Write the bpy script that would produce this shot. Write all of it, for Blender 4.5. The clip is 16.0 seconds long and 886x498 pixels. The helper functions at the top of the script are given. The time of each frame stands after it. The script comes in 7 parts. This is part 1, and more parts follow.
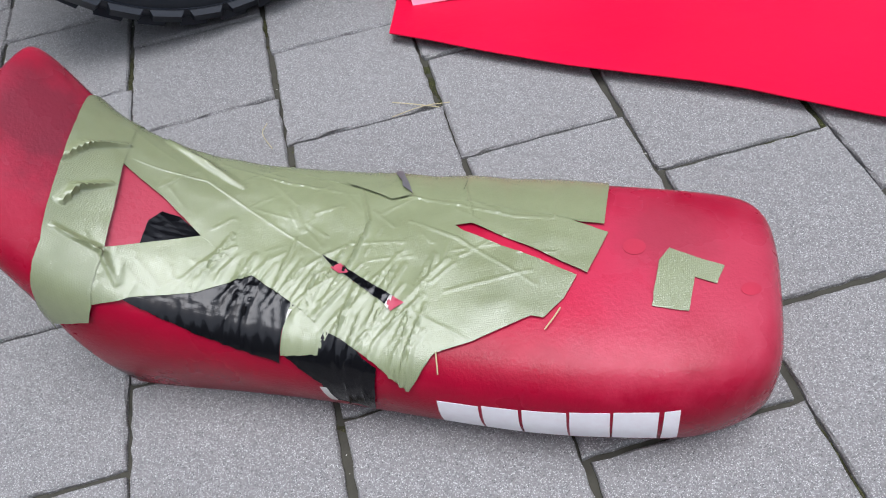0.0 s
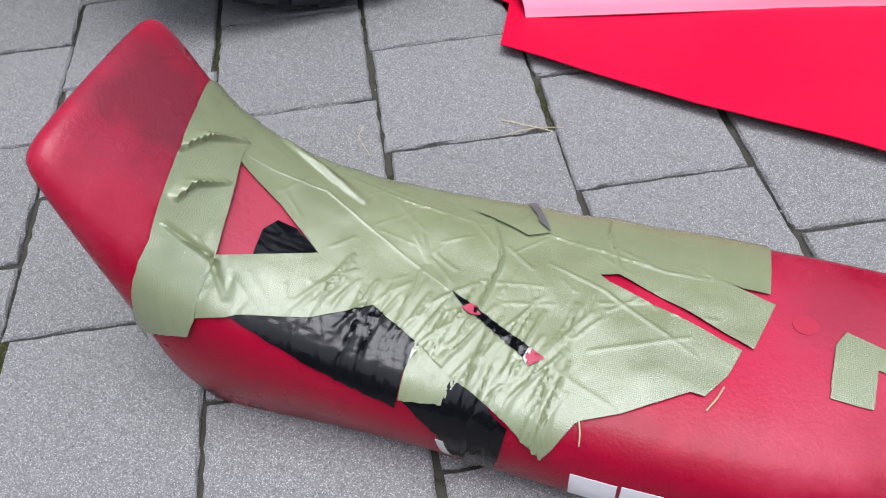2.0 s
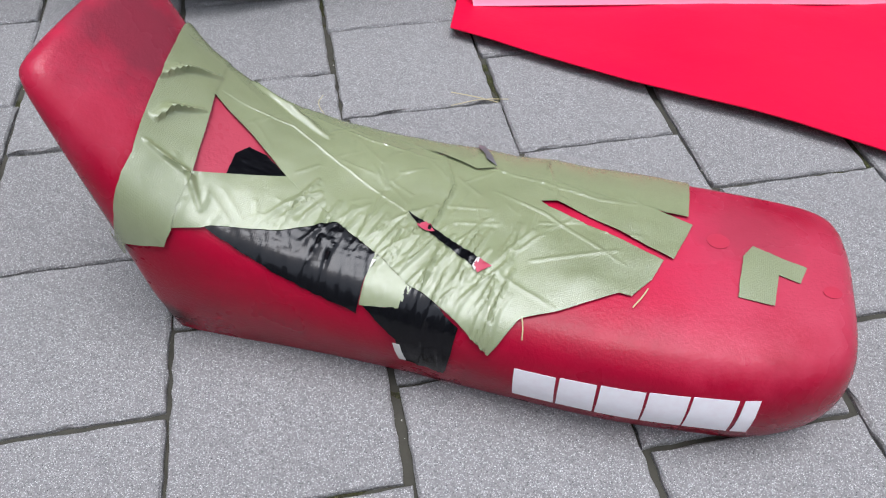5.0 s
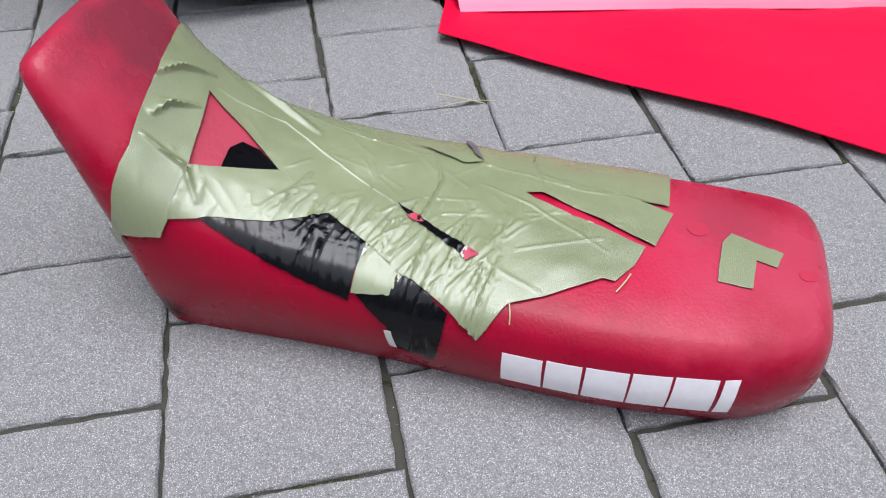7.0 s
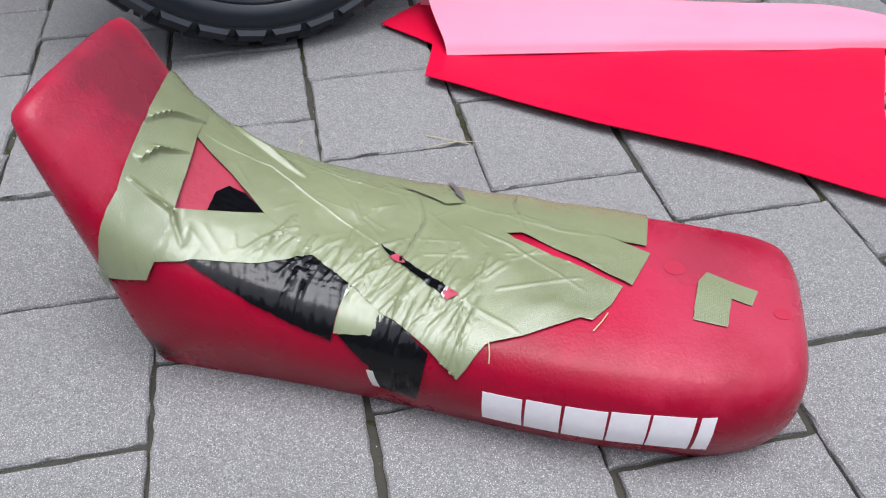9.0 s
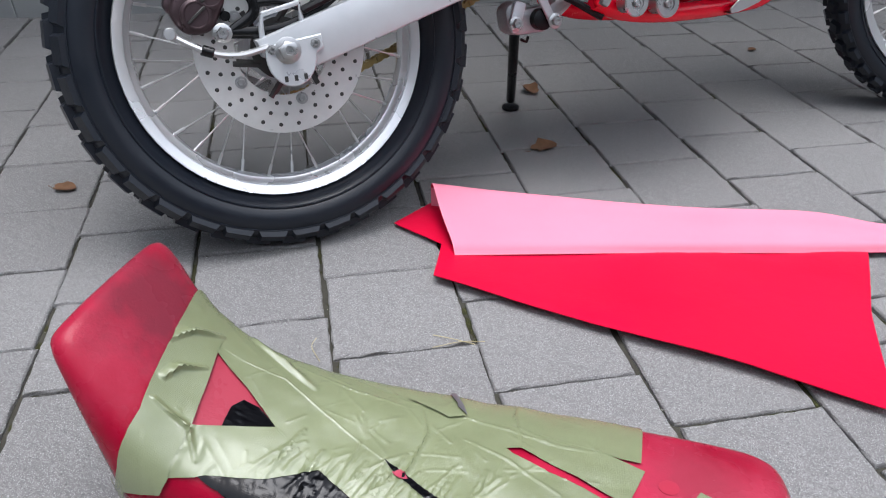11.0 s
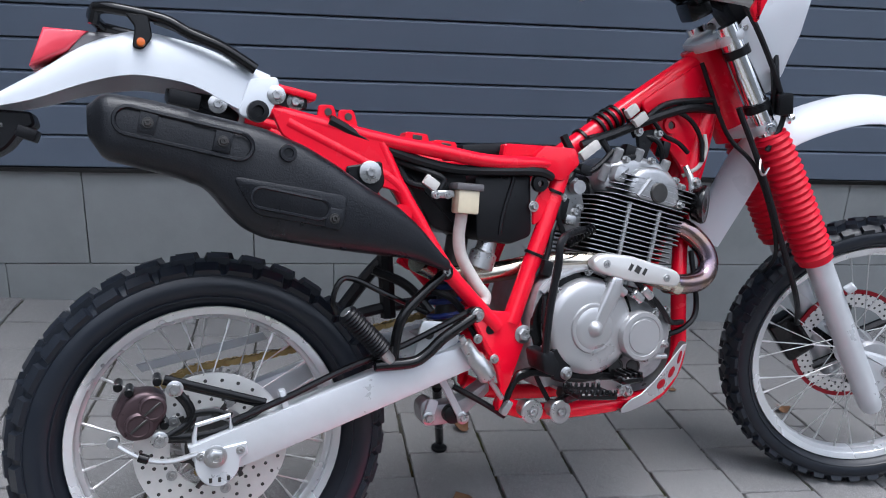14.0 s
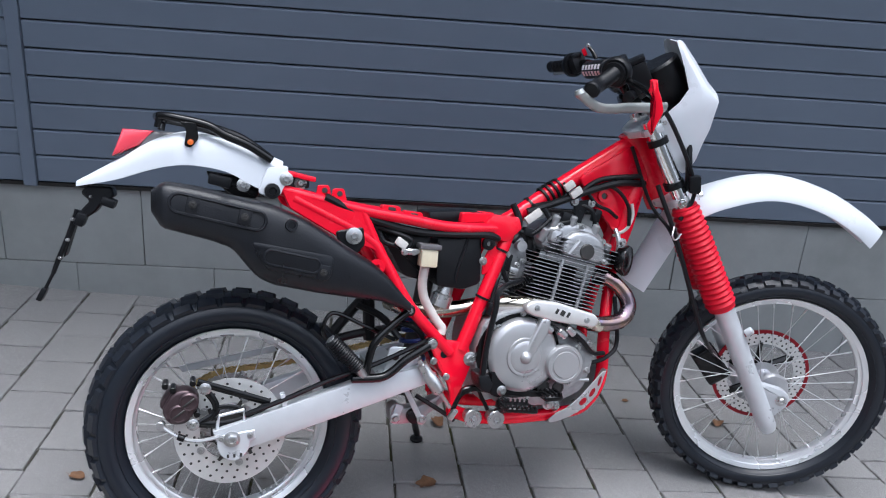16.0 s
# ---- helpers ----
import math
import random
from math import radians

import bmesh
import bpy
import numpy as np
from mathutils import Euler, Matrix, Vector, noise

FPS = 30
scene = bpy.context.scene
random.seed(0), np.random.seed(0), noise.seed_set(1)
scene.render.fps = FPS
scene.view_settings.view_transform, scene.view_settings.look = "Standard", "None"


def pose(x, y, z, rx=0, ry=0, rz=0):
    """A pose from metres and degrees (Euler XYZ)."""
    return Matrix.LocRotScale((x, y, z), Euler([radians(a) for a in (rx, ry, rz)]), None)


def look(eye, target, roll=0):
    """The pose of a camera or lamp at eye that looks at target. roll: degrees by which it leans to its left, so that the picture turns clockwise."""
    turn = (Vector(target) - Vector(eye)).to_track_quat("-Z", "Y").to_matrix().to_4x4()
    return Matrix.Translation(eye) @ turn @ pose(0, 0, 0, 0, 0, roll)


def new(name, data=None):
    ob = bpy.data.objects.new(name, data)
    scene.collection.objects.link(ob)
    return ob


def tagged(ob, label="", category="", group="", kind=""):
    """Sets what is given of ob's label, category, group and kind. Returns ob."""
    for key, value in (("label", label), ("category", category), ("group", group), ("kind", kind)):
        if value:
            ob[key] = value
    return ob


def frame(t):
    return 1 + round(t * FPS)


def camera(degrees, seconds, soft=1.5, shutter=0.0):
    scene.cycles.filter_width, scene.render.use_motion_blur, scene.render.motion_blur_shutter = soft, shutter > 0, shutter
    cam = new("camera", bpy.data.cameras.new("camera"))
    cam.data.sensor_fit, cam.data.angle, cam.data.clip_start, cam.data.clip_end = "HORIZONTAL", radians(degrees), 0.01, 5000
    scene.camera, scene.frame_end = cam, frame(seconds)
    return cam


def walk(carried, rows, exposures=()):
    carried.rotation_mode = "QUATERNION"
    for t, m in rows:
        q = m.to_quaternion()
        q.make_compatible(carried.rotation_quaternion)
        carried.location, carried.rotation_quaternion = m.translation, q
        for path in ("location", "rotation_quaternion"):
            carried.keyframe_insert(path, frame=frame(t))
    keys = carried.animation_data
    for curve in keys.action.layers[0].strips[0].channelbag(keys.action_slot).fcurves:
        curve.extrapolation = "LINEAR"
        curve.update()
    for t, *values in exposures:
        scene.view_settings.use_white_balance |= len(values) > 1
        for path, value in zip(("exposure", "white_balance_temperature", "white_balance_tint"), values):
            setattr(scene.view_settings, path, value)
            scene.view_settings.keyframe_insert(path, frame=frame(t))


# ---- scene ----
cam = camera(61.5, 16.0, soft=1.1)
EXPOSURE = [(0, 0.34, 5950, 12), (8.2, 0.41, 6000, 12), (10.5, 0.39, 6050, 11.4), (12.5, 0.46, 5950, 11.2), (14, 0.59, 5850, 10.9), (16, 0.68, 5850, 10.8)]
PATH = [
    (0, (-0.096, 0.083, 0.628), (-0.019, 1.322, -0.94), -11.7),
    (0.5, (-0.124, 0.134, 0.625), (-0.05, 1.339, -0.97), -10.6),
    (1, (-0.161, 0.164, 0.624), (-0.092, 1.362, -0.976), -8.8),
    (1.5, (-0.19, 0.183, 0.617), (-0.12, 1.398, -0.97), -6.5),
    (2, (-0.199, 0.17, 0.603), (-0.12, 1.413, -0.962), -4.7),
    (2.5, (-0.206, 0.149, 0.595), (-0.112, 1.412, -0.953), -3.5),
    (3, (-0.215, 0.129, 0.59), (-0.087, 1.403, -0.947), -2.2),
    (3.5, (-0.221, 0.109, 0.589), (-0.06, 1.389, -0.939), -1.2),
    (4, (-0.221, 0.087, 0.592), (-0.027, 1.373, -0.927), -0.3),
    (6.5, (-0.228, 0.039, 0.588), (0.031, 1.353, -0.897), 0.9),
    (7, (-0.227, 0.031, 0.59), (0.038, 1.353, -0.887), 0.9),
    (7.5, (-0.225, 0.028, 0.59), (0.046, 1.357, -0.879), 0.8),
    (8, (-0.222, 0.022, 0.589), (0.056, 1.358, -0.874), 0.8),
    (10.5, (-0.204, 0.025, 0.658), (0.078, 1.595, -0.548), 0.2),
    (11, (-0.204, 0.021, 0.68), (0.087, 1.672, -0.41), 0.4),
    (11.5, (-0.199, 0.01, 0.713), (0.108, 1.737, -0.249), 0.7),
    (12, (-0.189, -0.002, 0.745), (0.145, 1.784, -0.09), 1.5),
    (12.5, (-0.175, -0.022, 0.775), (0.181, 1.805, 0.043), 2.3),
    (13, (-0.132, -0.025, 0.8), (0.236, 1.832, 0.156), 3.2),
    (13.5, (-0.095, 0.018, 0.876), (0.268, 1.891, 0.277), 4.3),
    (14, (-0.097, -0.014, 1.048), (0.246, 1.866, 0.46), 5.1),
    (14.5, (-0.082, -0.055, 1.214), (0.225, 1.824, 0.601), 5.8),
    (15, (-0.045, -0.123, 1.293), (0.249, 1.754, 0.666), 6.3),
    (15.5, (-0.02, -0.243, 1.313), (0.245, 1.632, 0.669), 6.6),
    (16, (-0.001, -0.394, 1.336), (0.233, 1.485, 0.69), 6.8),
]
walk(cam, [(t, look(eye, target, roll)) for t, eye, target, roll in PATH], exposures=EXPOSURE)

# ---- daylight: an overcast sky ----
world = bpy.data.worlds.new("overcast_sky")
scene.world = world
world.use_nodes = True
wn, wl = world.node_tree.nodes, world.node_tree.links
sky = wn.new("ShaderNodeTexSky")
sky.sky_type, sky.sun_disc = "NISHITA", False
sky.sun_elevation, sky.sun_rotation = radians(75), radians(160)
sky.air_density, sky.dust_density, sky.ozone_density = 1.0, 6.0, 1.0
haze = wn.new("ShaderNodeMixRGB")
haze.inputs[0].default_value = 0.75
haze.inputs[2].default_value = (9.0, 9.4, 10.0, 1)
wl.new(sky.outputs[0], haze.inputs[1])
up = wn.new("ShaderNodeSeparateXYZ")
wl.new(wn.new("ShaderNodeTexCoord").outputs["Generated"], up.inputs[0])
lift = wn.new("ShaderNodeMapRange")
lift.inputs[1].default_value, lift.inputs[2].default_value, lift.inputs[3].default_value, lift.inputs[4].default_value = 0.0, 1.0, 0.4, 1.36
wl.new(up.outputs[2], lift.inputs[0])
dome = wn.new("ShaderNodeVectorMath")
dome.operation = "SCALE"
wl.new(haze.outputs[0], dome.inputs[0])
wl.new(lift.outputs[0], dome.inputs["Scale"])
wl.new(dome.outputs[0], wn["Background"].inputs[0])
wn["Background"].inputs[1].default_value = 0.15
sun_data = bpy.data.lights.new("sun", "SUN")
sun_data.energy, sun_data.angle, sun_data.color = 2.4, radians(34), (1.0, 0.97, 0.93)
sun = new("sun", sun_data)
sun.matrix_world = look((0.4, 0.7, 6), (0.3, 1.0, 0))


# ---- materials ----
def mat(name, base, rough=0.5, metal=0.0, vary=0.0, scale=30.0, bump=0.0, bump_scale=200.0, dark=None, stain=0.0, coat=0.0, island=0.0, spec=0.5, light=None, scuff=0.5):
    m = bpy.data.materials.new(name)
    m.use_nodes = True
    nt = m.node_tree
    nd, ln = nt.nodes, nt.links
    b = nd["Principled BSDF"]
    b.inputs["Roughness"].default_value = rough
    b.inputs["Metallic"].default_value = metal
    b.inputs["Coat Weight"].default_value = coat
    b.inputs["Coat Roughness"].default_value = 0.08
    b.inputs["Specular IOR Level"].default_value = spec
    co = nd.new("ShaderNodeTexCoord").outputs["Object"]
    col = None
    rgb = nd.new("ShaderNodeRGB")
    rgb.outputs[0].default_value = (*base, 1)
    col = rgb.outputs[0]

    def noise_tex(sc, detail=4.0, rough_=0.6):
        t = nd.new("ShaderNodeTexNoise")
        t.inputs["Scale"].default_value, t.inputs["Detail"].default_value, t.inputs["Roughness"].default_value = sc, detail, rough_
        ln.new(co, t.inputs["Vector"])
        return t.outputs["Fac"]

    def ramp(src, lo, hi):
        r = nd.new("ShaderNodeMapRange")
        r.inputs[1].default_value, r.inputs[2].default_value = lo, hi
        ln.new(src, r.inputs[0])
        return r.outputs[0]

    def blend(fac, other, mode="MIX"):
        nonlocal col
        mx = nd.new("ShaderNodeMixRGB")
        mx.blend_type = mode
        if isinstance(fac, float):
            mx.inputs[0].default_value = fac
        else:
            ln.new(fac, mx.inputs[0])
        ln.new(col, mx.inputs[1])
        if isinstance(other, tuple):
            mx.inputs[2].default_value = (*other, 1)
        else:
            ln.new(other, mx.inputs[2])
        col = mx.outputs[0]

    dk = dark or tuple(c * 0.45 for c in base)
    if vary:
        f = nd.new("ShaderNodeMath")
        f.operation = "MULTIPLY"
        f.inputs[1].default_value = vary
        ln.new(ramp(noise_tex(scale), 0.3, 0.75), f.inputs[0])
        blend(f.outputs[0], dk)
    if stain:
        f = nd.new("ShaderNodeMath")
        f.operation = "MULTIPLY"
        f.inputs[1].default_value = stain
        ln.new(ramp(noise_tex(scale * 0.17, 6.0, 0.65), 0.48, 0.7), f.inputs[0])
        blend(f.outputs[0], dk)
    if light:
        f = nd.new("ShaderNodeMath")
        f.operation = "MULTIPLY"
        f.inputs[1].default_value = scuff
        mp = nd.new("ShaderNodeMapping")
        mp.inputs["Scale"].default_value = (0.5, 1.6, 1.0)
        mp.inputs["Rotation"].default_value = (0, 0, 0.5)
        ln.new(co, mp.inputs["Vector"])
        t = nd.new("ShaderNodeTexNoise")
        t.inputs["Scale"].default_value, t.inputs["Detail"].default_value, t.inputs["Roughness"].default_value = scale * 0.8, 7.0, 0.7
        ln.new(mp.outputs[0], t.inputs["Vector"])
        ln.new(ramp(t.outputs["Fac"], 0.5, 0.72), f.inputs[0])
        blend(f.outputs[0], light)
    if island:
        oi = nd.new("ShaderNodeObjectInfo")
        hv = nd.new("ShaderNodeHueSaturation")
        ln.new(ramp(oi.outputs["Random"], 0.0, 1.0), hv.inputs["Value"])
        hv.inputs["Value"].default_value = 1.0
        mr = hv.inputs["Value"].links[0].from_node
        mr.inputs[3].default_value, mr.inputs[4].default_value = 1 - island, 1 + island
        ln.new(col, hv.inputs["Color"])
        col = hv.outputs[0]
    ln.new(col, b.inputs["Base Color"])
    if bump:
        bp = nd.new("ShaderNodeBump")
        bp.inputs["Strength"].default_value = bump
        bp.inputs["Distance"].default_value = 0.002
        ln.new(noise_tex(bump_scale, 5.0, 0.6), bp.inputs["Height"])
        ln.new(bp.outputs[0], b.inputs["Normal"])
    rv = nd.new("ShaderNodeMapRange")
    rv.inputs[1].default_value, rv.inputs[2].default_value = 0.3, 0.7
    rv.inputs[3].default_value, rv.inputs[4].default_value = max(rough - 0.08, 0.02), min(rough + 0.1, 1.0)
    ln.new(noise_tex(scale * 0.6), rv.inputs[0])
    ln.new(rv.outputs[0], b.inputs["Roughness"])
    return m


def grains(m, scale, amount, low, high):
    """Scatters small light and dark grains over a material's colour."""
    nd, ln = m.node_tree.nodes, m.node_tree.links
    b = nd["Principled BSDF"]
    co = nd.new("ShaderNodeTexCoord").outputs["Object"]
    old = b.inputs["Base Color"].links[0].from_socket
    v = nd.new("ShaderNodeTexVoronoi")
    v.inputs["Scale"].default_value = scale
    ln.new(co, v.inputs["Vector"])
    sep = nd.new("ShaderNodeSeparateColor")
    ln.new(v.outputs["Color"], sep.inputs[0])
    tone = nd.new("ShaderNodeMixRGB")
    ln.new(sep.outputs[0], tone.inputs[0])
    tone.inputs[1].default_value, tone.inputs[2].default_value = (*low, 1), (*high, 1)
    r = nd.new("ShaderNodeMapRange")
    r.inputs[1].default_value, r.inputs[2].default_value, r.inputs[3].default_value, r.inputs[4].default_value = 0.15, 0.5, amount, 0.0
    ln.new(v.outputs["Distance"], r.inputs[0])
    mx = nd.new("ShaderNodeMixRGB")
    ln.new(r.outputs[0], mx.inputs[0])
    ln.new(old, mx.inputs[1])
    ln.new(tone.outputs[0], mx.inputs[2])
    ln.new(mx.outputs[0], b.inputs["Base Color"])
    return m


def blot(m, centre, radius, colour, amount):
    """A patch of a material for wear, dirt and painted-in light round a place on the thing, with a ragged edge."""
    nd, ln = m.node_tree.nodes, m.node_tree.links
    b = nd["Principled BSDF"]
    co = nd.new("ShaderNodeTexCoord").outputs["Object"]
    old = b.inputs["Base Color"].links[0].from_socket
    far = nd.new("ShaderNodeVectorMath")
    far.operation = "DISTANCE"
    far.inputs[1].default_value = centre
    ln.new(co, far.inputs[0])
    t = nd.new("ShaderNodeTexNoise")
    t.inputs["Scale"].default_value, t.inputs["Detail"].default_value, t.inputs["Roughness"].default_value = 2.2 / radius, 7.0, 0.65
    ln.new(co, t.inputs["Vector"])
    w = nd.new("ShaderNodeMath")
    w.operation = "MULTIPLY_ADD"
    w.inputs[1].default_value = radius * 1.3
    ln.new(t.outputs["Fac"], w.inputs[0])
    ln.new(far.outputs["Value"], w.inputs[2])
    r = nd.new("ShaderNodeMapRange")
    r.inputs[1].default_value, r.inputs[2].default_value, r.inputs[3].default_value, r.inputs[4].default_value = radius * 1.0, radius * 1.75, amount, 0.0
    ln.new(w.outputs[0], r.inputs[0])
    mx = nd.new("ShaderNodeMixRGB")
    ln.new(r.outputs[0], mx.inputs[0])
    ln.new(old, mx.inputs[1])
    mx.inputs[2].default_value = (*colour, 1)
    ln.new(mx.outputs[0], b.inputs["Base Color"])
    return m


def weave(m, scale, strength):
    """Adds the fine crossed ribs of a woven cloth to a material's relief."""
    nd, ln = m.node_tree.nodes, m.node_tree.links
    b = nd["Principled BSDF"]
    co = nd.new("ShaderNodeTexCoord").outputs["Object"]
    old = b.inputs["Normal"].links[0].from_socket
    both = []
    for axis in ("X", "Y"):
        w = nd.new("ShaderNodeTexWave")
        w.wave_type, w.bands_direction = "BANDS", axis
        w.inputs["Scale"].default_value, w.inputs["Distortion"].default_value, w.inputs["Detail Scale"].default_value = scale, 0.5, 0.3
        ln.new(co, w.inputs["Vector"])
        both.append(w.outputs["Fac"])
    mx = nd.new("ShaderNodeMath")
    mx.operation = "ADD"
    ln.new(both[0], mx.inputs[0])
    ln.new(both[1], mx.inputs[1])
    bp = nd.new("ShaderNodeBump")
    bp.inputs["Strength"].default_value, bp.inputs["Distance"].default_value = strength, 0.0006
    ln.new(mx.outputs[0], bp.inputs["Height"])
    ln.new(old, bp.inputs["Normal"])
    ln.new(bp.outputs[0], b.inputs["Normal"])
    return m


def concrete_material():
    """Fine-pored grey concrete with light and dark grains, soft stains and a little tone from block to block."""
    m = mat("concrete_paver", (0.240, 0.232, 0.228), 0.85, vary=0.55, scale=420, stain=0.3, bump=1.0, bump_scale=700, dark=(0.10, 0.10, 0.105), island=0.08, spec=0.3)
    grains(m, 460, 0.62, (0.06, 0.06, 0.06), (0.44, 0.43, 0.42))
    return grains(m, 820, 1.0, (0.006, 0.006, 0.007), (0.74, 0.73, 0.72))


CONCRETE = concrete_material()
MOSS = grains(grains(mat("mossy_joint_sand", (0.022, 0.019, 0.012), 1.0, vary=0.8, scale=90, bump=1.0, bump_scale=400, dark=(0.03, 0.036, 0.010), stain=0.5, spec=0.2), 300, 0.55, (0.006, 0.006, 0.004), (0.10, 0.112, 0.028)), 560, 0.5, (0.004, 0.004, 0.002), (0.20, 0.19, 0.10))
EARTH = mat("joint_bed", (0.05, 0.047, 0.035), 1.0, vary=0.7, scale=40, bump=0.8)
TILE = mat("grey_slate_tile", (0.255, 0.266, 0.266), 0.55, vary=0.25, scale=9, stain=0.3, bump=0.7, bump_scale=12, spec=0.6)
DOOR = mat("anthracite_painted_steel", (0.112, 0.139, 0.184), 0.42, vary=0.15, scale=3, bump=0.2, bump_scale=260)
# backing behind the door ribs, its colour darkened to hold the groove shadow
DOOR_GAP = mat("door_groove", (0.022, 0.025, 0.032), 0.6)
RED = mat("red_frame_paint", (0.74, 0.003, 0.022), 0.22, vary=0.14, scale=22, coat=0.22, spec=0.28)
SEATRED = mat("worn_lit_seat_vinyl", (0.285, 0.0006, 0.019), 0.28, spec=0.18, vary=0.3, scale=16, stain=0.35, bump=0.2, bump_scale=330, dark=(0.09, 0.003, 0.012), light=(0.36, 0.008, 0.035), scuff=0.4)
# the sitting surface, faded and scuffed by use; its pale tones also paint in light from above
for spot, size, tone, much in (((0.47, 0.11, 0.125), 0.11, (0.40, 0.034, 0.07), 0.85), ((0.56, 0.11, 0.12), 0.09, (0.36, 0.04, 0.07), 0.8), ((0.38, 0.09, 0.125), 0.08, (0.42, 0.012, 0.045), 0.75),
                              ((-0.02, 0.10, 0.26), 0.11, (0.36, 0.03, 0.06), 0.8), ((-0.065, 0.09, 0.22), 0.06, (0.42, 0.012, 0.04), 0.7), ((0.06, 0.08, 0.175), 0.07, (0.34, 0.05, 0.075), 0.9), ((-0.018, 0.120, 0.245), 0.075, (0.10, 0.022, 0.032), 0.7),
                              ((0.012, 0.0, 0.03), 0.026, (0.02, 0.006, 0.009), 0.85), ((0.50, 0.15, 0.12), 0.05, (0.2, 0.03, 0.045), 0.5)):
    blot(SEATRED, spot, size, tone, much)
PATCHRED = mat("faded_red_vinyl", (0.38, 0.045, 0.08), 0.55, vary=0.3, scale=60, spec=0.3)
VINYL = mat("new_red_vinyl", (0.63, 0.0015, 0.036), 0.42, vary=0.3, scale=5, bump=0.3, bump_scale=45, spec=0.24)
PINK = mat("pink_vinyl_backing", (0.80, 0.235, 0.335), 0.75, vary=0.1, scale=8, bump=0.2, bump_scale=1500)
TAPE = weave(mat("olive_fabric_tape", (0.20, 0.226, 0.122), 0.17, vary=0.3, scale=26, stain=0.35, bump=0.25, bump_scale=1300, dark=(0.125, 0.142, 0.074), spec=1.0), 200, 0.08)
BTAPE = weave(mat("black_fabric_tape", (0.003, 0.003, 0.004), 0.15, vary=0.2, scale=40, bump=0.06, bump_scale=500, spec=0.24), 200, 0.03)
WORN = mat("rubbed_red_vinyl", (0.37, 0.022, 0.05), 0.6, vary=0.3, scale=60, spec=0.2)
WHITEPRINT = mat("white_print", (0.8, 0.78, 0.8), 0.5, vary=0.25, scale=120, dark=(0.62, 0.45, 0.48))
RUBBER = mat("tyre_rubber", (0.0072, 0.0098, 0.0155), 0.36, vary=0.3, scale=30, bump=0.12, bump_scale=160, dark=(0.012, 0.0155, 0.0225), spec=0.42)
PLASTIC = mat("black_plastic", (0.0042, 0.0046, 0.0058), 0.34, vary=0.3, scale=35, bump=0.3, bump_scale=500, dark=(0.0085, 0.009, 0.011), spec=0.24)
GLOSSBLACK = mat("black_paint", (0.004, 0.004, 0.0045), 0.2, coat=0.08, spec=0.3, vary=0.2, scale=30)
MUFFLER = mat("black_heat_shield", (0.0042, 0.0050, 0.0074), 0.34, vary=0.45, scale=24, bump=0.35, bump_scale=300, dark=(0.0092, 0.0106, 0.0142), stain=0.35, spec=0.38)
ALU = mat("brushed_aluminium", (0.62, 0.62, 0.64), 0.34, metal=0.9, vary=0.15, scale=60, bump=0.1, bump_scale=500)
DULL = mat("dull_lever_aluminium", (0.36, 0.375, 0.36), 0.42, metal=0.55, vary=0.2, scale=50)
RIM = mat("polished_rim", (0.80, 0.805, 0.815), 0.26, metal=0.65, vary=0.04, scale=10)
DISC = mat("brake_disc_steel", (0.74, 0.735, 0.72), 0.34, metal=0.55, vary=0.2, scale=50, bump=0.1, bump_scale=600)
CHROME = mat("chrome", (0.88, 0.88, 0.9), 0.12, metal=1.0, vary=0.08, scale=40)
SPOKE = mat("galvanised_spoke", (0.58, 0.58, 0.58), 0.34, metal=0.6, vary=0.1, scale=60)
SILVER = mat("silver_paint", (0.57, 0.59, 0.612), 0.34, metal=0.35, vary=0.12, scale=30)
COVER = mat("polished_engine_cover", (0.43, 0.43, 0.435), 0.32, metal=0.6, vary=0.08, scale=14)
CASE = mat("cast_engine_case", (0.43, 0.435, 0.445), 0.34, metal=0.6, vary=0.35, scale=45, bump=0.3, bump_scale=300, stain=0.45, dark=(0.12, 0.12, 0.122))
DISCRED = mat("dark_red_anodised", (0.26, 0.003, 0.012), 0.35, vary=0.2, scale=40, spec=0.3)
GRIT = mat("pale_grit", (0.34, 0.33, 0.30), 0.9, island=0.5)
FIN = mat("black_cylinder_paint", (0.011, 0.011, 0.012), 0.5, metal=0.1, vary=0.4, scale=60, bump=0.3, bump_scale=300)
DARKMETAL = mat("dark_steel", (0.07, 0.068, 0.066), 0.45, metal=0.7, vary=0.4, scale=60)
STEEL = mat("zinc_steel", (0.5, 0.5, 0.5), 0.3, metal=0.9, vary=0.25, scale=90)
WHITE = mat("white_plastic", (0.60, 0.628, 0.665), 0.32, vary=0.14, scale=10, dark=(0.49, 0.51, 0.545))
FADED = mat("pinkish_white_plastic", (0.8, 0.5, 0.5), 0.4, vary=0.2, scale=12)
BOOT = mat("red_rubber_boot", (0.6, 0.004, 0.022), 0.45, vary=0.2, scale=50, bump=0.2, bump_scale=400, spec=0.25)
BRASS = mat("chain_brass", (0.45, 0.33, 0.14), 0.4, metal=0.9, vary=0.4, scale=120)
CALIPER = mat("brown_anodised_caliper", (0.075, 0.05, 0.055), 0.35, metal=0.6, vary=0.3, scale=80)
BRONZE = mat("heat_blued_steel", (0.42, 0.27, 0.17), 0.2, metal=1.0, vary=0.8, scale=14, dark=(0.16, 0.17, 0.34))
HEADER = mat("polished_header_pipe", (0.72, 0.66, 0.55), 0.2, metal=1.0, vary=0.2, scale=25)
SHIELD = mat("satin_heat_plate", (0.72, 0.71, 0.69), 0.35, metal=0.6, vary=0.1, scale=40)
LENS = mat("red_tail_lens", (0.75, 0.06, 0.09), 0.18, coat=0.5, vary=0.15, scale=40)
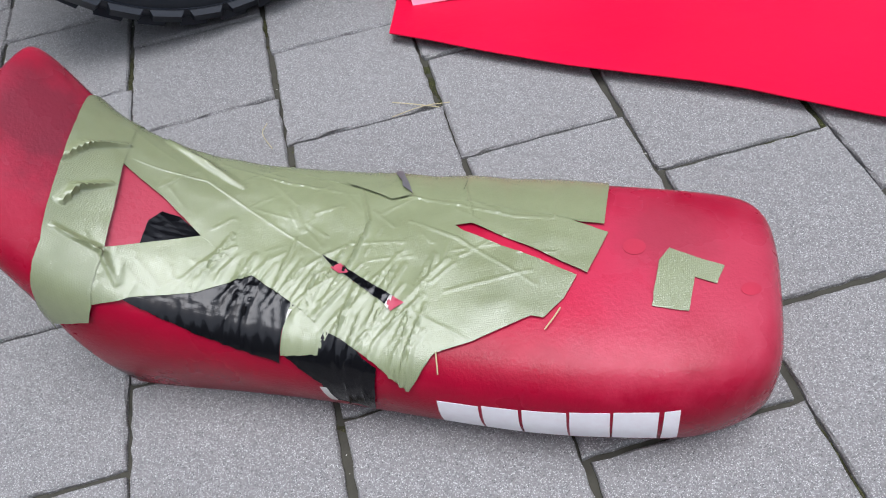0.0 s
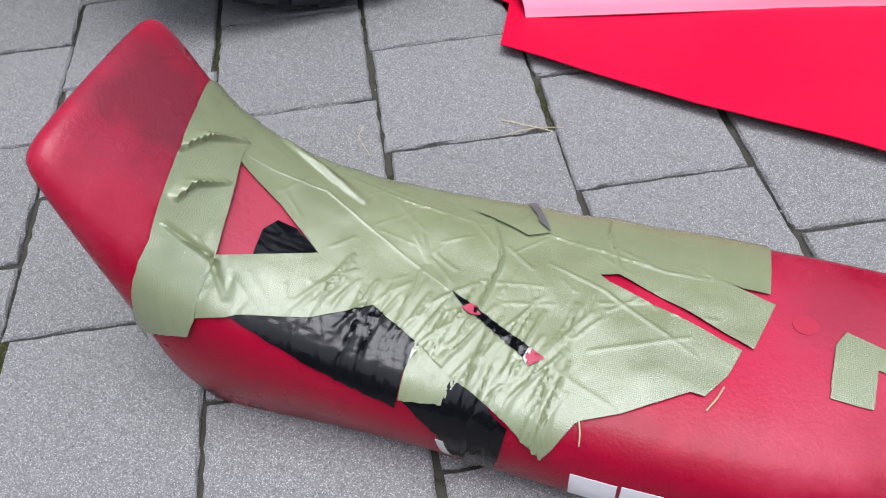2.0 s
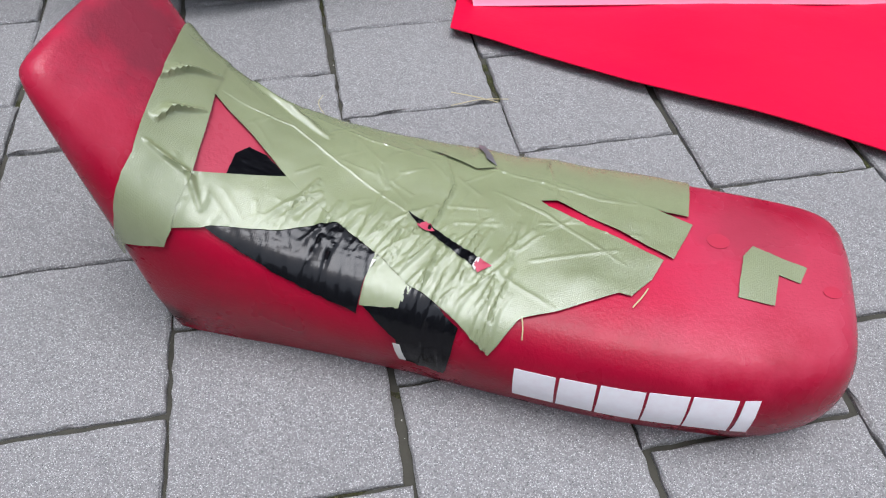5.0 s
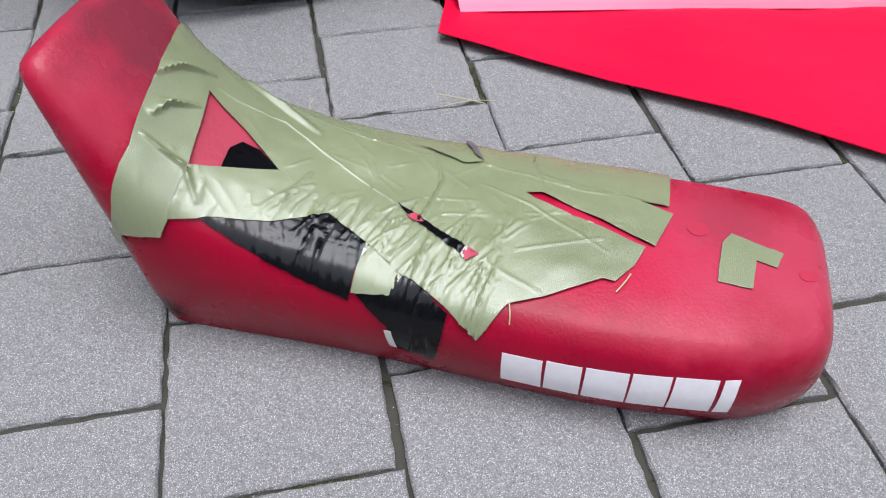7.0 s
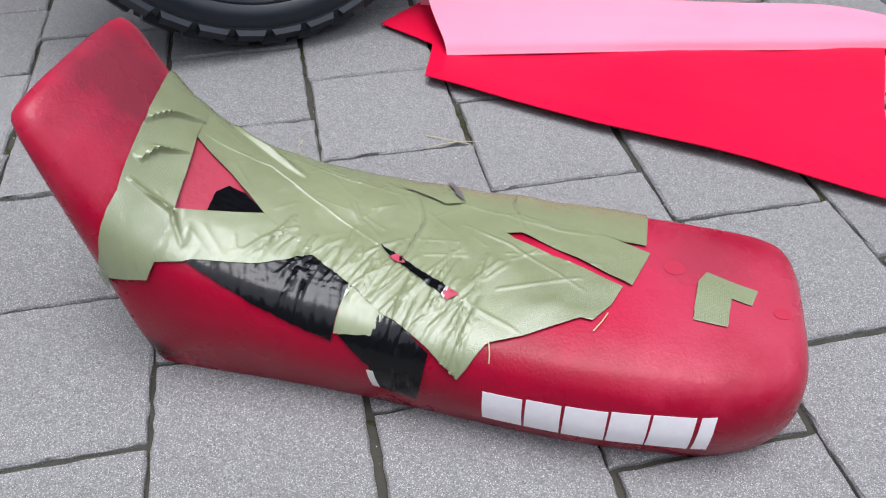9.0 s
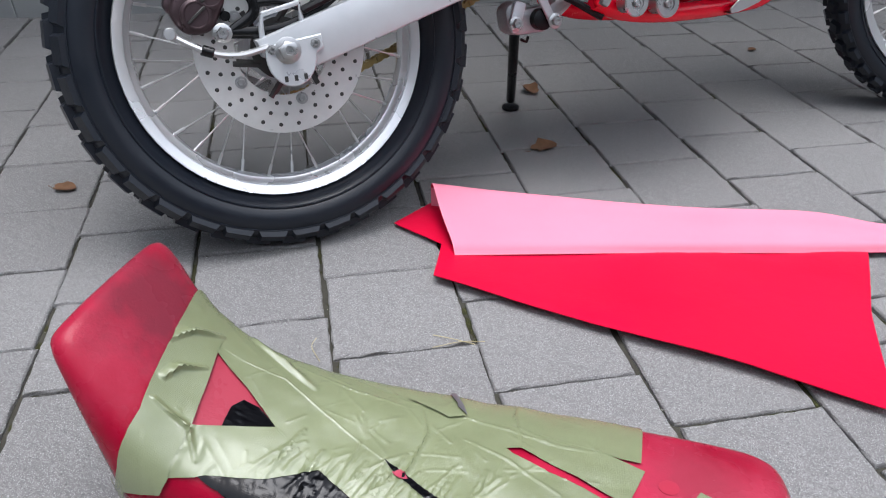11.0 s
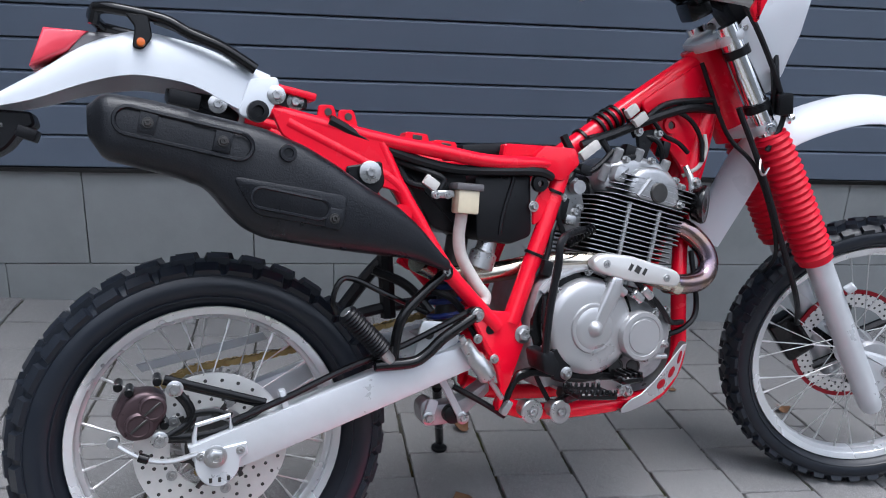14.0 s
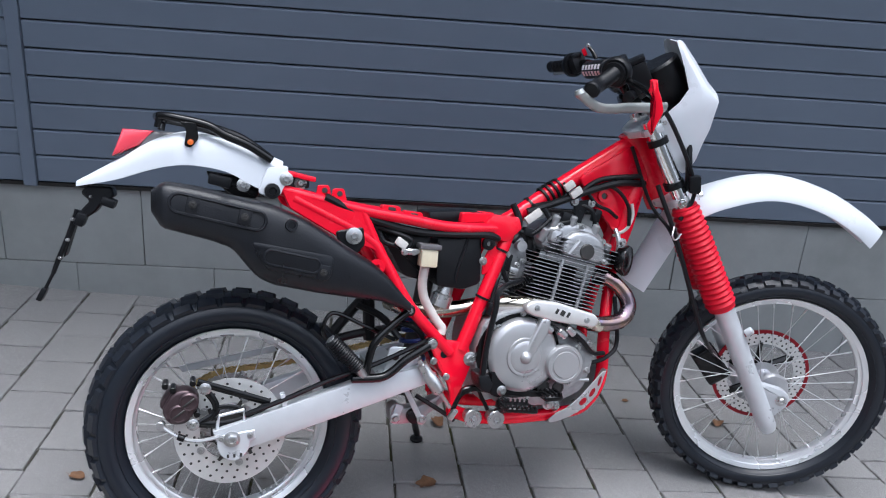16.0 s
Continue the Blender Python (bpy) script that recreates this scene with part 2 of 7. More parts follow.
SMOKE = mat("smoked_plastic", (0.11, 0.105, 0.11), 0.35, vary=0.2, scale=40)
AMBER = mat("amber_lens", (0.6, 0.13, 0.02), 0.2, coat=0.3)
CREAM = mat("yellowed_reservoir", (0.62, 0.55, 0.4), 0.35, vary=0.3, scale=40)
HOSE = mat("greyish_white_hose", (0.55, 0.53, 0.5), 0.5, vary=0.3, scale=60)
BLUE = mat("blue_spring", (0.01, 0.03, 0.16), 0.35, vary=0.2, scale=40)
LEAF = mat("dry_leaf", (0.17, 0.085, 0.04), 0.8, vary=0.6, scale=60, bump=0.4, bump_scale=200)
GRASS = mat("dry_straw", (0.42, 0.36, 0.2), 0.8)


# ---- building helpers ----
def part(name, bm, material, parent=None, label="", smooth=True, auto=40):
    me = bpy.data.meshes.new(name)
    bmesh.ops.recalc_face_normals(bm, faces=bm.faces)
    lim = radians(auto)
    for f in bm.faces:
        f.smooth = smooth
    for e in bm.edges:
        if len(e.link_faces) != 2 or e.calc_face_angle(0) > lim:
            e.smooth = False
    bm.to_mesh(me)
    bm.free()
    me.materials.append(material)
    ob = new(name, me)
    if parent is not None:
        ob.parent = parent
    if label:
        ob["label"] = label
    return ob


def again(src, name, m, parent=None):
    """Another piece that shares src's mesh, at the pose m."""
    ob = new(name, src.data)
    ob.parent = parent if parent is not None else src.parent
    ob.matrix_basis = m
    if "label" in src:
        ob["label"] = src["label"]
    return ob


def V(*a):
    return Vector(a)


def spline(pts, n=6):
    """Catmull-Rom points through pts."""
    p = [Vector(q) for q in pts]
    if len(p) < 3:
        return p
    e = [p[0] * 2 - p[1], *p, p[-1] * 2 - p[-2]]
    out = []
    for i in range(1, len(e) - 2):
        a, b, c, d = e[i - 1:i + 3]
        for k in range(n):
            t = k / n
            out.append(0.5 * (2 * b + (c - a) * t + (2 * a - 5 * b + 4 * c - d) * t * t + (3 * b - a - 3 * c + d) * t ** 3))
    return out + [p[-1]]


def tube(pts, r, seg=10, n=6, bm=None, caps=True, flat=None):
    """A round bar swept along the smooth line through pts; r: one radius, or one for each end (flat: squash factor across)."""
    bm = bm or bmesh.new()
    line = spline(pts, n) if n > 1 else [Vector(q) for q in pts]
    rs = r if isinstance(r, (tuple, list)) else (r, r)
    rings, ref = [], None
    for i, p in enumerate(line):
        d = (line[min(i + 1, len(line) - 1)] - line[max(i - 1, 0)]).normalized()
        if ref is None:
            ref = d.orthogonal().normalized()
        ref = (ref - d * ref.dot(d)).normalized()
        side = d.cross(ref)
        rr = rs[0] + (rs[-1] - rs[0]) * i / max(len(line) - 1, 1)
        rings.append([bm.verts.new(p + (ref * math.cos(2 * math.pi * k / seg) + side * math.sin(2 * math.pi * k / seg) * (flat or 1)) * rr) for k in range(seg)])
    for a, b in zip(rings, rings[1:]):
        for k in range(seg):
            bm.faces.new((a[k], a[(k + 1) % seg], b[(k + 1) % seg], b[k]))
    if caps:
        bm.faces.new(rings[0][::-1])
        bm.faces.new(rings[-1])
    return bm


def lathe(profile, origin, axis, seg=32, bm=None, close=False):
    """A turned body: profile is (distance along axis, radius) pairs."""
    bm = bm or bmesh.new()
    axis = Vector(axis).normalized()
    ref = axis.orthogonal().normalized()
    side = axis.cross(ref)
    rings = []
    for h, r in profile:
        c = Vector(origin) + axis * h
        if r < 1e-6:
            rings.append([bm.verts.new(c)])
        else:
            rings.append([bm.verts.new(c + (ref * math.cos(2 * math.pi * k / seg) + side * math.sin(2 * math.pi * k / seg)) * r) for k in range(seg)])
    loop = list(zip(rings, rings[1:])) + ([(rings[-1], rings[0])] if close else [])
    for a, b in loop:
        for k in range(seg):
            j = (k + 1) % seg
            q = [a[k % len(a)], a[j % len(a)], b[j % len(b)], b[k % len(b)]]
            q = list(dict.fromkeys(q))
            if len(q) > 2:
                bm.faces.new(q)
    return bm


def rod(p0, p1, r, seg=12, bm=None, chamfer=0.0):
    p0, p1 = Vector(p0), Vector(p1)
    h = (p1 - p0).length
    c = chamfer or min(r * 0.2, h * 0.2)
    return lathe([(0, 0), (0, r - c), (c, r), (h - c, r), (h, r - c), (h, 0)], p0, p1 - p0, seg, bm)


def prism(outline, y0, y1, bevel=0.004, seg=2, bm=None):
    """A plate: an outline in (x, z), from y0 to y1, with rounded edges."""
    own = bmesh.new()
    n = len(outline)
    pts = [Vector(p) for p in outline]
    area = sum(pts[i].x * pts[(i + 1) % n].y - pts[(i + 1) % n].x * pts[i].y for i in range(n))
    inward = []
    for i in range(n):
        e0, e1 = (pts[i] - pts[i - 1]).normalized(), (pts[(i + 1) % n] - pts[i]).normalized()
        n0, n1 = Vector((-e0.y, e0.x)), Vector((-e1.y, e1.x))
        m = n0 + n1
        m = m / max(m.length_squared / 2, 0.6) if m.length > 1e-6 else n0
        inward.append(m * (1 if area > 0 else -1))
    r = min(bevel, abs(y1 - y0) * 0.48)
    sgn = 1 if y1 > y0 else -1
    steps = [(r * (1 - math.sin(k / seg * math.pi / 2)), r * (1 - math.cos(k / seg * math.pi / 2))) for k in range(seg + 1)] if r > 0 else [(0, 0)]
    loops = [(ins, y0 + sgn * dy) for ins, dy in steps] + [(ins, y1 - sgn * dy) for ins, dy in reversed(steps)]
    rings = [[own.verts.new((p.x + q.x * ins, y, p.y + q.y * ins)) for p, q in zip(pts, inward)] for ins, y in loops]
    for ra, rb in zip(rings, rings[1:]):
        for k in range(n):
            own.faces.new((ra[k], ra[(k + 1) % n], rb[(k + 1) % n], rb[k]))
    own.faces.new(rings[0][::-1])
    own.faces.new(rings[-1])
    return merge(bm, own)


def block(size, m=None, bevel=0.004, seg=2, bm=None):
    own = bmesh.new()
    bmesh.ops.create_cube(own, size=1)
    for v in own.verts:
        v.co = Vector((v.co.x * size[0], v.co.y * size[1], v.co.z * size[2]))
    if bevel:
        bmesh.ops.bevel(own, geom=list(own.edges), offset=bevel, segments=seg, profile=0.6, affect="EDGES", clamp_overlap=True)
    if m is not None:
        own.transform(m)
    return merge(bm, own)


def merge(bm, own):
    if bm is None:
        return own
    me = bpy.data.meshes.new("tmp")
    own.to_mesh(me)
    own.free()
    bm.from_mesh(me)
    bpy.data.meshes.remove(me)
    return bm


def rounded(pts, r, n=4):
    """An outline with its corners rounded off."""
    out = []
    for i, p in enumerate(pts):
        a, b, c = Vector(pts[i - 1]), Vector(p), Vector(pts[(i + 1) % len(pts)])
        ra = min(r, (a - b).length * 0.45)
        rc = min(r, (c - b).length * 0.45)
        s, e = b + (a - b).normalized() * ra, b + (c - b).normalized() * rc
        for k in range(n + 1):
            t = k / n
            q = s * (1 - t) ** 2 + b * 2 * t * (1 - t) + e * t * t
            out.append((q.x, q.y))
    return out


def bolt(at, axis, r=0.008, h=0.006, bm=None, washer=1.5):
    """A hexagon head on a washer."""
    bm = bm or bmesh.new()
    axis = Vector(axis).normalized()
    if washer:
        lathe([(0, 0), (0, r * washer), (0.0015, r * washer), (0.002, r * washer * 0.95), (0.002, 0)], at, axis, 18, bm)
    lathe([(0.002, 0), (0.002, r), (h, r), (h + 0.0015, r * 0.85), (h + 0.0015, r * 0.45), (h - 0.001, r * 0.4), (h - 0.001, 0)], at, axis, 6, bm)
    return bm


# ---- the ground, its blocks and the garage front ----
PAVE = pose(-0.22, 0.90, 0, 0, 0, 0.8)
ground_bm = bmesh.new()
for sx, sy in ((-40, -40), (40, -40), (40, 40), (-40, 40)):
    ground_bm.verts.new((sx, sy, -0.0075))
ground_bm.faces.new(ground_bm.verts)
ground = tagged(part("ground", ground_bm, EARTH), "sandy joint bed below the concrete blocks", "ground", kind="structure")
pavement_bm = bmesh.new()
for sx, sy in ((-2.6, -2.0), (3.6, -2.0), (3.6, 1.9), (-2.6, 1.9)):
    pavement_bm.verts.new((sx, sy, -0.0055))
pavement_bm.faces.new(pavement_bm.verts)
bmesh.ops.subdivide_edges(pavement_bm, edges=pavement_bm.edges, cuts=150, use_grid_fill=True)
for v in pavement_bm.verts:
    v.co.z += 0.0035 * noise.noise(v.co * 25) + 0.002 * noise.noise(v.co * 70) - 0.004
pavement = tagged(part("pavement", pavement_bm, MOSS), "grey concrete paving blocks with mossy joints", "pavement", kind="structure")
pavement.matrix_world = PAVE

WALL = pose(0, 2.553, 0, 0, -2.5, -2.1)


def wall_piece(name, x0, x1, z0, z1, y0, y1, material, label, parent=None):
    b = block((x1 - x0, y1 - y0, z1 - z0), pose((x0 + x1) / 2, (y0 + y1) / 2, (z0 + z1) / 2), 0.002, 1)
    ob = part(name, b, material, parent, label)
    return ob


wall = tagged(wall_piece("wall_north", -5, 7, -0.6, 0.505, 0.012, 0.25, DOOR_GAP, ""), "grey stone-tiled plinth below the garage door", "wall", kind="structure")
wall.matrix_world = WALL
# unseen; its height is set to shade the ground before the garage
wall_top = tagged(wall_piece("wall_upper", -5, 7, 2.352, 4.1, 0.0, 0.25, TILE, ""), "unseen grey wall above the garage door", "wall", kind="structure")
wall_top.matrix_world = WALL
# unseen slab, added to darken the door and the ground near it
eaves = tagged(wall_piece("eaves", -5, 7, 3.0, 3.12, -0.95, 0.0, TILE, ""), "unseen slab added to shade the garage front", "roof edge", kind="structure")
eaves.matrix_world = WALL
door = tagged(wall_piece("door_1", -5, 7, 0.506, 2.35, -0.002, 0.06, DOOR_GAP, ""), "closed anthracite sectional garage door with horizontal ribs", "garage door", kind="structure")
door.matrix_world = WALL
# ribs of the door, each with a lighter lip at its lower edge
z = 0.515
for i in range(18):
    h = 0.107 if i == 0 else 0.1015
    for x0, x1 in ((-5, -1.29), (-1.232, 7)):
        rib = bmesh.new()
        prof = [(0.0, z + 0.0025), (-0.017, z + 0.003), (-0.019, z + 0.005), (-0.019, z + h - 0.0095), (-0.0175, z + h - 0.0062), (-0.0145, z + h - 0.0036), (-0.006, z + h - 0.001), (0.0, z + h)]
        for xx in (x0, x1):
            for y_, z_ in prof:
                rib.verts.new((xx, y_, z_))
        rib.verts.ensure_lookup_table()
        n = len(prof)
        for k in range(n - 1):
            rib.faces.new((rib.verts[k], rib.verts[k + 1], rib.verts[n + k + 1], rib.verts[n + k]))
        rib.faces.new([rib.verts[k] for k in range(n)])
        rib.faces.new([rib.verts[n + k] for k in range(n)][::-1])
        part("rib", rib, DOOR, door, smooth=False)
    z += h
post = wall_piece("guide_post", -1.287, -1.235, 0.499, 2.35, -0.03, 0.0, DOOR, "", door)
# black strip drawn for the shadow at the door's bottom edge
door_shadow = wall_piece("bottom_rail", -5, 7, 0.500, 0.516, -0.022, 0.03, GLOSSBLACK, "black strip standing for the shadow below the door", door)
# tiles of the plinth
for row, (z0, z1, off) in enumerate(((-0.45, 0.172, -0.015), (0.175, 0.515, 0.262))):
    for k in range(-6, 11):
        x0 = k * 0.556 + off
        t = wall_piece("tile", x0 + 0.0015, x0 + 0.5545, z0, z1, 0.0 + random.uniform(0, 0.0015), 0.02, TILE, "", wall)


def row_y(i, r):
    """Where the joint r of column i lies along the column (r counts tenths of a metre)."""
    return 0.1 * r + (-r * (0.0029 - 0.0006 * i) if r < 0 else 0.0)


def paver_mesh(seed):
    """A block with chamfered, slightly worn edges."""
    rnd = random.Random(seed)
    b = bmesh.new()
    wx, wy, n = 0.0970, 0.0973, 14
    edge = [(-1 + 2 * k / n, -1) for k in range(n)] + [(1, -1 + 2 * k / n) for k in range(n)] + [(1 - 2 * k / n, 1) for k in range(n)] + [(-1, 1 - 2 * k / n) for k in range(n)]
    ring = []
    for inset, zz in ((0.0, -0.05), (0.0, -0.003), (0.0021, 0.0)):
        ring.append([])
        for sx, sy in edge:
            j = rnd.uniform(-0.0015, 0.0006) - (0.0022 if rnd.random() < 0.05 else 0)
            ring[-1].append(b.verts.new((sx * (wx - inset) + (j if abs(sx) == 1 else 0), sy * (wy - inset) + (j if abs(sy) == 1 else 0), zz)))
    for a, c in zip(ring, ring[1:]):
        for k in range(4 * n):
            b.faces.new((a[k], a[(k + 1) % (4 * n)], c[(k + 1) % (4 * n)], c[k]))
    b.faces.new(ring[-1])
    me = bpy.data.meshes.new("paver")
    bmesh.ops.recalc_face_normals(b, faces=b.faces)
    b.to_mesh(me)
    b.free()
    me.materials.append(CONCRETE)
    return me


def lay_pavers():
    kinds = [paver_mesh(s) for s in range(5)]
    rnd = random.Random(4)
    far = bmesh.new()
    wm = WALL.inverted() @ PAVE
    for i in range(-13, 18):
        for j in range(-13, 10):
            r = 2 * j + (1 if i % 2 else 2)
            y, deep = (row_y(i, r - 1) + row_y(i, r + 1)) / 2, (row_y(i, r + 1) - row_y(i, r - 1)) / 0.2
            x = 0.2003 * i + 0.1001 - 0.022 * y
            if (wm @ Vector((x, y, 0))).y > 0.13:
                continue
            m = pose(x + rnd.uniform(-0.001, 0.001), y + rnd.uniform(-0.0015, 0.0015), rnd.uniform(-0.0012, 0.0008), rnd.uniform(-0.25, 0.25), rnd.uniform(-0.25, 0.25), rnd.uniform(-0.35, 0.35) + 180 * rnd.randrange(2)) @ Matrix.Diagonal((1, deep, 1, 1))
            if -5 <= i <= 10 and -4 <= j <= 9:
                ob = new("paver", kinds[rnd.randrange(5)])
                ob.parent = pavement
                ob.matrix_basis = m
            else:
                far.from_mesh(kinds[rnd.randrange(5)])
                far.verts.ensure_lookup_table()
                for v in far.verts[-168:]:
                    v.co = m @ v.co
    rest = part("pavers_beyond", far, CONCRETE, pavement, smooth=False)
    rest["kind"] = "stuff"


# unseen plain walls, added to close the yard and block low sky light
for nm, mm, ln in (("wall_south", pose(0, -8.0, 2.4), 18), ("wall_east", pose(8.5, -1.0, 1.9, 0, 0, 90), 9), ("wall_west", pose(-5.2, -2.6, 2.9, 0, 0, 90), 10)):
    ob = tagged(part(nm, block((ln, 0.3, {"wall_south": 5.0, "wall_east": 4.0, "wall_west": 6.0}[nm]), None, 0.02, 1), TILE), "unseen plain grey wall added to block low sky light", "wall", kind="structure")
    ob.matrix_world = mm


# ---- the seat on the ground ----
SEAT = pose(-0.407, 0.5137, 0.0, 0, 0, -24.3) @ Matrix.Scale(1.011, 4)
SEAT_FROM, SEAT_TO = -0.078, 0.599


def lerp_table(table, x):
    """A smooth curve through the (place, value) pairs."""
    x = min(max(x, table[0][0]), table[-1][0])
    n = len(table)
    for i in range(n - 1):
        (a, fa), (b, fb) = table[i], table[i + 1]
        if x <= b:
            h, t = b - a, (x - a) / (b - a)
            ma = (fb - table[i - 1][1]) / (b - table[i - 1][0]) if i else (fb - fa) / h
            mb = (table[i + 2][1] - fa) / (table[i + 2][0] - a) if i + 2 < n else (fb - fa) / h
            return fa * (1 + 2 * t) * (1 - t) ** 2 + ma * h * t * (1 - t) ** 2 + fb * t * t * (3 - 2 * t) + mb * h * t * t * (t - 1)
    return table[-1][1]


SEAT_TOP = [(-0.078, 0.224), (-0.075, 0.241), (-0.067, 0.260), (-0.050, 0.271), (-0.024, 0.250), (0.003, 0.221), (0.031, 0.192), (0.06, 0.170), (0.106, 0.149), (0.164, 0.133), (0.22, 0.124), (0.28, 0.120), (0.40, 0.117), (0.52, 0.116), (0.56, 0.114), (0.582, 0.106), (0.594, 0.087), (0.599, 0.06)]
SEAT_NEAR = [(-0.078, 0.062), (-0.07, 0.042), (-0.055, 0.024), (0.0, -0.004), (0.012, -0.009), (0.06, -0.009), (0.12, -0.006), (0.2, -0.005), (0.4, -0.009), (0.5, 0.0), (0.535, 0.008), (0.562, 0.021), (0.582, 0.037), (0.594, 0.058), (0.599, 0.095)]
SEAT_FAR = [(-0.078, 0.165), (-0.07, 0.182), (-0.055, 0.194), (0.0, 0.184), (0.1, 0.193), (0.2, 0.208), (0.3, 0.217), (0.45, 0.223), (0.54, 0.221), (0.572, 0.214), (0.588, 0.198), (0.596, 0.175), (0.599, 0.145)]


def seat_point(u, s):
    """The seat's skin: u along it from the nose to the tail, s across it from 0 (near foot) to 1 (far foot)."""
    top, near, far = (lerp_table(tb, u) for tb in (SEAT_TOP, SEAT_NEAR, SEAT_FAR))
    low = max(0.0, (0.006 - u) * 3.5)
    low = min(low, top - 0.012)
    mid, half, high = (near + far) / 2, (far - near) / 2, top - low
    a = (s - 0.5) * 2                                   # -1 near foot .. 1 far foot
    k = min(max((1 - abs(a)) / 0.42, 0.0), 1.0)         # 0 foot .. 1 shoulder passed
    side = math.copysign(1, a)
    if abs(a) > 0.58:
        # the flank, slightly swelling, then the rounded shoulder
        hh = k * 0.86
        out = 0.86 + 0.17 * math.sin(min(k, 0.62) / 0.62 * math.pi / 2) - 0.23 * max(0, (k - 0.62) / 0.38) ** 2
        return Vector((u, mid + side * half * out, low + high * (hh if k < 0.62 else 0.5332 + (0.92 - 0.5332) * math.sin((k - 0.62) / 0.38 * math.pi / 2 * 0.8) / math.sin(math.pi / 2 * 0.8))))
    c = abs(a) / 0.58
    return Vector((u, mid + side * half * 0.80 * c, low + high * (1 - 0.08 * c ** 3.2)))


def seat_normal(u, s):
    e = 0.004
    du = seat_point(u + e, s) - seat_point(u - e, s)
    ds = seat_point(u, min(s + 0.01, 1)) - seat_point(u, max(s - 0.01, 0))
    return du.cross(ds).normalized()


def ridge(p, sharp):
    return max(0.0, 1 - abs(noise.noise(p)) * sharp)


def make_creases():
    """Sharp folds of the tape, as lines in (u, across): a few long ones and many short ones where the fabric is pulled."""
    rnd = random.Random(11)
    lines = [([(0.003, 0.513), (0.011, 0.613), (0.029, 0.697)], 0.0055, 0.0035), ([(0.015, 0.387), (0.019, 0.46), (0.035, 0.53)], 0.006, 0.003), ([(0.017, 0.313), (0.047, 0.303), (0.063, 0.23)], 0.004, 0.004),
             ([(0.226, 0.71), (0.244, 0.58), (0.238, 0.43), (0.222, 0.26)], 0.0024, 0.0022), ([(0.321, 0.797), (0.321, 0.743), (0.333, 0.64)], 0.0022, 0.002), ([(0.041, 0.803), (0.081, 0.737), (0.123, 0.663)], 0.004, 0.006),
             ([(0.325, 0.373), (0.393, 0.467)], 0.0016, 0.0022), ([(0.305, 0.30), (0.351, 0.25)], 0.0022, 0.0025), ([(0.063, 0.287), (0.063, 0.235)], 0.0035, 0.0035), ([(0.2, 0.73), (0.27, 0.70), (0.37, 0.647), (0.414, 0.643)], 0.0008, 0.0014),
             ([(0.035, 0.653), (0.093, 0.663), (0.158, 0.537), (0.214, 0.44)], 0.0006, 0.0012), ([(0.093, 0.76), (0.16, 0.71), (0.23, 0.69)], 0.0009, 0.0016), ([(0.28, 0.60), (0.325, 0.55), (0.40, 0.42)], 0.0012, 0.0016)]
    for k in range(78):
        u, s = rnd.uniform(0.13, 0.33), rnd.uniform(0.24, 0.50)
        if u < 0.2 and s < 0.30:
            s += 0.14
        du, ds = rnd.uniform(-0.035, -0.005), -rnd.uniform(0.08, 0.24)
        lines.append(([(u, s), (u + du * 0.5 + rnd.uniform(-0.003, 0.003), s + ds * 0.5), (u + du, s + ds)], rnd.uniform(0.0009, 0.0026), rnd.uniform(0.0011, 0.0028)))
    for k in range(48):
        u, s = rnd.uniform(0.06, 0.42), rnd.uniform(0.42, 0.78)
        t, r = rnd.uniform(0, 3.14), rnd.uniform(0.015, 0.05)
        lines.append(([(u, s), (u + r * math.cos(t), s + 2.8 * r * math.sin(t))], rnd.uniform(0.0008, 0.0018), rnd.uniform(0.0011, 0.0022)))
    for k in range(24):
        u, s = rnd.uniform(0.02, 0.12), rnd.uniform(0.16, 0.36)
        lines.append(([(u, s), (u + rnd.uniform(-0.01, 0.03), s - rnd.uniform(0.03, 0.09))], rnd.uniform(0.0008, 0.002), rnd.uniform(0.002, 0.0036)))
    out = []
    for pts, high, wide in lines:
        for i, ((ua, sa), (ub, sb)) in enumerate(zip(pts, pts[1:])):
            a, b = (ua, sa * 0.33), (ub, sb * 0.33)
            reach = wide * 2.2
            ends = (0.35 if i == 0 else 1.0, 0.25 if i == len(pts) - 2 else 1.0)
            out.append((a, b, high, wide, min(a[0], b[0]) - reach, max(a[0], b[0]) + reach, min(a[1], b[1]) - reach, max(a[1], b[1]) + reach, ends))
    return out


CREASES = make_creases()


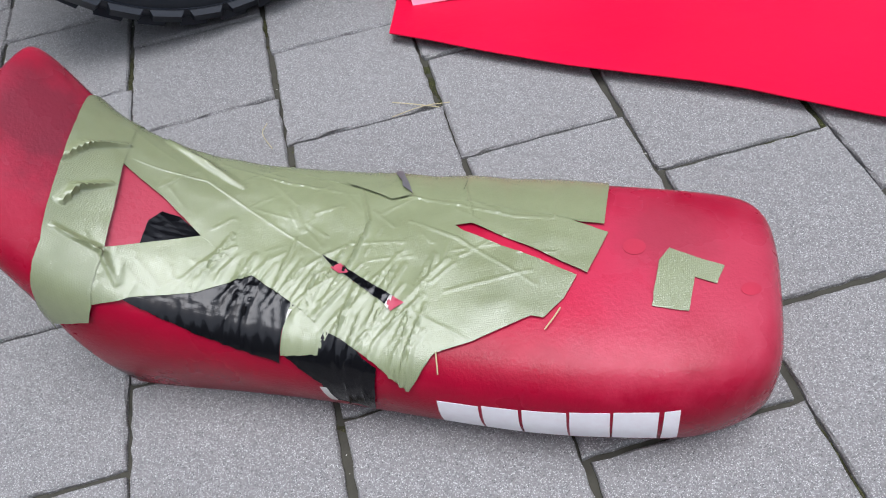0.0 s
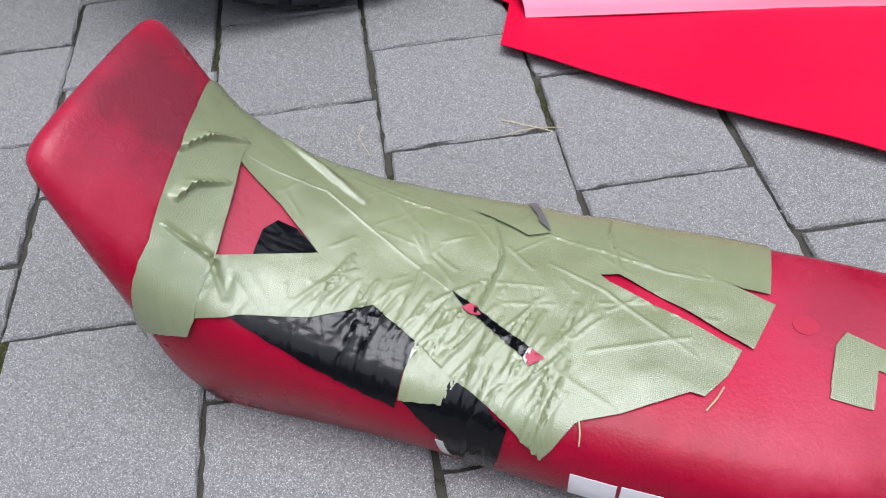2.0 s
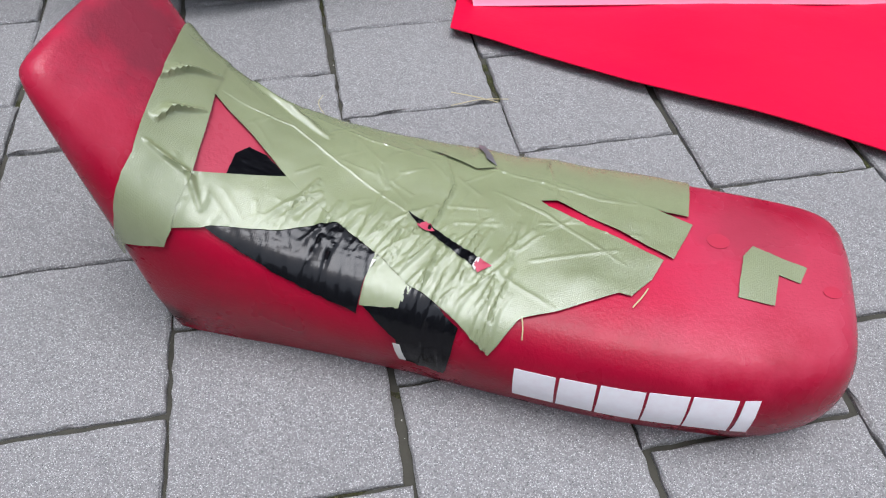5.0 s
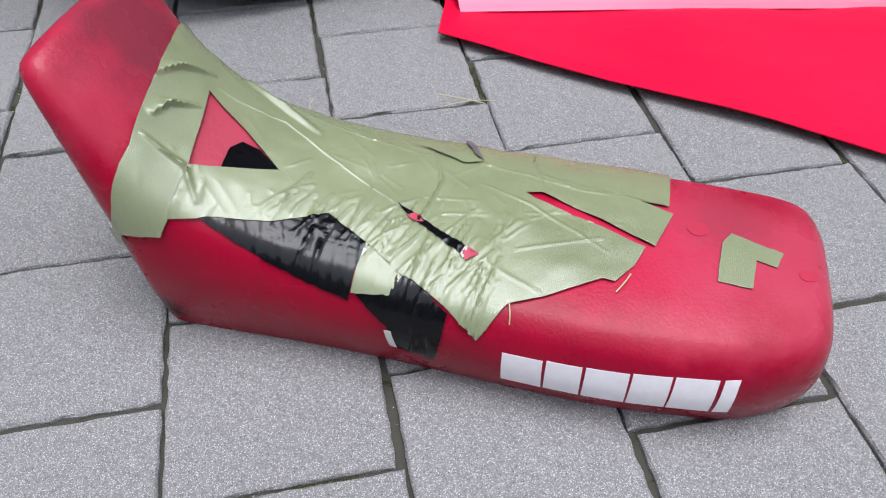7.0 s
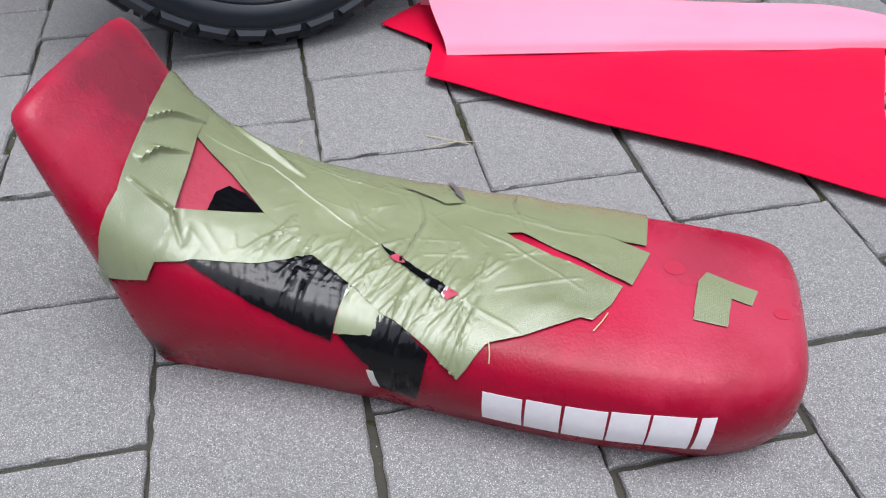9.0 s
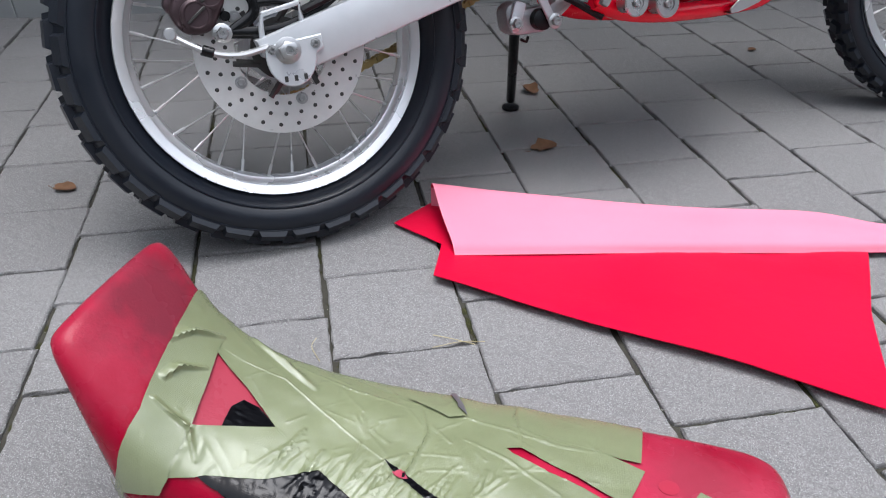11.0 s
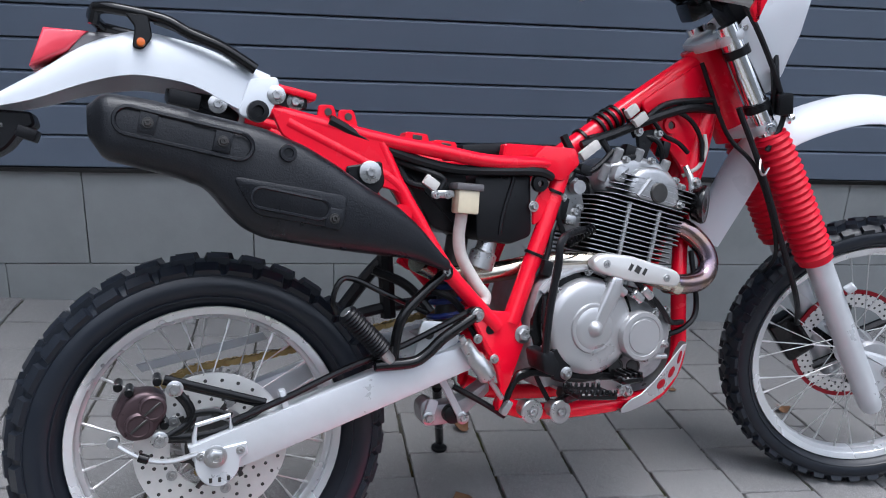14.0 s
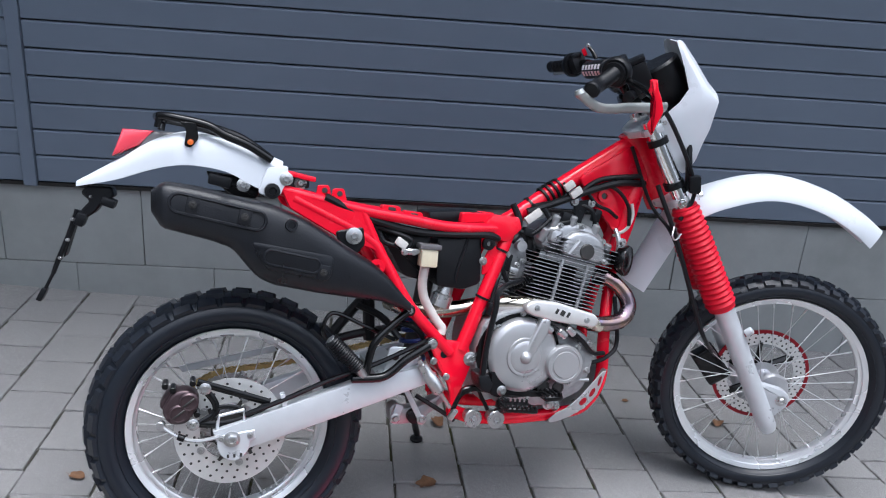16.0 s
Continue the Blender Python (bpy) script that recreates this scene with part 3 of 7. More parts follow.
def crumple(u, s, strength, fine=0.0):
    """Height of the tape's folds over the seat: sharp creases on gentle waves."""
    y = s * 0.33
    w = 0.0009 * noise.noise(Vector((u * 70, y * 70, 9.0)))
    h = 0.0
    for a, b, high, wide, u0, u1, y0, y1, ends in CREASES:
        if u0 < u < u1 and y0 < y < y1:
            dx, dy = b[0] - a[0], b[1] - a[1]
            t = ((u - a[0]) * dx + (y - a[1]) * dy) / (dx * dx + dy * dy)
            t = min(max(t, 0.0), 1.0)
            d = ((u - a[0] - dx * t) * dy - (y - a[1] - dy * t) * dx) / math.hypot(dx, dy) + w * 0.6
            d = math.hypot(u - a[0] - dx * t, y - a[1] - dy * t) + abs(w) * 0.3 if t in (0.0, 1.0) else d
            k = high * (ends[0] + (ends[1] - ends[0]) * t) if ends[0] != ends[1] else high * (ends[0] + 0.7 * math.sin(math.pi * t)) if ends[0] < 1 else high
            # steep on one side, sloping on the other
            h = max(h, k * max(0.0, 1 - abs(d) / (wide * (0.55 if d > 0 else 1.6))) ** 1.3)
    soft = noise.noise(Vector((u * 26, y * 26, 3.0)))
    swell = noise.noise(Vector((u * 55 + 4, y * 40, 6.0)))
    h += 0.0011 * soft + 0.0006 * max(0, swell) + 0.0008
    if fine:
        h += fine * (0.0012 * ridge(Vector((u * 95 + y * 30, y * 16, 5.0)), 3.0) ** 2 + 0.0006 * ridge(Vector((u * 60, y * 190, 6.0)), 3.0))
    return strength * h * 1.5


def skin_patch(name, outline, material, lift, parent, label="", strength=1.0, cell=0.0045, ragged=0.0, fine=0.0):
    """A thin piece glued on the seat; outline in (u, s)."""
    b = bmesh.new()
    rnd = random.Random(len(outline) * 7 + int(1000 * outline[0][0]))
    pts = []
    for i, (u, s) in enumerate(outline):
        u1, s1 = outline[(i + 1) % len(outline)]
        n = max(1, int(math.hypot(u1 - u, (s1 - s) * 0.33) / 0.006)) if ragged else 1
        for k in range(n):
            t = k / n
            j = ragged if k else 0
            pts.append((u + (u1 - u) * t + rnd.uniform(-j, j), s + (s1 - s) * t + rnd.uniform(-j, j) * 2.5))
    b.faces.new([b.verts.new((u, s, 0)) for u, s in pts])
    us, ss = [p[0] for p in pts], [p[1] for p in pts]
    for axis, lo, hi, step in ((0, min(us), max(us), cell), (1, min(ss), max(ss), cell / 0.36)):
        x = lo + step
        while x < hi:
            no = Vector((1, 0, 0)) if axis == 0 else Vector((0, 1, 0))
            bmesh.ops.bisect_plane(b, geom=b.verts[:] + b.edges[:] + b.faces[:], plane_co=no * x, plane_no=no, dist=1e-6)
            x += step
    bmesh.ops.triangulate(b, faces=[f for f in b.faces if len(f.verts) > 4])
    rim = {v for e in b.edges if len(e.link_faces) == 1 for v in e.verts}
    store = b.verts.layers.float_vector.new("lift")
    for v in b.verts:
        u, s = v.co.x, v.co.y
        n = seat_normal(u, s)
        if n.z < 0 and 0.2 < s < 0.8:
            n = -n
        w = crumple(u, s, strength, fine)
        v.co = seat_point(u, s) + n * (lift + (w if v not in rim or lift > 0.002 else w * 0.3))
        v[store] = n
    ret = bmesh.ops.extrude_face_region(b, geom=b.faces[:])
    for g in ret["geom"]:
        if isinstance(g, bmesh.types.BMVert):
            g.co += g[store] * 0.0003
    return part(name, b, material, parent, label, auto=60)


def build_seat():
    seat = new("seat_unit")
    seat.matrix_world = SEAT
    tagged(seat, "worn red vinyl motorcycle seat patched with olive and black tape", "motorcycle seat")
    b = bmesh.new()
    nu, ns = 130, 64
    grid = [[b.verts.new(seat_point(SEAT_FROM + (SEAT_TO - SEAT_FROM) * i / nu, j / ns)) for j in range(ns + 1)] for i in range(nu + 1)]
    for i in range(nu):
        for j in range(ns):
            b.faces.new((grid[i][j], grid[i + 1][j], grid[i + 1][j + 1], grid[i][j + 1]))
    b.faces.new(grid[0])
    b.faces.new(grid[-1][::-1])
    bmesh.ops.bevel(b, geom=[e for e in b.edges if len(e.link_faces) == 2 and e.calc_face_angle(0) > 0.9 and max(v.co.z for v in e.verts) > 0.02], offset=0.006, segments=3, profile=0.5, affect="EDGES", clamp_overlap=True)
    cover = part("seat_cover", b, SEATRED, seat, "worn dark red vinyl, painted lighter on top", auto=70)
    main = [(0.012, 0.84), (0.06, 0.85), (0.10, 0.85), (0.16, 0.85), (0.22, 0.845), (0.26, 0.84), (0.325, 0.835), (0.387, 0.825), (0.448, 0.82), (0.449, 0.79), (0.448, 0.637), (0.428, 0.64), (0.418, 0.647), (0.452, 0.607), (0.438, 0.47), (0.391, 0.54), (0.335, 0.61), (0.321, 0.597), (0.329, 0.58), (0.396, 0.507), (0.43, 0.46), (0.422, 0.39), (0.408, 0.33), (0.398, 0.333),
            (0.369, 0.277), (0.355, 0.25), (0.325, 0.207), (0.307, 0.16), (0.277, 0.19), (0.234, 0.22), (0.202, 0.28), (0.162, 0.343), (0.121, 0.26), (0.067, 0.203), (0.042, 0.185), (0.044, 0.233), (0.043, 0.307), (0.077, 0.387), (0.109, 0.447), (0.069, 0.553), (0.033, 0.62), (0.02, 0.68)]
    skin_patch("tape_patch", [(0.064, 0.207), (0.121, 0.262), (0.162, 0.347), (0.204, 0.282), (0.2, 0.247), (0.196, 0.167), (0.13, 0.183)], BTAPE, 0.0009, seat, "shiny black fabric tape", 0.7, 0.0018, 0.0005, 0.42)
    skin_patch("tape_patch", [(0.234, 0.226), (0.28, 0.182), (0.271, 0.093), (0.236, 0.103), (0.23, 0.147), (0.22, 0.157), (0.2, 0.18), (0.23, 0.187)], BTAPE, 0.0010, seat, "shiny black fabric tape", 0.65, 0.0018, 0.0006, 0.42)
    skin_patch("tape_patch", [(0.073, 0.503), (0.087, 0.50), (0.112, 0.447), (0.069, 0.362), (0.067, 0.457)], BTAPE, 0.0007, seat, "shiny black fabric tape", 0.5, 0.0022, 0.0003, 0.4)
    skin_patch("tape_patch", main, TAPE, 0.0016, seat, "crumpled olive fabric tape", 1.0, 0.0017, 0.0001)
    skin_patch("tape_patch", [(-0.015, 0.86), (0.01, 0.85), (0.021, 0.797), (0.029, 0.697), (0.033, 0.62), (0.043, 0.443), (0.049, 0.307), (0.047, 0.187), (0.041, 0.167), (0.009, 0.147), (-0.02, 0.053), (-0.008, 0.11), (0.006, 0.165), (0.011, 0.20), (0.013, 0.263), (0.009, 0.387), (0.003, 0.53), (-0.003, 0.673), (-0.012, 0.807)], TAPE, 0.0024, seat, "crumpled olive fabric tape", 1.0, 0.0017, 0.0001)
    skin_patch("tape_patch", [(0.2, 0.284), (0.238, 0.222), (0.232, 0.187), (0.198, 0.178)], TAPE, 0.0013, seat, "olive fabric tape", 0.8, 0.0025)
    skin_patch("tape_patch", [(0.502, 0.567), (0.545, 0.51), (0.539, 0.45), (0.522, 0.473), (0.518, 0.367), (0.49, 0.38), (0.494, 0.523)], TAPE, 0.0010, seat, "small olive tape patch", 0.3, ragged=0.0004)
    # strips laid over the main piece
    skin_patch("tape_patch", [(0.035, 0.653), (0.093, 0.663), (0.158, 0.537), (0.214, 0.44), (0.238, 0.39), (0.283, 0.305), (0.309, 0.283), (0.335, 0.223), (0.325, 0.207), (0.307, 0.16), (0.277, 0.19), (0.234, 0.22), (0.202, 0.28), (0.162, 0.343), (0.109, 0.447), (0.069, 0.553), (0.033, 0.62)], TAPE, 0.0019, seat, "olive fabric tape", 1.0, 0.0017, 0.0003)
    skin_patch("tape_patch", [(0.12, 0.81), (0.446, 0.80), (0.446, 0.64), (0.415, 0.65), (0.33, 0.69), (0.275, 0.70), (0.258, 0.673), (0.208, 0.74)], TAPE, 0.0019, seat, "olive fabric tape", 1.0, 0.0019, 0.0003)
    skin_patch("tear", [(0.214, 0.441), (0.228, 0.425), (0.283, 0.34), (0.283, 0.307), (0.238, 0.388), (0.228, 0.403)], BTAPE, 0.0032, seat, "black tape seen in a slit", 1.0, 0.0025)
    skin_patch("tear", [(0.225, 0.403), (0.232, 0.422), (0.241, 0.397), (0.234, 0.385)], PATCHRED, 0.0038, seat, "red vinyl seen in a slit", 1.0)
    skin_patch("tear", [(0.283, 0.34), (0.295, 0.323), (0.285, 0.297), (0.281, 0.313)], PATCHRED, 0.0038, seat, "red vinyl seen in a slit", 1.0)
    skin_patch("tape_end", [(0.2815, 0.338), (0.2845, 0.338), (0.2825, 0.30), (0.2795, 0.31)], HOSE, 0.0042, seat, "white torn tape edge", 1.0)
    skin_patch("torn_flap", [(0.208, 0.74), (0.258, 0.673), (0.275, 0.70), (0.258, 0.723)], TAPE, 0.0046, seat, "lifted corner of olive tape", 1.0)
    skin_patch("torn_flap", [(0.250, 0.80), (0.257, 0.805), (0.268, 0.75), (0.275, 0.705), (0.263, 0.735), (0.261, 0.757)], SMOKE, 0.0046, seat, "frayed grey edge of tape", 1.0)
    skin_patch("tape_end", [(0.228, 0.142), (0.234, 0.142), (0.239, 0.107), (0.233, 0.108)], HOSE, 0.0022, seat, "white torn tape end", 0.6)
    skin_patch("tape_end", [(0.2, 0.26), (0.203, 0.262), (0.2005, 0.238), (0.2003, 0.24)], HOSE, 0.0034, seat, "white torn tape end", 0.8)
    b = tube([seat_point(0.42, 0.36) + Vector((0, 0, 0.003)), seat_point(0.416, 0.335) + Vector((0, -0.002, 0.004)), seat_point(0.41, 0.303) + Vector((0, -0.002, 0.003))], 0.0006, 5, 4)
    part("loose_thread", b, GRASS, seat, "pale loose thread")
    b = tube([seat_point(0.327, 0.215) + Vector((0, 0, 0.003)), seat_point(0.33, 0.20) + Vector((0, -0.003, 0.004)), seat_point(0.331, 0.187) + Vector((0, -0.002, 0.002))], 0.0006, 5, 4)
    part("loose_thread", b, GRASS, seat, "pale loose thread")
    # worn round marks on the vinyl
    for u, s, r in ((0.474, 0.567, 0.0095), (0.565, 0.43, 0.008)):
        skin_patch("worn_spot", [(u + r * math.cos(2 * math.pi * k / 14), s + r * 2.9 * math.sin(2 * math.pi * k / 14)) for k in range(14)], WORN, 0.0004, seat, "pale worn spot", 0.0, 0.006)
    # white plain shapes of the maker's mark
    for a, c in ((0.331, 0.3645), (0.3675, 0.3965), (0.3995, 0.434), (0.4365, 0.467), (0.4695, 0.503), (0.507, 0.5185)):
        lift = (a - 0.33) / 0.19
        skin_patch("logo_bar", [(a - 0.001, 0.074 + 0.008 * lift), (c, 0.075 + 0.009 * lift), (c - 0.002, 0.150 + 0.014 * lift), (a - 0.002, 0.149 + 0.013 * lift)], WHITEPRINT, 0.0006, seat, "plain white printed shape", 0.0, 0.01)
    return seat


# ---- the vinyl sheet beside it ----
def build_sheet():
    sheet = new("vinyl_sheet")
    tagged(sheet, "new red vinyl sheet with a folded pink underside on the paving", "vinyl sheet")
    outline = [(-0.054, 0.955), (0.150, 0.802), (0.325, 0.685), (0.463, 0.575), (0.569, 0.77), (0.672, 0.925), (0.72, 0.935), (1.05, 0.905), (1.05, 0.93), (0.6, 1.02), (-0.01, 1.20), (-0.095, 1.132), (-0.025, 1.05)]
    b = bmesh.new()
    b.faces.new([b.verts.new((x, y, 0)) for x, y in outline])
    for axis, lo, hi in ((0, -0.1, 1.05), (1, 0.58, 1.2)):
        x = lo + 0.013
        while x < hi:
            no = Vector((1, 0, 0)) if axis == 0 else Vector((0, 1, 0))
            bmesh.ops.bisect_plane(b, geom=b.verts[:] + b.edges[:] + b.faces[:], plane_co=no * x, plane_no=no, dist=1e-6)
            x += 0.02
    for v in b.verts:
        x, y = v.co.x, v.co.y
        edge = max(0, 1 - abs((y - 0.963) * 0.755 + (x + 0.052) * 0.553 * 1.02) / 0.07)
        v.co.z = 0.0085 + 0.0055 * noise.noise(Vector((x * 5, y * 5, 1))) + 0.0022 * ridge(Vector((x * 3 + y * 5, y * 2 - x * 2, 7)), 5.0) + 0.0075 * edge * (0.6 + 0.6 * noise.noise(Vector((x * 4, y * 4, 5)))) + 0.004 * max(0, noise.noise(Vector((x * 3 - y * 4, y * 2, 3))))
    top = b.faces[:]
    ret = bmesh.ops.extrude_face_region(b, geom=top)
    for g in ret["geom"]:
        if isinstance(g, bmesh.types.BMVert):
            g.co.z += 0.0016
    part("red_face", b, VINYL, sheet, "bright red smooth vinyl", auto=60)
    f = bmesh.new()
    rows = []
    nx = 60
    for i in range(nx + 1):
        t = i / nx
        x = -0.022 + 1.07 * t
        yf = lerp_table([(-0.03, 1.012), (0.3, 0.965), (0.661, 0.908), (0.83, 0.897), (1.05, 0.885)], x)
        yb = lerp_table([(-0.03, 1.185), (0.113, 1.135), (0.39, 1.045), (0.557, 1.01), (0.71, 0.965), (1.05, 0.945)], x)
        h = lerp_table([(-0.03, 0.066), (0.2, 0.058), (0.5, 0.052), (0.62, 0.05), (0.75, 0.03), (1.05, 0.026)], x)
        line = spline([(x + 0.012, yf, 0.0125), (x + 0.01, yf + (yb - yf) * 0.12, 0.022 + h * 0.1), (x + 0.004, yf + (yb - yf) * 0.5, h * 0.66), (x, yf + (yb - yf) * 0.86, h * 0.98), (x, yb, h * 0.72), (x, yb - 0.004, 0.012)], 7)
        rows.append([p + Vector((0, 0, 0.0018 * noise.noise(Vector((p.x * 5, p.y * 14, 2))) if 2 < k < len(line) - 2 else 0)) for k, p in enumerate(line)])
    n = len(rows[0])
    g = [[f.verts.new(p) for p in r] for r in rows]
    for i in range(nx):
        for j in range(n - 1):
            f.faces.new((g[i][j], g[i][j + 1], g[i + 1][j + 1], g[i + 1][j]))
    part("pink_face", f, PINK, sheet, "matt pink fabric backing, folded over", auto=80)
    f2 = bmesh.new()
    g = [[f2.verts.new(p + Vector((0.001, 0, -0.0014))) for p in r] for r in rows]
    for i in range(nx):
        for j in range(n - 1):
            f2.faces.new((g[i][j], g[i][j + 1], g[i + 1][j + 1], g[i + 1][j]))
    for e in (0, nx):
        a = [f2.verts.new(p) for p in rows[e]]
        for j in range(n - 1):
            f2.faces.new((g[e][j], g[e][j + 1], a[j + 1], a[j]))
    part("fold_inside", f2, VINYL, sheet, "red vinyl inside the fold", auto=80)
    return sheet


# ---- fallen leaves and straws ----
def leaf(name, x, y, size, turn, seed, curl=0.5):
    rnd = random.Random(seed)
    b = bmesh.new()
    n = 14
    rim = []
    for k in range(n):
        a = 2 * math.pi * k / n
        r = size * (0.5 + 0.18 * math.cos(a) + rnd.uniform(-0.08, 0.08) + (0.08 if k % 3 == 0 else 0))
        px, py = r * math.cos(a) * 1.15, r * math.sin(a) * 0.85
        rim.append(b.verts.new((px, py, 0.004 + curl * size * (abs(py) / size) ** 1.4 + rnd.uniform(0, 0.06) * size)))
    inner = [b.verts.new((v.co.x * 0.5, v.co.y * 0.5, 0.003 + curl * size * 0.1)) for v in rim]
    c = b.verts.new((0, 0, 0.003))
    for k in range(n):
        j = (k + 1) % n
        b.faces.new((rim[k], rim[j], inner[j], inner[k]))
        b.faces.new((inner[k], inner[j], c))
    ret = bmesh.ops.extrude_face_region(b, geom=b.faces[:])
    for g in ret["geom"]:
        if isinstance(g, bmesh.types.BMVert):
            g.co.z += 0.0005
    tube([(-size * 0.55, 0, 0.004), (-size * 0.8, size * 0.1, 0.006)], 0.0007, 5, 1, b)
    ob = part(name, b, LEAF, None)
    ob.matrix_world = pose(x, y, 0.0, 0, 0, turn)
    return tagged(ob, "dry curled brown leaf lying on the paving", "leaf", "fallen leaves")


def joint_moss():
    """Sand and moss that fill the joints near the seat, crumbly and uneven."""
    b = bmesh.new()

    def strip(p0, p1, half, high):
        d = (p1 - p0)
        n = max(2, int(d.length / 0.005))
        side = Vector((-d.y, d.x, 0)).normalized()
        rows = []
        for i in range(n + 1):
            c = p0 + d * i / n
            row = []
            for k in range(5):
                a = (k - 2) / 2
                p = c + side * half * a
                w = noise.noise(p * 45) * 0.5 + noise.noise(p * 140) * 0.5
                grow = max(0, noise.noise(p * 9 + Vector((3, 1, 0))))
                p.z = -0.0088 + high * (0.0035 * w + 0.0075 * grow * (1 - 0.5 * a * a))
                row.append(b.verts.new(p))
            rows.append(row)
        for r0, r1 in zip(rows, rows[1:]):
            for k in range(4):
                b.faces.new((r0[k], r0[k + 1], r1[k + 1], r1[k]))

    for i in range(-4, 8):
        x = 0.2003 * i
        strip(Vector((x + 0.022 * 1.0, -1.0, 0)), Vector((x - 0.022 * 0.9, 0.9, 0)), 0.0075, 1.0)
        for j in range(-5, 6):
            y = row_y(i, 2 * j + (0 if i % 2 else 1))
            xx = x - 0.022 * y
            strip(Vector((xx + 0.005, y, 0)), Vector((xx + 0.195, y, 0)), 0.005, 0.7)
    ob = part("joint_moss", b, MOSS, pavement, "mossy sand in the joints", auto=80)
    ob["kind"] = "stuff"


def scatter_grit():
    """Crumbs of stone and dry moss along the joints round the seat."""
    rnd = random.Random(21)
    b = bmesh.new()
    for k in range(420):
        i = rnd.randrange(-4, 7)
        if rnd.random() < 0.5:
            y = rnd.uniform(-1.0, 0.6)
            x = 0.2003 * i - 0.022 * y + rnd.gauss(0, 0.006)
        else:
            y = row_y(i, 2 * rnd.randrange(-5, 4) + (0 if i % 2 else 1))
            x = 0.2003 * i - 0.022 * y + rnd.uniform(0, 0.19)
            y += rnd.gauss(0, 0.005)
        r = rnd.uniform(0.0004, 0.0012) * (1.8 if rnd.random() < 0.06 else 1)
        c = Vector((x, y, 0.0002 + r * 0.6))
        tips = [b.verts.new(c + Vector((dx * r * rnd.uniform(0.6, 1.2), dy * r * rnd.uniform(0.6, 1.2), dz * r * 0.7))) for dx, dy, dz in ((1, 0, 0), (0, 1, 0), (-1, 0, 0), (0, -1, 0), (0, 0, 1), (0, 0, -1))]
        for a in range(4):
            b.faces.new((tips[a], tips[(a + 1) % 4], tips[4]))
            b.faces.new((tips[(a + 1) % 4], tips[a], tips[5]))
    ob = part("grit", b, GRIT, pavement, "pale crumbs along the joints", smooth=False)
    ob["kind"] = "stuff"


# ---- the motorcycle on its stand, leaning away, front wheel turned to its right ----
BIKE = pose(-0.2534, 1.1293, 0, 0, 0, 12) @ pose(0, 0, 0, -13.5, 0, 0)
bike = new("motorcycle")
bike.empty_display_size = 0.2
bike.matrix_world = BIKE
tagged(bike, "red and white enduro motorcycle without its seat on a stand", "motorcycle")
AX = 0.319                    # height of the rear axle
STEER = pose(1.096, 0, 0.99, 0, -28, 0) @ pose(0, 0, 0, 0, 0, -24)   # steering head: z along the stem, x ahead
RIGHT = (0, -1, 0)


def bp(name, bm, material, label="", parent=None, steer=False, smooth=True, auto=40):
    if steer:
        bm.transform(STEER)
    return part(name, bm, material, parent or bike, label, smooth, auto)


def mirror(bm):
    """Adds the other side's half, y to -y."""
    own = bm.copy()
    for v in own.verts:
        v.co.y = -v.co.y
    bmesh.ops.reverse_faces(own, faces=own.faces)
    return merge(bm, own)


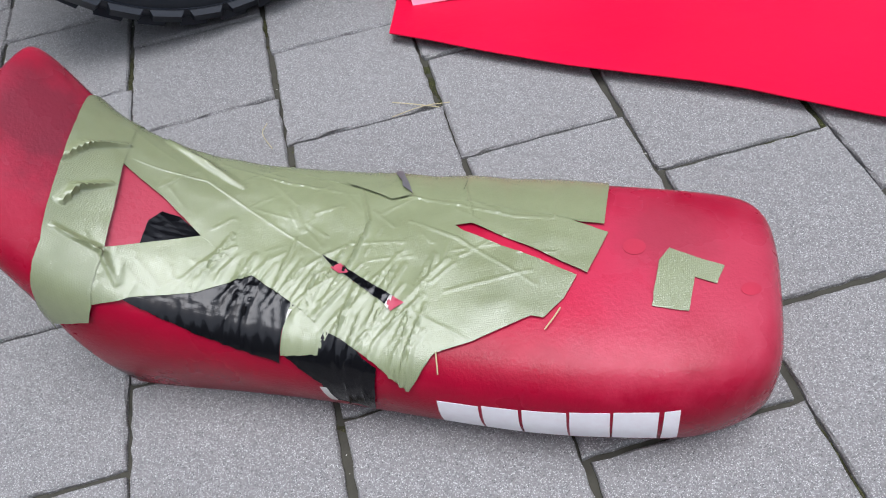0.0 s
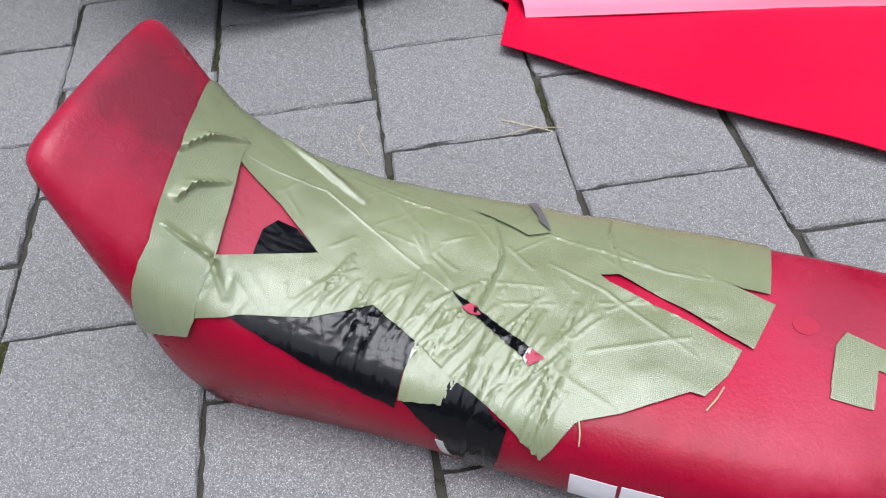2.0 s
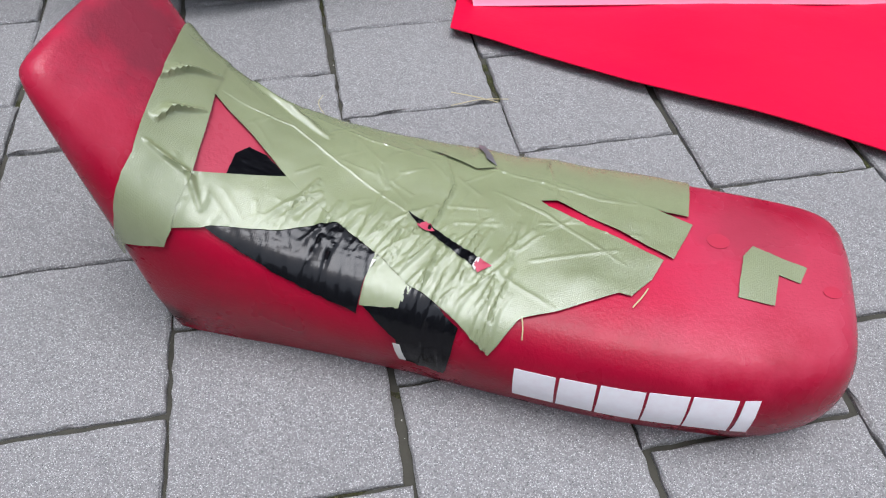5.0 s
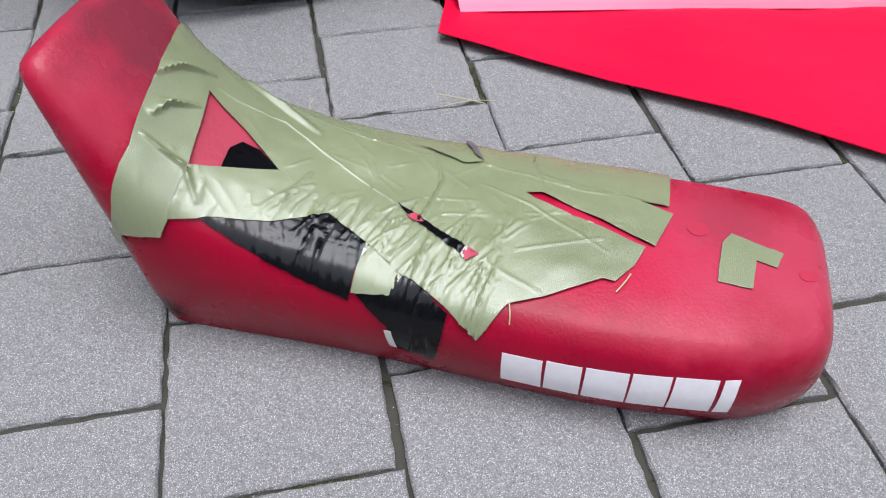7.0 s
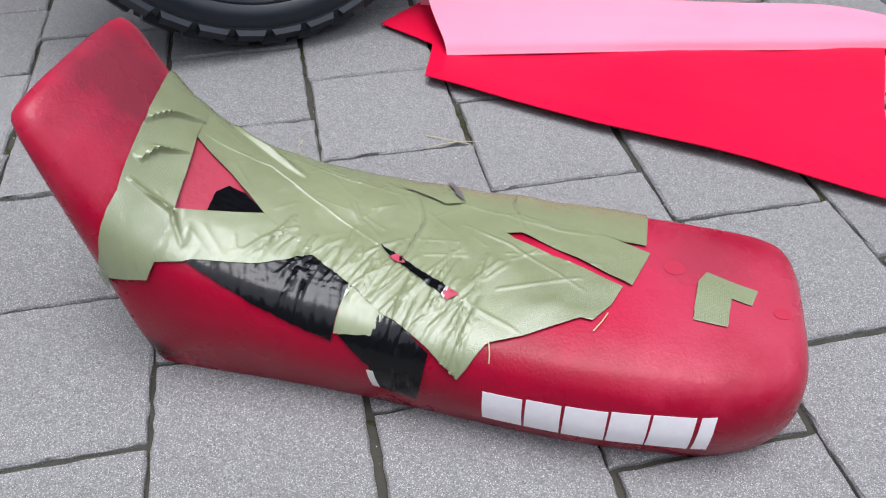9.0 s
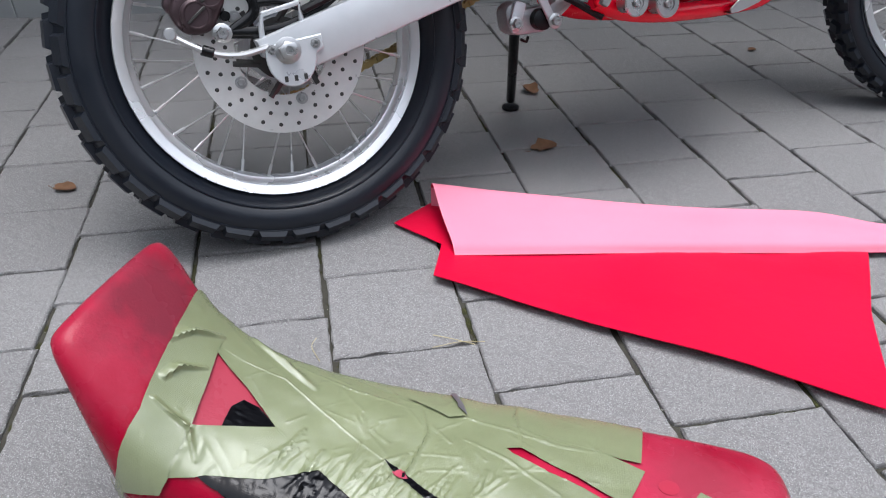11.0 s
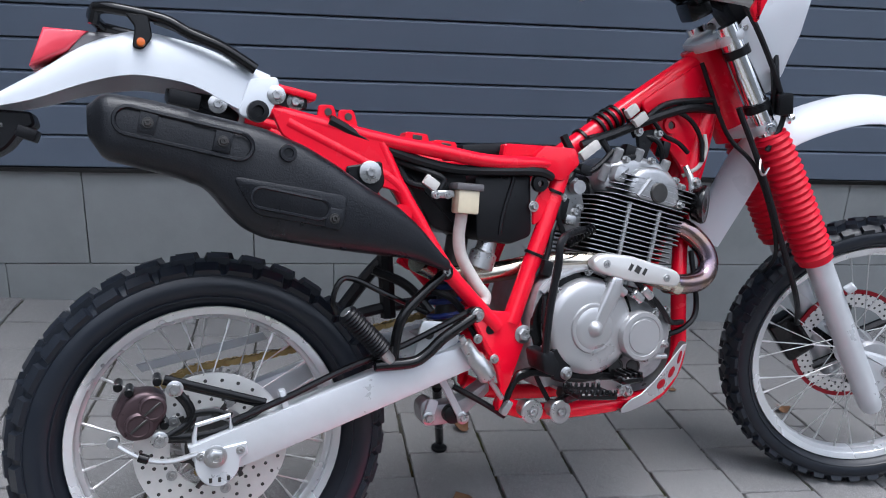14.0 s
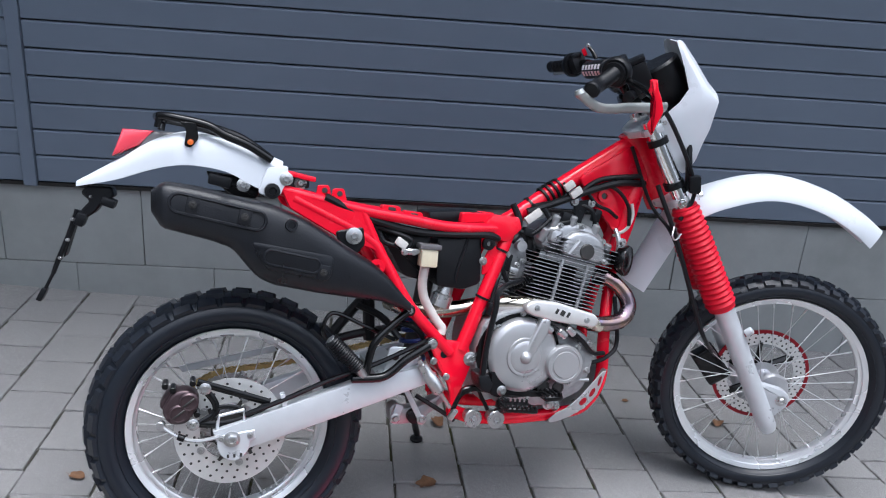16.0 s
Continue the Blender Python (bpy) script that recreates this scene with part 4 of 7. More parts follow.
def wheel(name, centre, rim_r, rim_w, tyre_r, tyre_w, knob_rows, steer, label):
    """A spoked wheel: a rim that carries the tyre, hub and spokes as parts of their own."""
    c = Vector(centre)
    y = Vector((0, 1, 0))
    h = rim_w / 2
    near = [(h, rim_r), (h + 0.0035, rim_r - 0.0015), (h + 0.003, rim_r - 0.003), (h - 0.0025, rim_r - 0.0145), (h - 0.0045, rim_r - 0.0145), (h - 0.0055, rim_r - 0.0085), (h - 0.0105, rim_r - 0.0085), (h - 0.0115, rim_r - 0.0155), (h * 0.5, rim_r - 0.0185), (h * 0.42, rim_r - 0.0235), (h * 0.15, rim_r - 0.0255)]
    rim_prof = [(-a, r) for a, r in near] + near[::-1] + [(h * 0.9, rim_r - 0.003), (-h * 0.9, rim_r - 0.003)]
    rim = bp(name, lathe(rim_prof, c, y, 72, close=True), RIM, label, steer=steer)
    # tyre carcass
    tw, n = tyre_w / 2, 30
    ring = (tyre_r - 0.012 - (rim_r - 0.006)) / 2
    mid = rim_r - 0.006 + ring
    prof = [(-h * 0.8, rim_r - 0.004)]
    for k in range(n + 1):
        th = radians(235 - 290 * k / n)
        prof.append((tw * 0.94 * math.cos(th), mid + ring * math.sin(th) * (1.0 if math.sin(th) > 0 else 0.92)))
    prof.append((h * 0.8, rim_r - 0.004))
    tb = lathe(prof, c, y, 72, close=True)
    # ridge lines on the wall
    for sgn in (-1, 1):
        for rr, yy in ((mid + ring * 0.42, tw * 0.865), (mid - ring * 0.45, tw * 0.85)):
            lathe([(sgn * (yy - 0.001), rr - 0.002), (sgn * (yy + 0.0012), rr - 0.0006), (sgn * (yy + 0.0012), rr + 0.0006), (sgn * (yy - 0.001), rr + 0.002)], c, y, 72, tb, close=True)
    # knobs
    for count, phase, yy, ww, ll, hh, tilt in knob_rows:
        for i in range(count):
            a = 2 * math.pi * (i + phase) / count
            rad = math.sqrt(max(1 - (yy / (tw * 1.0)) ** 2, 0.05))
            base = mid + ring * min(rad, 1) - 0.005
            lean = math.degrees(math.asin(max(-1, min(1, yy / (tw * 1.02))))) * 0.85
            m = Matrix.Translation(c) @ Matrix.Rotation(a, 4, "Y") @ Matrix.Translation((0, yy, base)) @ Matrix.Rotation(radians(-lean), 4, "X") @ Matrix.Translation((0, 0, hh / 2)) @ Matrix.Rotation(radians(tilt), 4, "Z")
            own = bmesh.new()
            bmesh.ops.create_cube(own, size=1)
            for v in own.verts:
                k = 0.86 if v.co.z > 0 else 1.06
                v.co = Vector((v.co.x * ll * k, v.co.y * ww * k, v.co.z * hh))
            if abs(yy) > 0.03 and ww > 0.02:
                top = [f for f in own.faces if f.normal.z > 0.9]
                bmesh.ops.inset_individual(own, faces=top, thickness=min(ww, ll) * 0.33)
                for v in {v for f in own.faces if f.normal.z > 0.9 and f.calc_area() < ww * ll * 0.3 for v in f.verts}:
                    v.co.z -= 0.002
            own.transform(m)
            merge(tb, own)
    bp("tyre", tb, RUBBER, "black knobbly off-road tyre", rim, steer, auto=30)
    # hub
    hub = lathe([(-0.055, 0), (-0.055, 0.02), (-0.05, 0.045), (-0.038, 0.05), (-0.034, 0.03), (0.034, 0.03), (0.038, 0.05), (0.05, 0.045), (0.055, 0.02), (0.055, 0)], c, y, 28)
    bp("hub", hub, ALU, "cast wheel hub", rim, steer)
    # spokes: one mesh, turned about the axle
    spokes = 32
    for i in range(spokes):
        side = -1 if i % 2 else 1
        cross = 1 if (i // 2) % 2 else -1
        a0 = 2 * math.pi * i / spokes
        a1 = a0 + cross * radians(34)
        own = bmesh.new()
        hubp = Vector((0.046 * math.sin(a1), side * 0.042, 0.046 * math.cos(a1)))
        rimp = Vector(((rim_r - 0.0245) * math.sin(a0), side * 0.006, (rim_r - 0.0245) * math.cos(a0)))
        tube([hubp, rimp], 0.0013, 6, 1, own)
        tube([rimp + (hubp - rimp).normalized() * 0.02, rimp], 0.0026, 6, 1, own)
        own.transform(Matrix.Translation(c))
        bp("spoke", own, SPOKE, "", rim, steer)
    return rim


def disc(name, centre, y, r0, r1, steer, material, rim_parent, holes, rows):
    """A brake disc with rows of drilled holes."""
    c = Vector(centre) + Vector((0, y, 0))
    d = bp(name, lathe([(-0.002, r0), (-0.002, r1), (0.002, r1), (0.002, r0)], c, (0, 1, 0), 64, close=True), DISC, "drilled steel brake disc", rim_parent, steer)
    hb = bmesh.new()
    for row in range(rows):
        rr = r0 + (r1 - r0) * (0.22 + 0.56 * row / max(rows - 1, 1))
        for i in range(holes):
            a = 2 * math.pi * (i + row / rows) / holes
            p = c + Vector((rr * math.sin(a), 0, rr * math.cos(a)))
            for s in (-1, 1):
                lathe([(0.0021, 0), (0.0021, 0.0032), (0.0024, 0.0026), (0.0024, 0)], p, (0, s, 0), 8, hb)
    bp("hole_pattern", hb, DARKMETAL, "", rim_parent, steer)["kind"] = "stuff"
    carrier_ = bp("disc_carrier", lathe([(-0.003, 0.028), (-0.003, 0.045), (0.003, 0.045), (0.003, 0.028)], c, (0, 1, 0), 28, close=True), material, "", rim_parent, steer)
    for i in range(6):
        a = 2 * math.pi * i / 6
        p0 = c + Vector((0.038 * math.sin(a), 0, 0.038 * math.cos(a)))
        p1 = c + Vector(((r0 + 0.006) * math.sin(a + 0.35), 0, (r0 + 0.006) * math.cos(a + 0.35)))
        bp("carrier_arm", tube([p0, p1], 0.11 * r0, 6, 1, flat=0.5), material, "", rim_parent, steer)
    return d


rear = wheel("rear_wheel", (0, 0, AX), 0.232, 0.072, 0.324, 0.128,
             [(34, 0.5, 0.019, 0.03, 0.042, 0.014, 0), (34, 0.35, -0.019, 0.03, 0.042, 0.014, 0), (34, 0.0, 0.045, 0.024, 0.044, 0.0115, 0), (34, 0.0, -0.045, 0.024, 0.044, 0.0115, 0)], False, "wire-spoked rear wheel with a polished rim")
disc("rear_brake_disc", (0, 0, AX), -0.078, 0.068, 0.125, False, DARKMETAL, rear, 26, 3)
for k in range(5):
    a_ = 2 * math.pi * (k + 0.3) / 5
    bp("disc_bolt", bolt((0.078 * math.sin(a_), -0.080, AX + 0.078 * math.cos(a_)), RIGHT, 0.006, 0.004, washer=1.5), STEEL, "", rear)
FAX = (0.106, 0, -0.782)
front = wheel("front_wheel", FAX, 0.281, 0.05, 0.353, 0.098,
              [(44, 0.0, 0.013, 0.024, 0.026, 0.0125, 24), (44, 0.5, -0.013, 0.024, 0.026, 0.0125, -24), (44, 0.5, 0.035, 0.017, 0.028, 0.012, 0), (44, 0.0, -0.035, 0.017, 0.028, 0.012, 0)], True, "wire-spoked front wheel with a polished rim")
disc("front_brake_disc", FAX, 0.062, 0.1, 0.143, True, GLOSSBLACK, front, 40, 3)
bp("disc_band", lathe([(-0.0028, 0.135), (-0.0028, 0.1455), (0.0028, 0.1455), (0.0028, 0.135)], Vector(FAX) + Vector((0, 0.062, 0)), (0, 1, 0), 64, close=True), DISCRED, "dark red outer band", front, True)
bp("front_caliper", block((0.075, 0.045, 0.12), pose(-0.02, 0.075, -0.70, 0, -10, 0), 0.012, 3), GLOSSBLACK, "black brake caliper", steer=True)

# swinging arm and what sits on it
sb = bmesh.new()
prism([(-0.041, 0.336), (-0.034, 0.312), (0.04, 0.292), (0.25, 0.355), (0.45, 0.418), (0.475, 0.438), (0.455, 0.468), (0.27, 0.431)], -0.128, -0.09, 0.005, 2, sb)
prism([(-0.041, 0.336), (-0.034, 0.312), (0.04, 0.292), (0.25, 0.355), (0.45, 0.418), (0.475, 0.438), (0.455, 0.468), (0.27, 0.431)], 0.128, 0.09, 0.005, 2, sb)
prism([(0.335, 0.385), (0.41, 0.405), (0.40, 0.46), (0.335, 0.445)], -0.1, 0.1, 0.008, 2, sb)
swing = bp("swinging_arm", sb, SILVER, "silver-painted box-section swinging arm")
bp("lug", prism(rounded([(0.345, 0.43), (0.44, 0.47), (0.43, 0.505), (0.365, 0.515)], 0.012), -0.112, -0.104, 0.002), SILVER, "", swing)
bp("lug_hole", rod((0.378, -0.1125, 0.488), (0.378, -0.1135, 0.488), 0.009, 16), DARKMETAL, "", swing)
ab = bmesh.new()
prism([(-0.036 * math.cos(math.pi * k / 14) + 0.004, 0.311 - 0.043 * math.sin(math.pi * k / 14)) for k in range(15)] + [(0.052, 0.318), (0.05, 0.337), (-0.03, 0.327)], -0.134, -0.1285, 0.0015, 1, ab)
bp("axle_plate", ab, SILVER, "rounded silver axle plate", swing)
for px, pz in ((-0.022, 0.322), (0.04, 0.325)):
    bp("plate_screw", bolt((px, -0.134, pz), RIGHT, 0.0055, 0.003, washer=1.3), STEEL, "", swing)
bp("axle_nut", bolt((0, -0.133, AX), RIGHT, 0.014, 0.013, washer=1.35), STEEL, "", swing)
hb = bmesh.new()
for k, (x, z) in enumerate(((-0.002, 0.281), (0.012, 0.281), (0.026, 0.282))):
    block((0.005, 0.001, 0.008), pose(x - 0.006, -0.1344, z - 0.001), 0, 1, hb)
bp("logo_bar", hb, DARKMETAL, "small dark marking bars", swing)
bp("guard_loop", tube([(-0.031, -0.118, 0.33), (-0.0305, -0.12, 0.352), (-0.027, -0.12, 0.37), (0.026, -0.12, 0.381), (0.0275, -0.12, 0.359), (0.027, -0.118, 0.335)], 0.004, 8, 1), SILVER, "", swing)
bp("hose_clip", block((0.012, 0.02, 0.04), pose(0.115, -0.115, 0.395, 0, -12, 0), 0.004), SILVER, "", swing)
# chain and sprocket behind
def chain_run(line):
    """One run of the drive chain: waisted plates and riveted rollers, link after link."""
    b = bmesh.new()
    fine = spline(line, 40)
    pins, left = [fine[0]], 0.0
    for p, q in zip(fine, fine[1:]):
        left += (q - p).length
        if left >= 0.0158:
            pins.append(q)
            left = 0.0
    for k, (p, q) in enumerate(zip(pins, pins[1:])):
        d = q - p
        m = Matrix.Translation((p + q) / 2) @ d.to_track_quat("X", "Z").to_matrix().to_4x4()
        off = 0.0075 if k % 2 else 0.0098
        for side in (-1, 1):
            own = prism([(-0.0128, 0.0), (-0.0115, 0.0048), (-0.0055, 0.0062), (0.0, 0.0036), (0.0055, 0.0062), (0.0115, 0.0048), (0.0128, 0.0), (0.0115, -0.0048), (0.0055, -0.0062), (0.0, -0.0036), (-0.0055, -0.0062), (-0.0115, -0.0048)], side * off - 0.001, side * off + 0.001, 0.0003, 1)
            own.transform(m)
            merge(b, own)
        lathe([(-0.0125, 0), (-0.0125, 0.0028), (-0.006, 0.003), (-0.006, 0.005), (0.006, 0.005), (0.006, 0.003), (0.0125, 0.0028), (0.0125, 0)], p, (0, 1, 0), 10, b)
    bp("chain", b, BRASS, "brass-coloured drive chain")


chain_run([(-0.085, 0.07, 0.388), (-0.05, 0.07, 0.409), (-0.014, 0.07, 0.421), (0.029, 0.07, 0.426), (0.13, 0.07, 0.436), (0.295, 0.07, 0.466), (0.47, 0.068, 0.50)])
chain_run([(-0.02, 0.07, AX - 0.095), (0.12, 0.07, AX - 0.07), (0.3, 0.068, 0.32), (0.47, 0.065, 0.40)])
spb = lathe([(-0.003, 0.06), (-0.003, 0.095), (0.003, 0.095), (0.003, 0.06)], (0, 0.07, AX), (0, 1, 0), 48, close=True)
for i in range(44):
    a = 2 * math.pi * i / 44
    block((0.006, 0.005, 0.012), Matrix.Translation((0, 0.07, AX)) @ Matrix.Rotation(a, 4, "Y") @ Matrix.Translation((0, 0, 0.098)), 0.001, 1, spb)
bp("sprocket", spb, STEEL, "steel rear sprocket", rear)
bp("chain_guard", prism([(-0.12, 0.43), (0.11, 0.475), (0.12, 0.46), (-0.11, 0.415)], 0.095, 0.1, 0.001, 1), SILVER, "", swing)
# rear brake: caliper, its bracket, hose
cal = bmesh.new()
prism(rounded([(-0.150, 0.384), (-0.128, 0.424), (-0.100, 0.432), (-0.070, 0.418), (-0.072, 0.388), (-0.096, 0.352), (-0.124, 0.350), (-0.138, 0.358)], 0.012), -0.112, -0.062, 0.008, 3, cal)
prism(rounded([(-0.156, 0.392), (-0.132, 0.432), (-0.108, 0.424), (-0.140, 0.372)], 0.008), -0.098, -0.05, 0.006, 2, cal)
for x, z in ((-0.092, 0.403), (-0.113, 0.377)):
    lathe([(0, 0), (0, 0.0215), (0.006, 0.0215), (0.009, 0.018), (0.009, 0.0165), (0.0075, 0.0155), (0.0075, 0)], (x, -0.110, z), RIGHT, 28, cal)
caliper = bp("rear_caliper", cal, CALIPER, "brown twin-piston brake caliper")
for x, z in ((-0.092, 0.403), (-0.113, 0.377)):
    bp("piston_slot", block((0.032, 0.003, 0.0045), pose(x, -0.1185, z, 0, -38, 0), 0.001, 1), DARKMETAL, "", caliper)
bkt = bmesh.new()
for line, wide in (([(-0.074, 0.446), (0.0, 0.420), (0.085, 0.390)], 0.0085), ([(-0.062, 0.432), (-0.038, 0.400), (-0.036, 0.372), (-0.07, 0.350)], 0.008), ([(-0.076, 0.350), (-0.02, 0.346), (0.03, 0.356), (0.08, 0.386)], 0.0085), ([(-0.036, 0.385), (0.0, 0.385), (0.03, 0.375)], 0.006)):
    tube([(x, -0.106, z) for x, z in line], wide, 10, 4, bkt)
bmesh.ops.scale(bkt, vec=(1, 0.55, 1), verts=bkt.verts, space=Matrix.Translation((0, 0.106, 0)))
bracket = bp("caliper_bracket", bkt, GLOSSBLACK, "black caliper bracket")
for x, z, r in ((-0.058, 0.431, 0.009), (-0.083, 0.350, 0.009)):
    bp("bracket_bolt", bolt((x, -0.112, z), RIGHT, r, 0.008), STEEL, "", bracket)
for x, z in ((-0.126, 0.430), (-0.084, 0.444), (-0.075, 0.372), (-0.142, 0.440)):
    bp("caliper_pin", rod((x, -0.07, z), (x, -0.112, z), 0.007, 14), GLOSSBLACK, "", caliper)
bp("bleed_bolt", rod((-0.150, -0.10, 0.354), (-0.152, -0.124, 0.356), 0.009, 10), STEEL, "", caliper)
bp("brake_hose", tube([(-0.150, -0.115, 0.354), (-0.125, -0.126, 0.338), (-0.098, -0.132, 0.325), (-0.065, -0.133, 0.320), (-0.025, -0.129, 0.326)], 0.0048, 8), STEEL, "braided brake hose")
bp("hose_sleeve", rod((-0.115, -0.130, 0.332), (-0.100, -0.132, 0.326), 0.0075, 12), GLOSSBLACK, "black hose sleeve")
bp("brake_line", tube([(0.03, -0.12, 0.37), (0.115, -0.122, 0.40), (0.22, -0.118, 0.44), (0.33, -0.12, 0.475), (0.46, -0.12, 0.53)], 0.006, 8), PLASTIC, "black brake line")

# frame
fb = bmesh.new()
tube([(0.655, 0, 0.79), (0.72, 0, 0.826), (0.804, 0, 0.88), (0.94, 0, 0.965), (1.085, 0, 1.05)], (0.022, 0.025), 14, 4, fb)
tube([(1.06, 0, 1.068), (1.165, 0, 0.873)], 0.042, 20, 1, fb)
for s in (-1, 1):
    tube([(0.085, s * 0.098, 0.884), (0.29, s * 0.1, 0.838), (0.40, s * 0.1, 0.82), (0.50, s * 0.1, 0.803), (0.60, s * 0.095, 0.800), (0.69, s * 0.06, 0.798)], 0.0135, 10, 5, fb)
    tube([(0.13, s * 0.1, 0.862), (0.30, s * 0.1, 0.775), (0.345, s * 0.1, 0.72), (0.413, s * 0.104, 0.607), (0.52, s * 0.1, 0.49)], 0.0145, 10, 5, fb)
    tube([(0.29, s * 0.1, 0.832), (0.335, s * 0.1, 0.735), (0.40, s * 0.104, 0.628)], 0.0135, 10, 3, fb)
    tube([(0.677, s * 0.075, 0.80), (0.628, s * 0.085, 0.68), (0.55, s * 0.094, 0.495)], (0.0165, 0.018), 12, 4, fb)
    tube([(1.01, s * 0.02, 0.72), (0.985, s * 0.045, 0.60), (0.973, s * 0.06, 0.50), (0.968, s * 0.064, 0.39), (0.92, s * 0.066, 0.322), (0.85, s * 0.068, 0.306), (0.70, s * 0.075, 0.304), (0.59, s * 0.08, 0.316), (0.53, s * 0.085, 0.34)], 0.0165, 12, 5, fb)
    tube([(1.07, s * 0.02, 0.93), (1.035, s * 0.022, 0.82), (1.01, s * 0.02, 0.71)], (0.024, 0.02), 12, 4, fb)
    prism(rounded([(0.10, 0.885), (0.29, 0.838), (0.335, 0.735), (0.31, 0.75), (0.25, 0.765), (0.12, 0.84)], 0.008), s * 0.1, s * 0.112, 0.002, 1, fb)
    prism(rounded([(0.45, 0.535), (0.495, 0.525), (0.565, 0.515), (0.58, 0.466), (0.566, 0.43), (0.546, 0.38), (0.545, 0.325), (0.52, 0.33), (0.525, 0.375), (0.517, 0.41), (0.494, 0.45), (0.470, 0.50)], 0.012), s * 0.092, s * 0.106, 0.004, 2, fb)
    prism(rounded([(0.885, 0.935), (1.05, 1.03), (1.10, 0.955), (1.06, 0.80), (1.03, 0.72), (0.995, 0.80), (0.945, 0.855)], 0.02), s * 0.022, s * 0.032, 0.003, 2, fb)
    prism(rounded([(0.60, 0.815), (0.60, 0.785), (0.66, 0.765), (0.70, 0.80), (0.69, 0.83), (0.62, 0.835)], 0.008), s * 0.07, s * 0.098, 0.004, 2, fb)
    # mounting ears
    lathe([(0, 0.007), (0, 0.019), (0.006, 0.019), (0.006, 0.007)], (0.325, s * 0.112, 0.706), (0, s, 0), 20, fb, close=True)
    prism(rounded([(0.385, 0.60), (0.41, 0.63), (0.43, 0.605), (0.415, 0.58)], 0.008), s * 0.1, s * 0.114, 0.003, 1, fb)
    prism(rounded([(0.60, 0.715), (0.625, 0.765), (0.645, 0.74), (0.635, 0.70), (0.60, 0.68)], 0.008), s * 0.082, s * 0.09, 0.002, 1, fb)
tube([(0.29, -0.1, 0.838), (0.29, 0.1, 0.838)], 0.012, 10, 1, fb)
tube([(0.52, -0.1, 0.44), (0.52, 0.1, 0.44)], 0.02, 12, 1, fb)
frame_part = bp("frame", fb, RED, "glossy red tubular steel frame")
for x, z in ((0.2, 0.882), (0.235, 0.875)):
    own = prism(rounded([(x - 0.02, z - 0.018), (x - 0.016, z + 0.012), (x + 0.01, z + 0.012), (x + 0.018, z - 0.018)], 0.006), -0.1, -0.094, 0.0015, 1)
    bp("seat_bracket", own, RED, "", frame_part)
    bp("bracket_hole", rod((x, -0.1, z), (x, -0.102, z), 0.0065, 12), DARKMETAL, "", frame_part)
for x, z in ((0.36, 0.845), (0.415, 0.832)):
    bp("seat_bracket", prism(rounded([(x - 0.025, z - 0.012), (x - 0.022, z + 0.008), (x + 0.02, z + 0.004), (x + 0.024, z - 0.016)], 0.005), -0.102, -0.07, 0.0015, 1), RED, "", frame_part)
    bp("bracket_hole", block((0.018, 0.002, 0.008), pose(x, -0.1025, z - 0.002, 0, 8, 0), 0.0008, 1), DARKMETAL, "", frame_part)
bp("seat_bracket", prism(rounded([(0.54, 0.81), (0.545, 0.838), (0.63, 0.835), (0.635, 0.815)], 0.006), -0.08, 0.08, 0.003, 1), RED, "", frame_part)
bp("seat_bracket", block((0.07, 0.05, 0.012), pose(0.145, -0.085, 0.912, 0, 12, 0), 0.004), RED, "", frame_part)
bp("frame_hole", rod((0.962, -0.0325, 0.888), (0.962, -0.0345, 0.888), 0.008, 16), DARKMETAL, "", frame_part)
bp("frame_boss", lathe([(0, 0.009), (0, 0.02), (0.008, 0.018), (0.008, 0.009)], (0.962, -0.03, 0.888), RIGHT, 20, close=True), RED, "", frame_part)
bp("frame_hole", rod((0.503, -0.1065, 0.488), (0.503, -0.1075, 0.488), 0.0095, 16), PLASTIC, "", frame_part)
bp("frame_grommet", lathe([(0, 0.006), (0, 0.017), (0.008, 0.016), (0.009, 0.006)], (0.612, -0.09, 0.762), RIGHT, 20, close=True), PLASTIC, "black rubber grommet", frame_part)
for x, y, z, r in ((0.572, -0.107, 0.474, 0.012), (0.407, -0.12, 0.602, 0.008), (0.46, -0.146, 0.524, 0.008), (0.477, -0.107, 0.472, 0.006), (0.511, -0.107, 0.431, 0.006), (0.60, -0.092, 0.718, 0.007)):
    bp("frame_bolt", bolt((x, y, z), RIGHT, r, 0.008), STEEL, "", frame_part)
for i in range(3):
    x, z = 0.80 + 0.014 * i, 0.878 + 0.009 * i
    d = Vector((0.85, 0, 0.53))
    bp("rubber_ring", lathe([(-0.004, 0.026), (-0.003, 0.03), (0.003, 0.03), (0.004, 0.026)], (x, 0, z), d, 20, close=True), PLASTIC, "", frame_part)
for x, y, z in ((0.652, -0.080, 0.745), (0.604, -0.088, 0.626)):
    bp("cable_tie", lathe([(-0.003, 0.0172), (-0.003, 0.0198), (0.003, 0.0198), (0.003, 0.0172)], (x, y, z), (0.38, -0.06, 0.92), 20, close=True), PLASTIC, "", frame_part)
bp("cable_tie", tube([(0.842, -0.03, 0.92), (0.85, -0.034, 0.90), (0.87, -0.034, 0.86)], 0.004, 6), PLASTIC, "", frame_part)
bp("cable_tie", lathe([(-0.003, 0.025), (-0.003, 0.028), (0.003, 0.028), (0.003, 0.025)], (0.842, 0, 0.905), (0.85, 0, 0.53), 20, close=True), PLASTIC, "", frame_part)
bp("cable_tie", lathe([(-0.003, 0.024), (-0.003, 0.027), (0.003, 0.027), (0.003, 0.024)], (0.762, 0, 0.853), (0.85, 0, 0.53), 20, close=True), PLASTIC, "", frame_part)

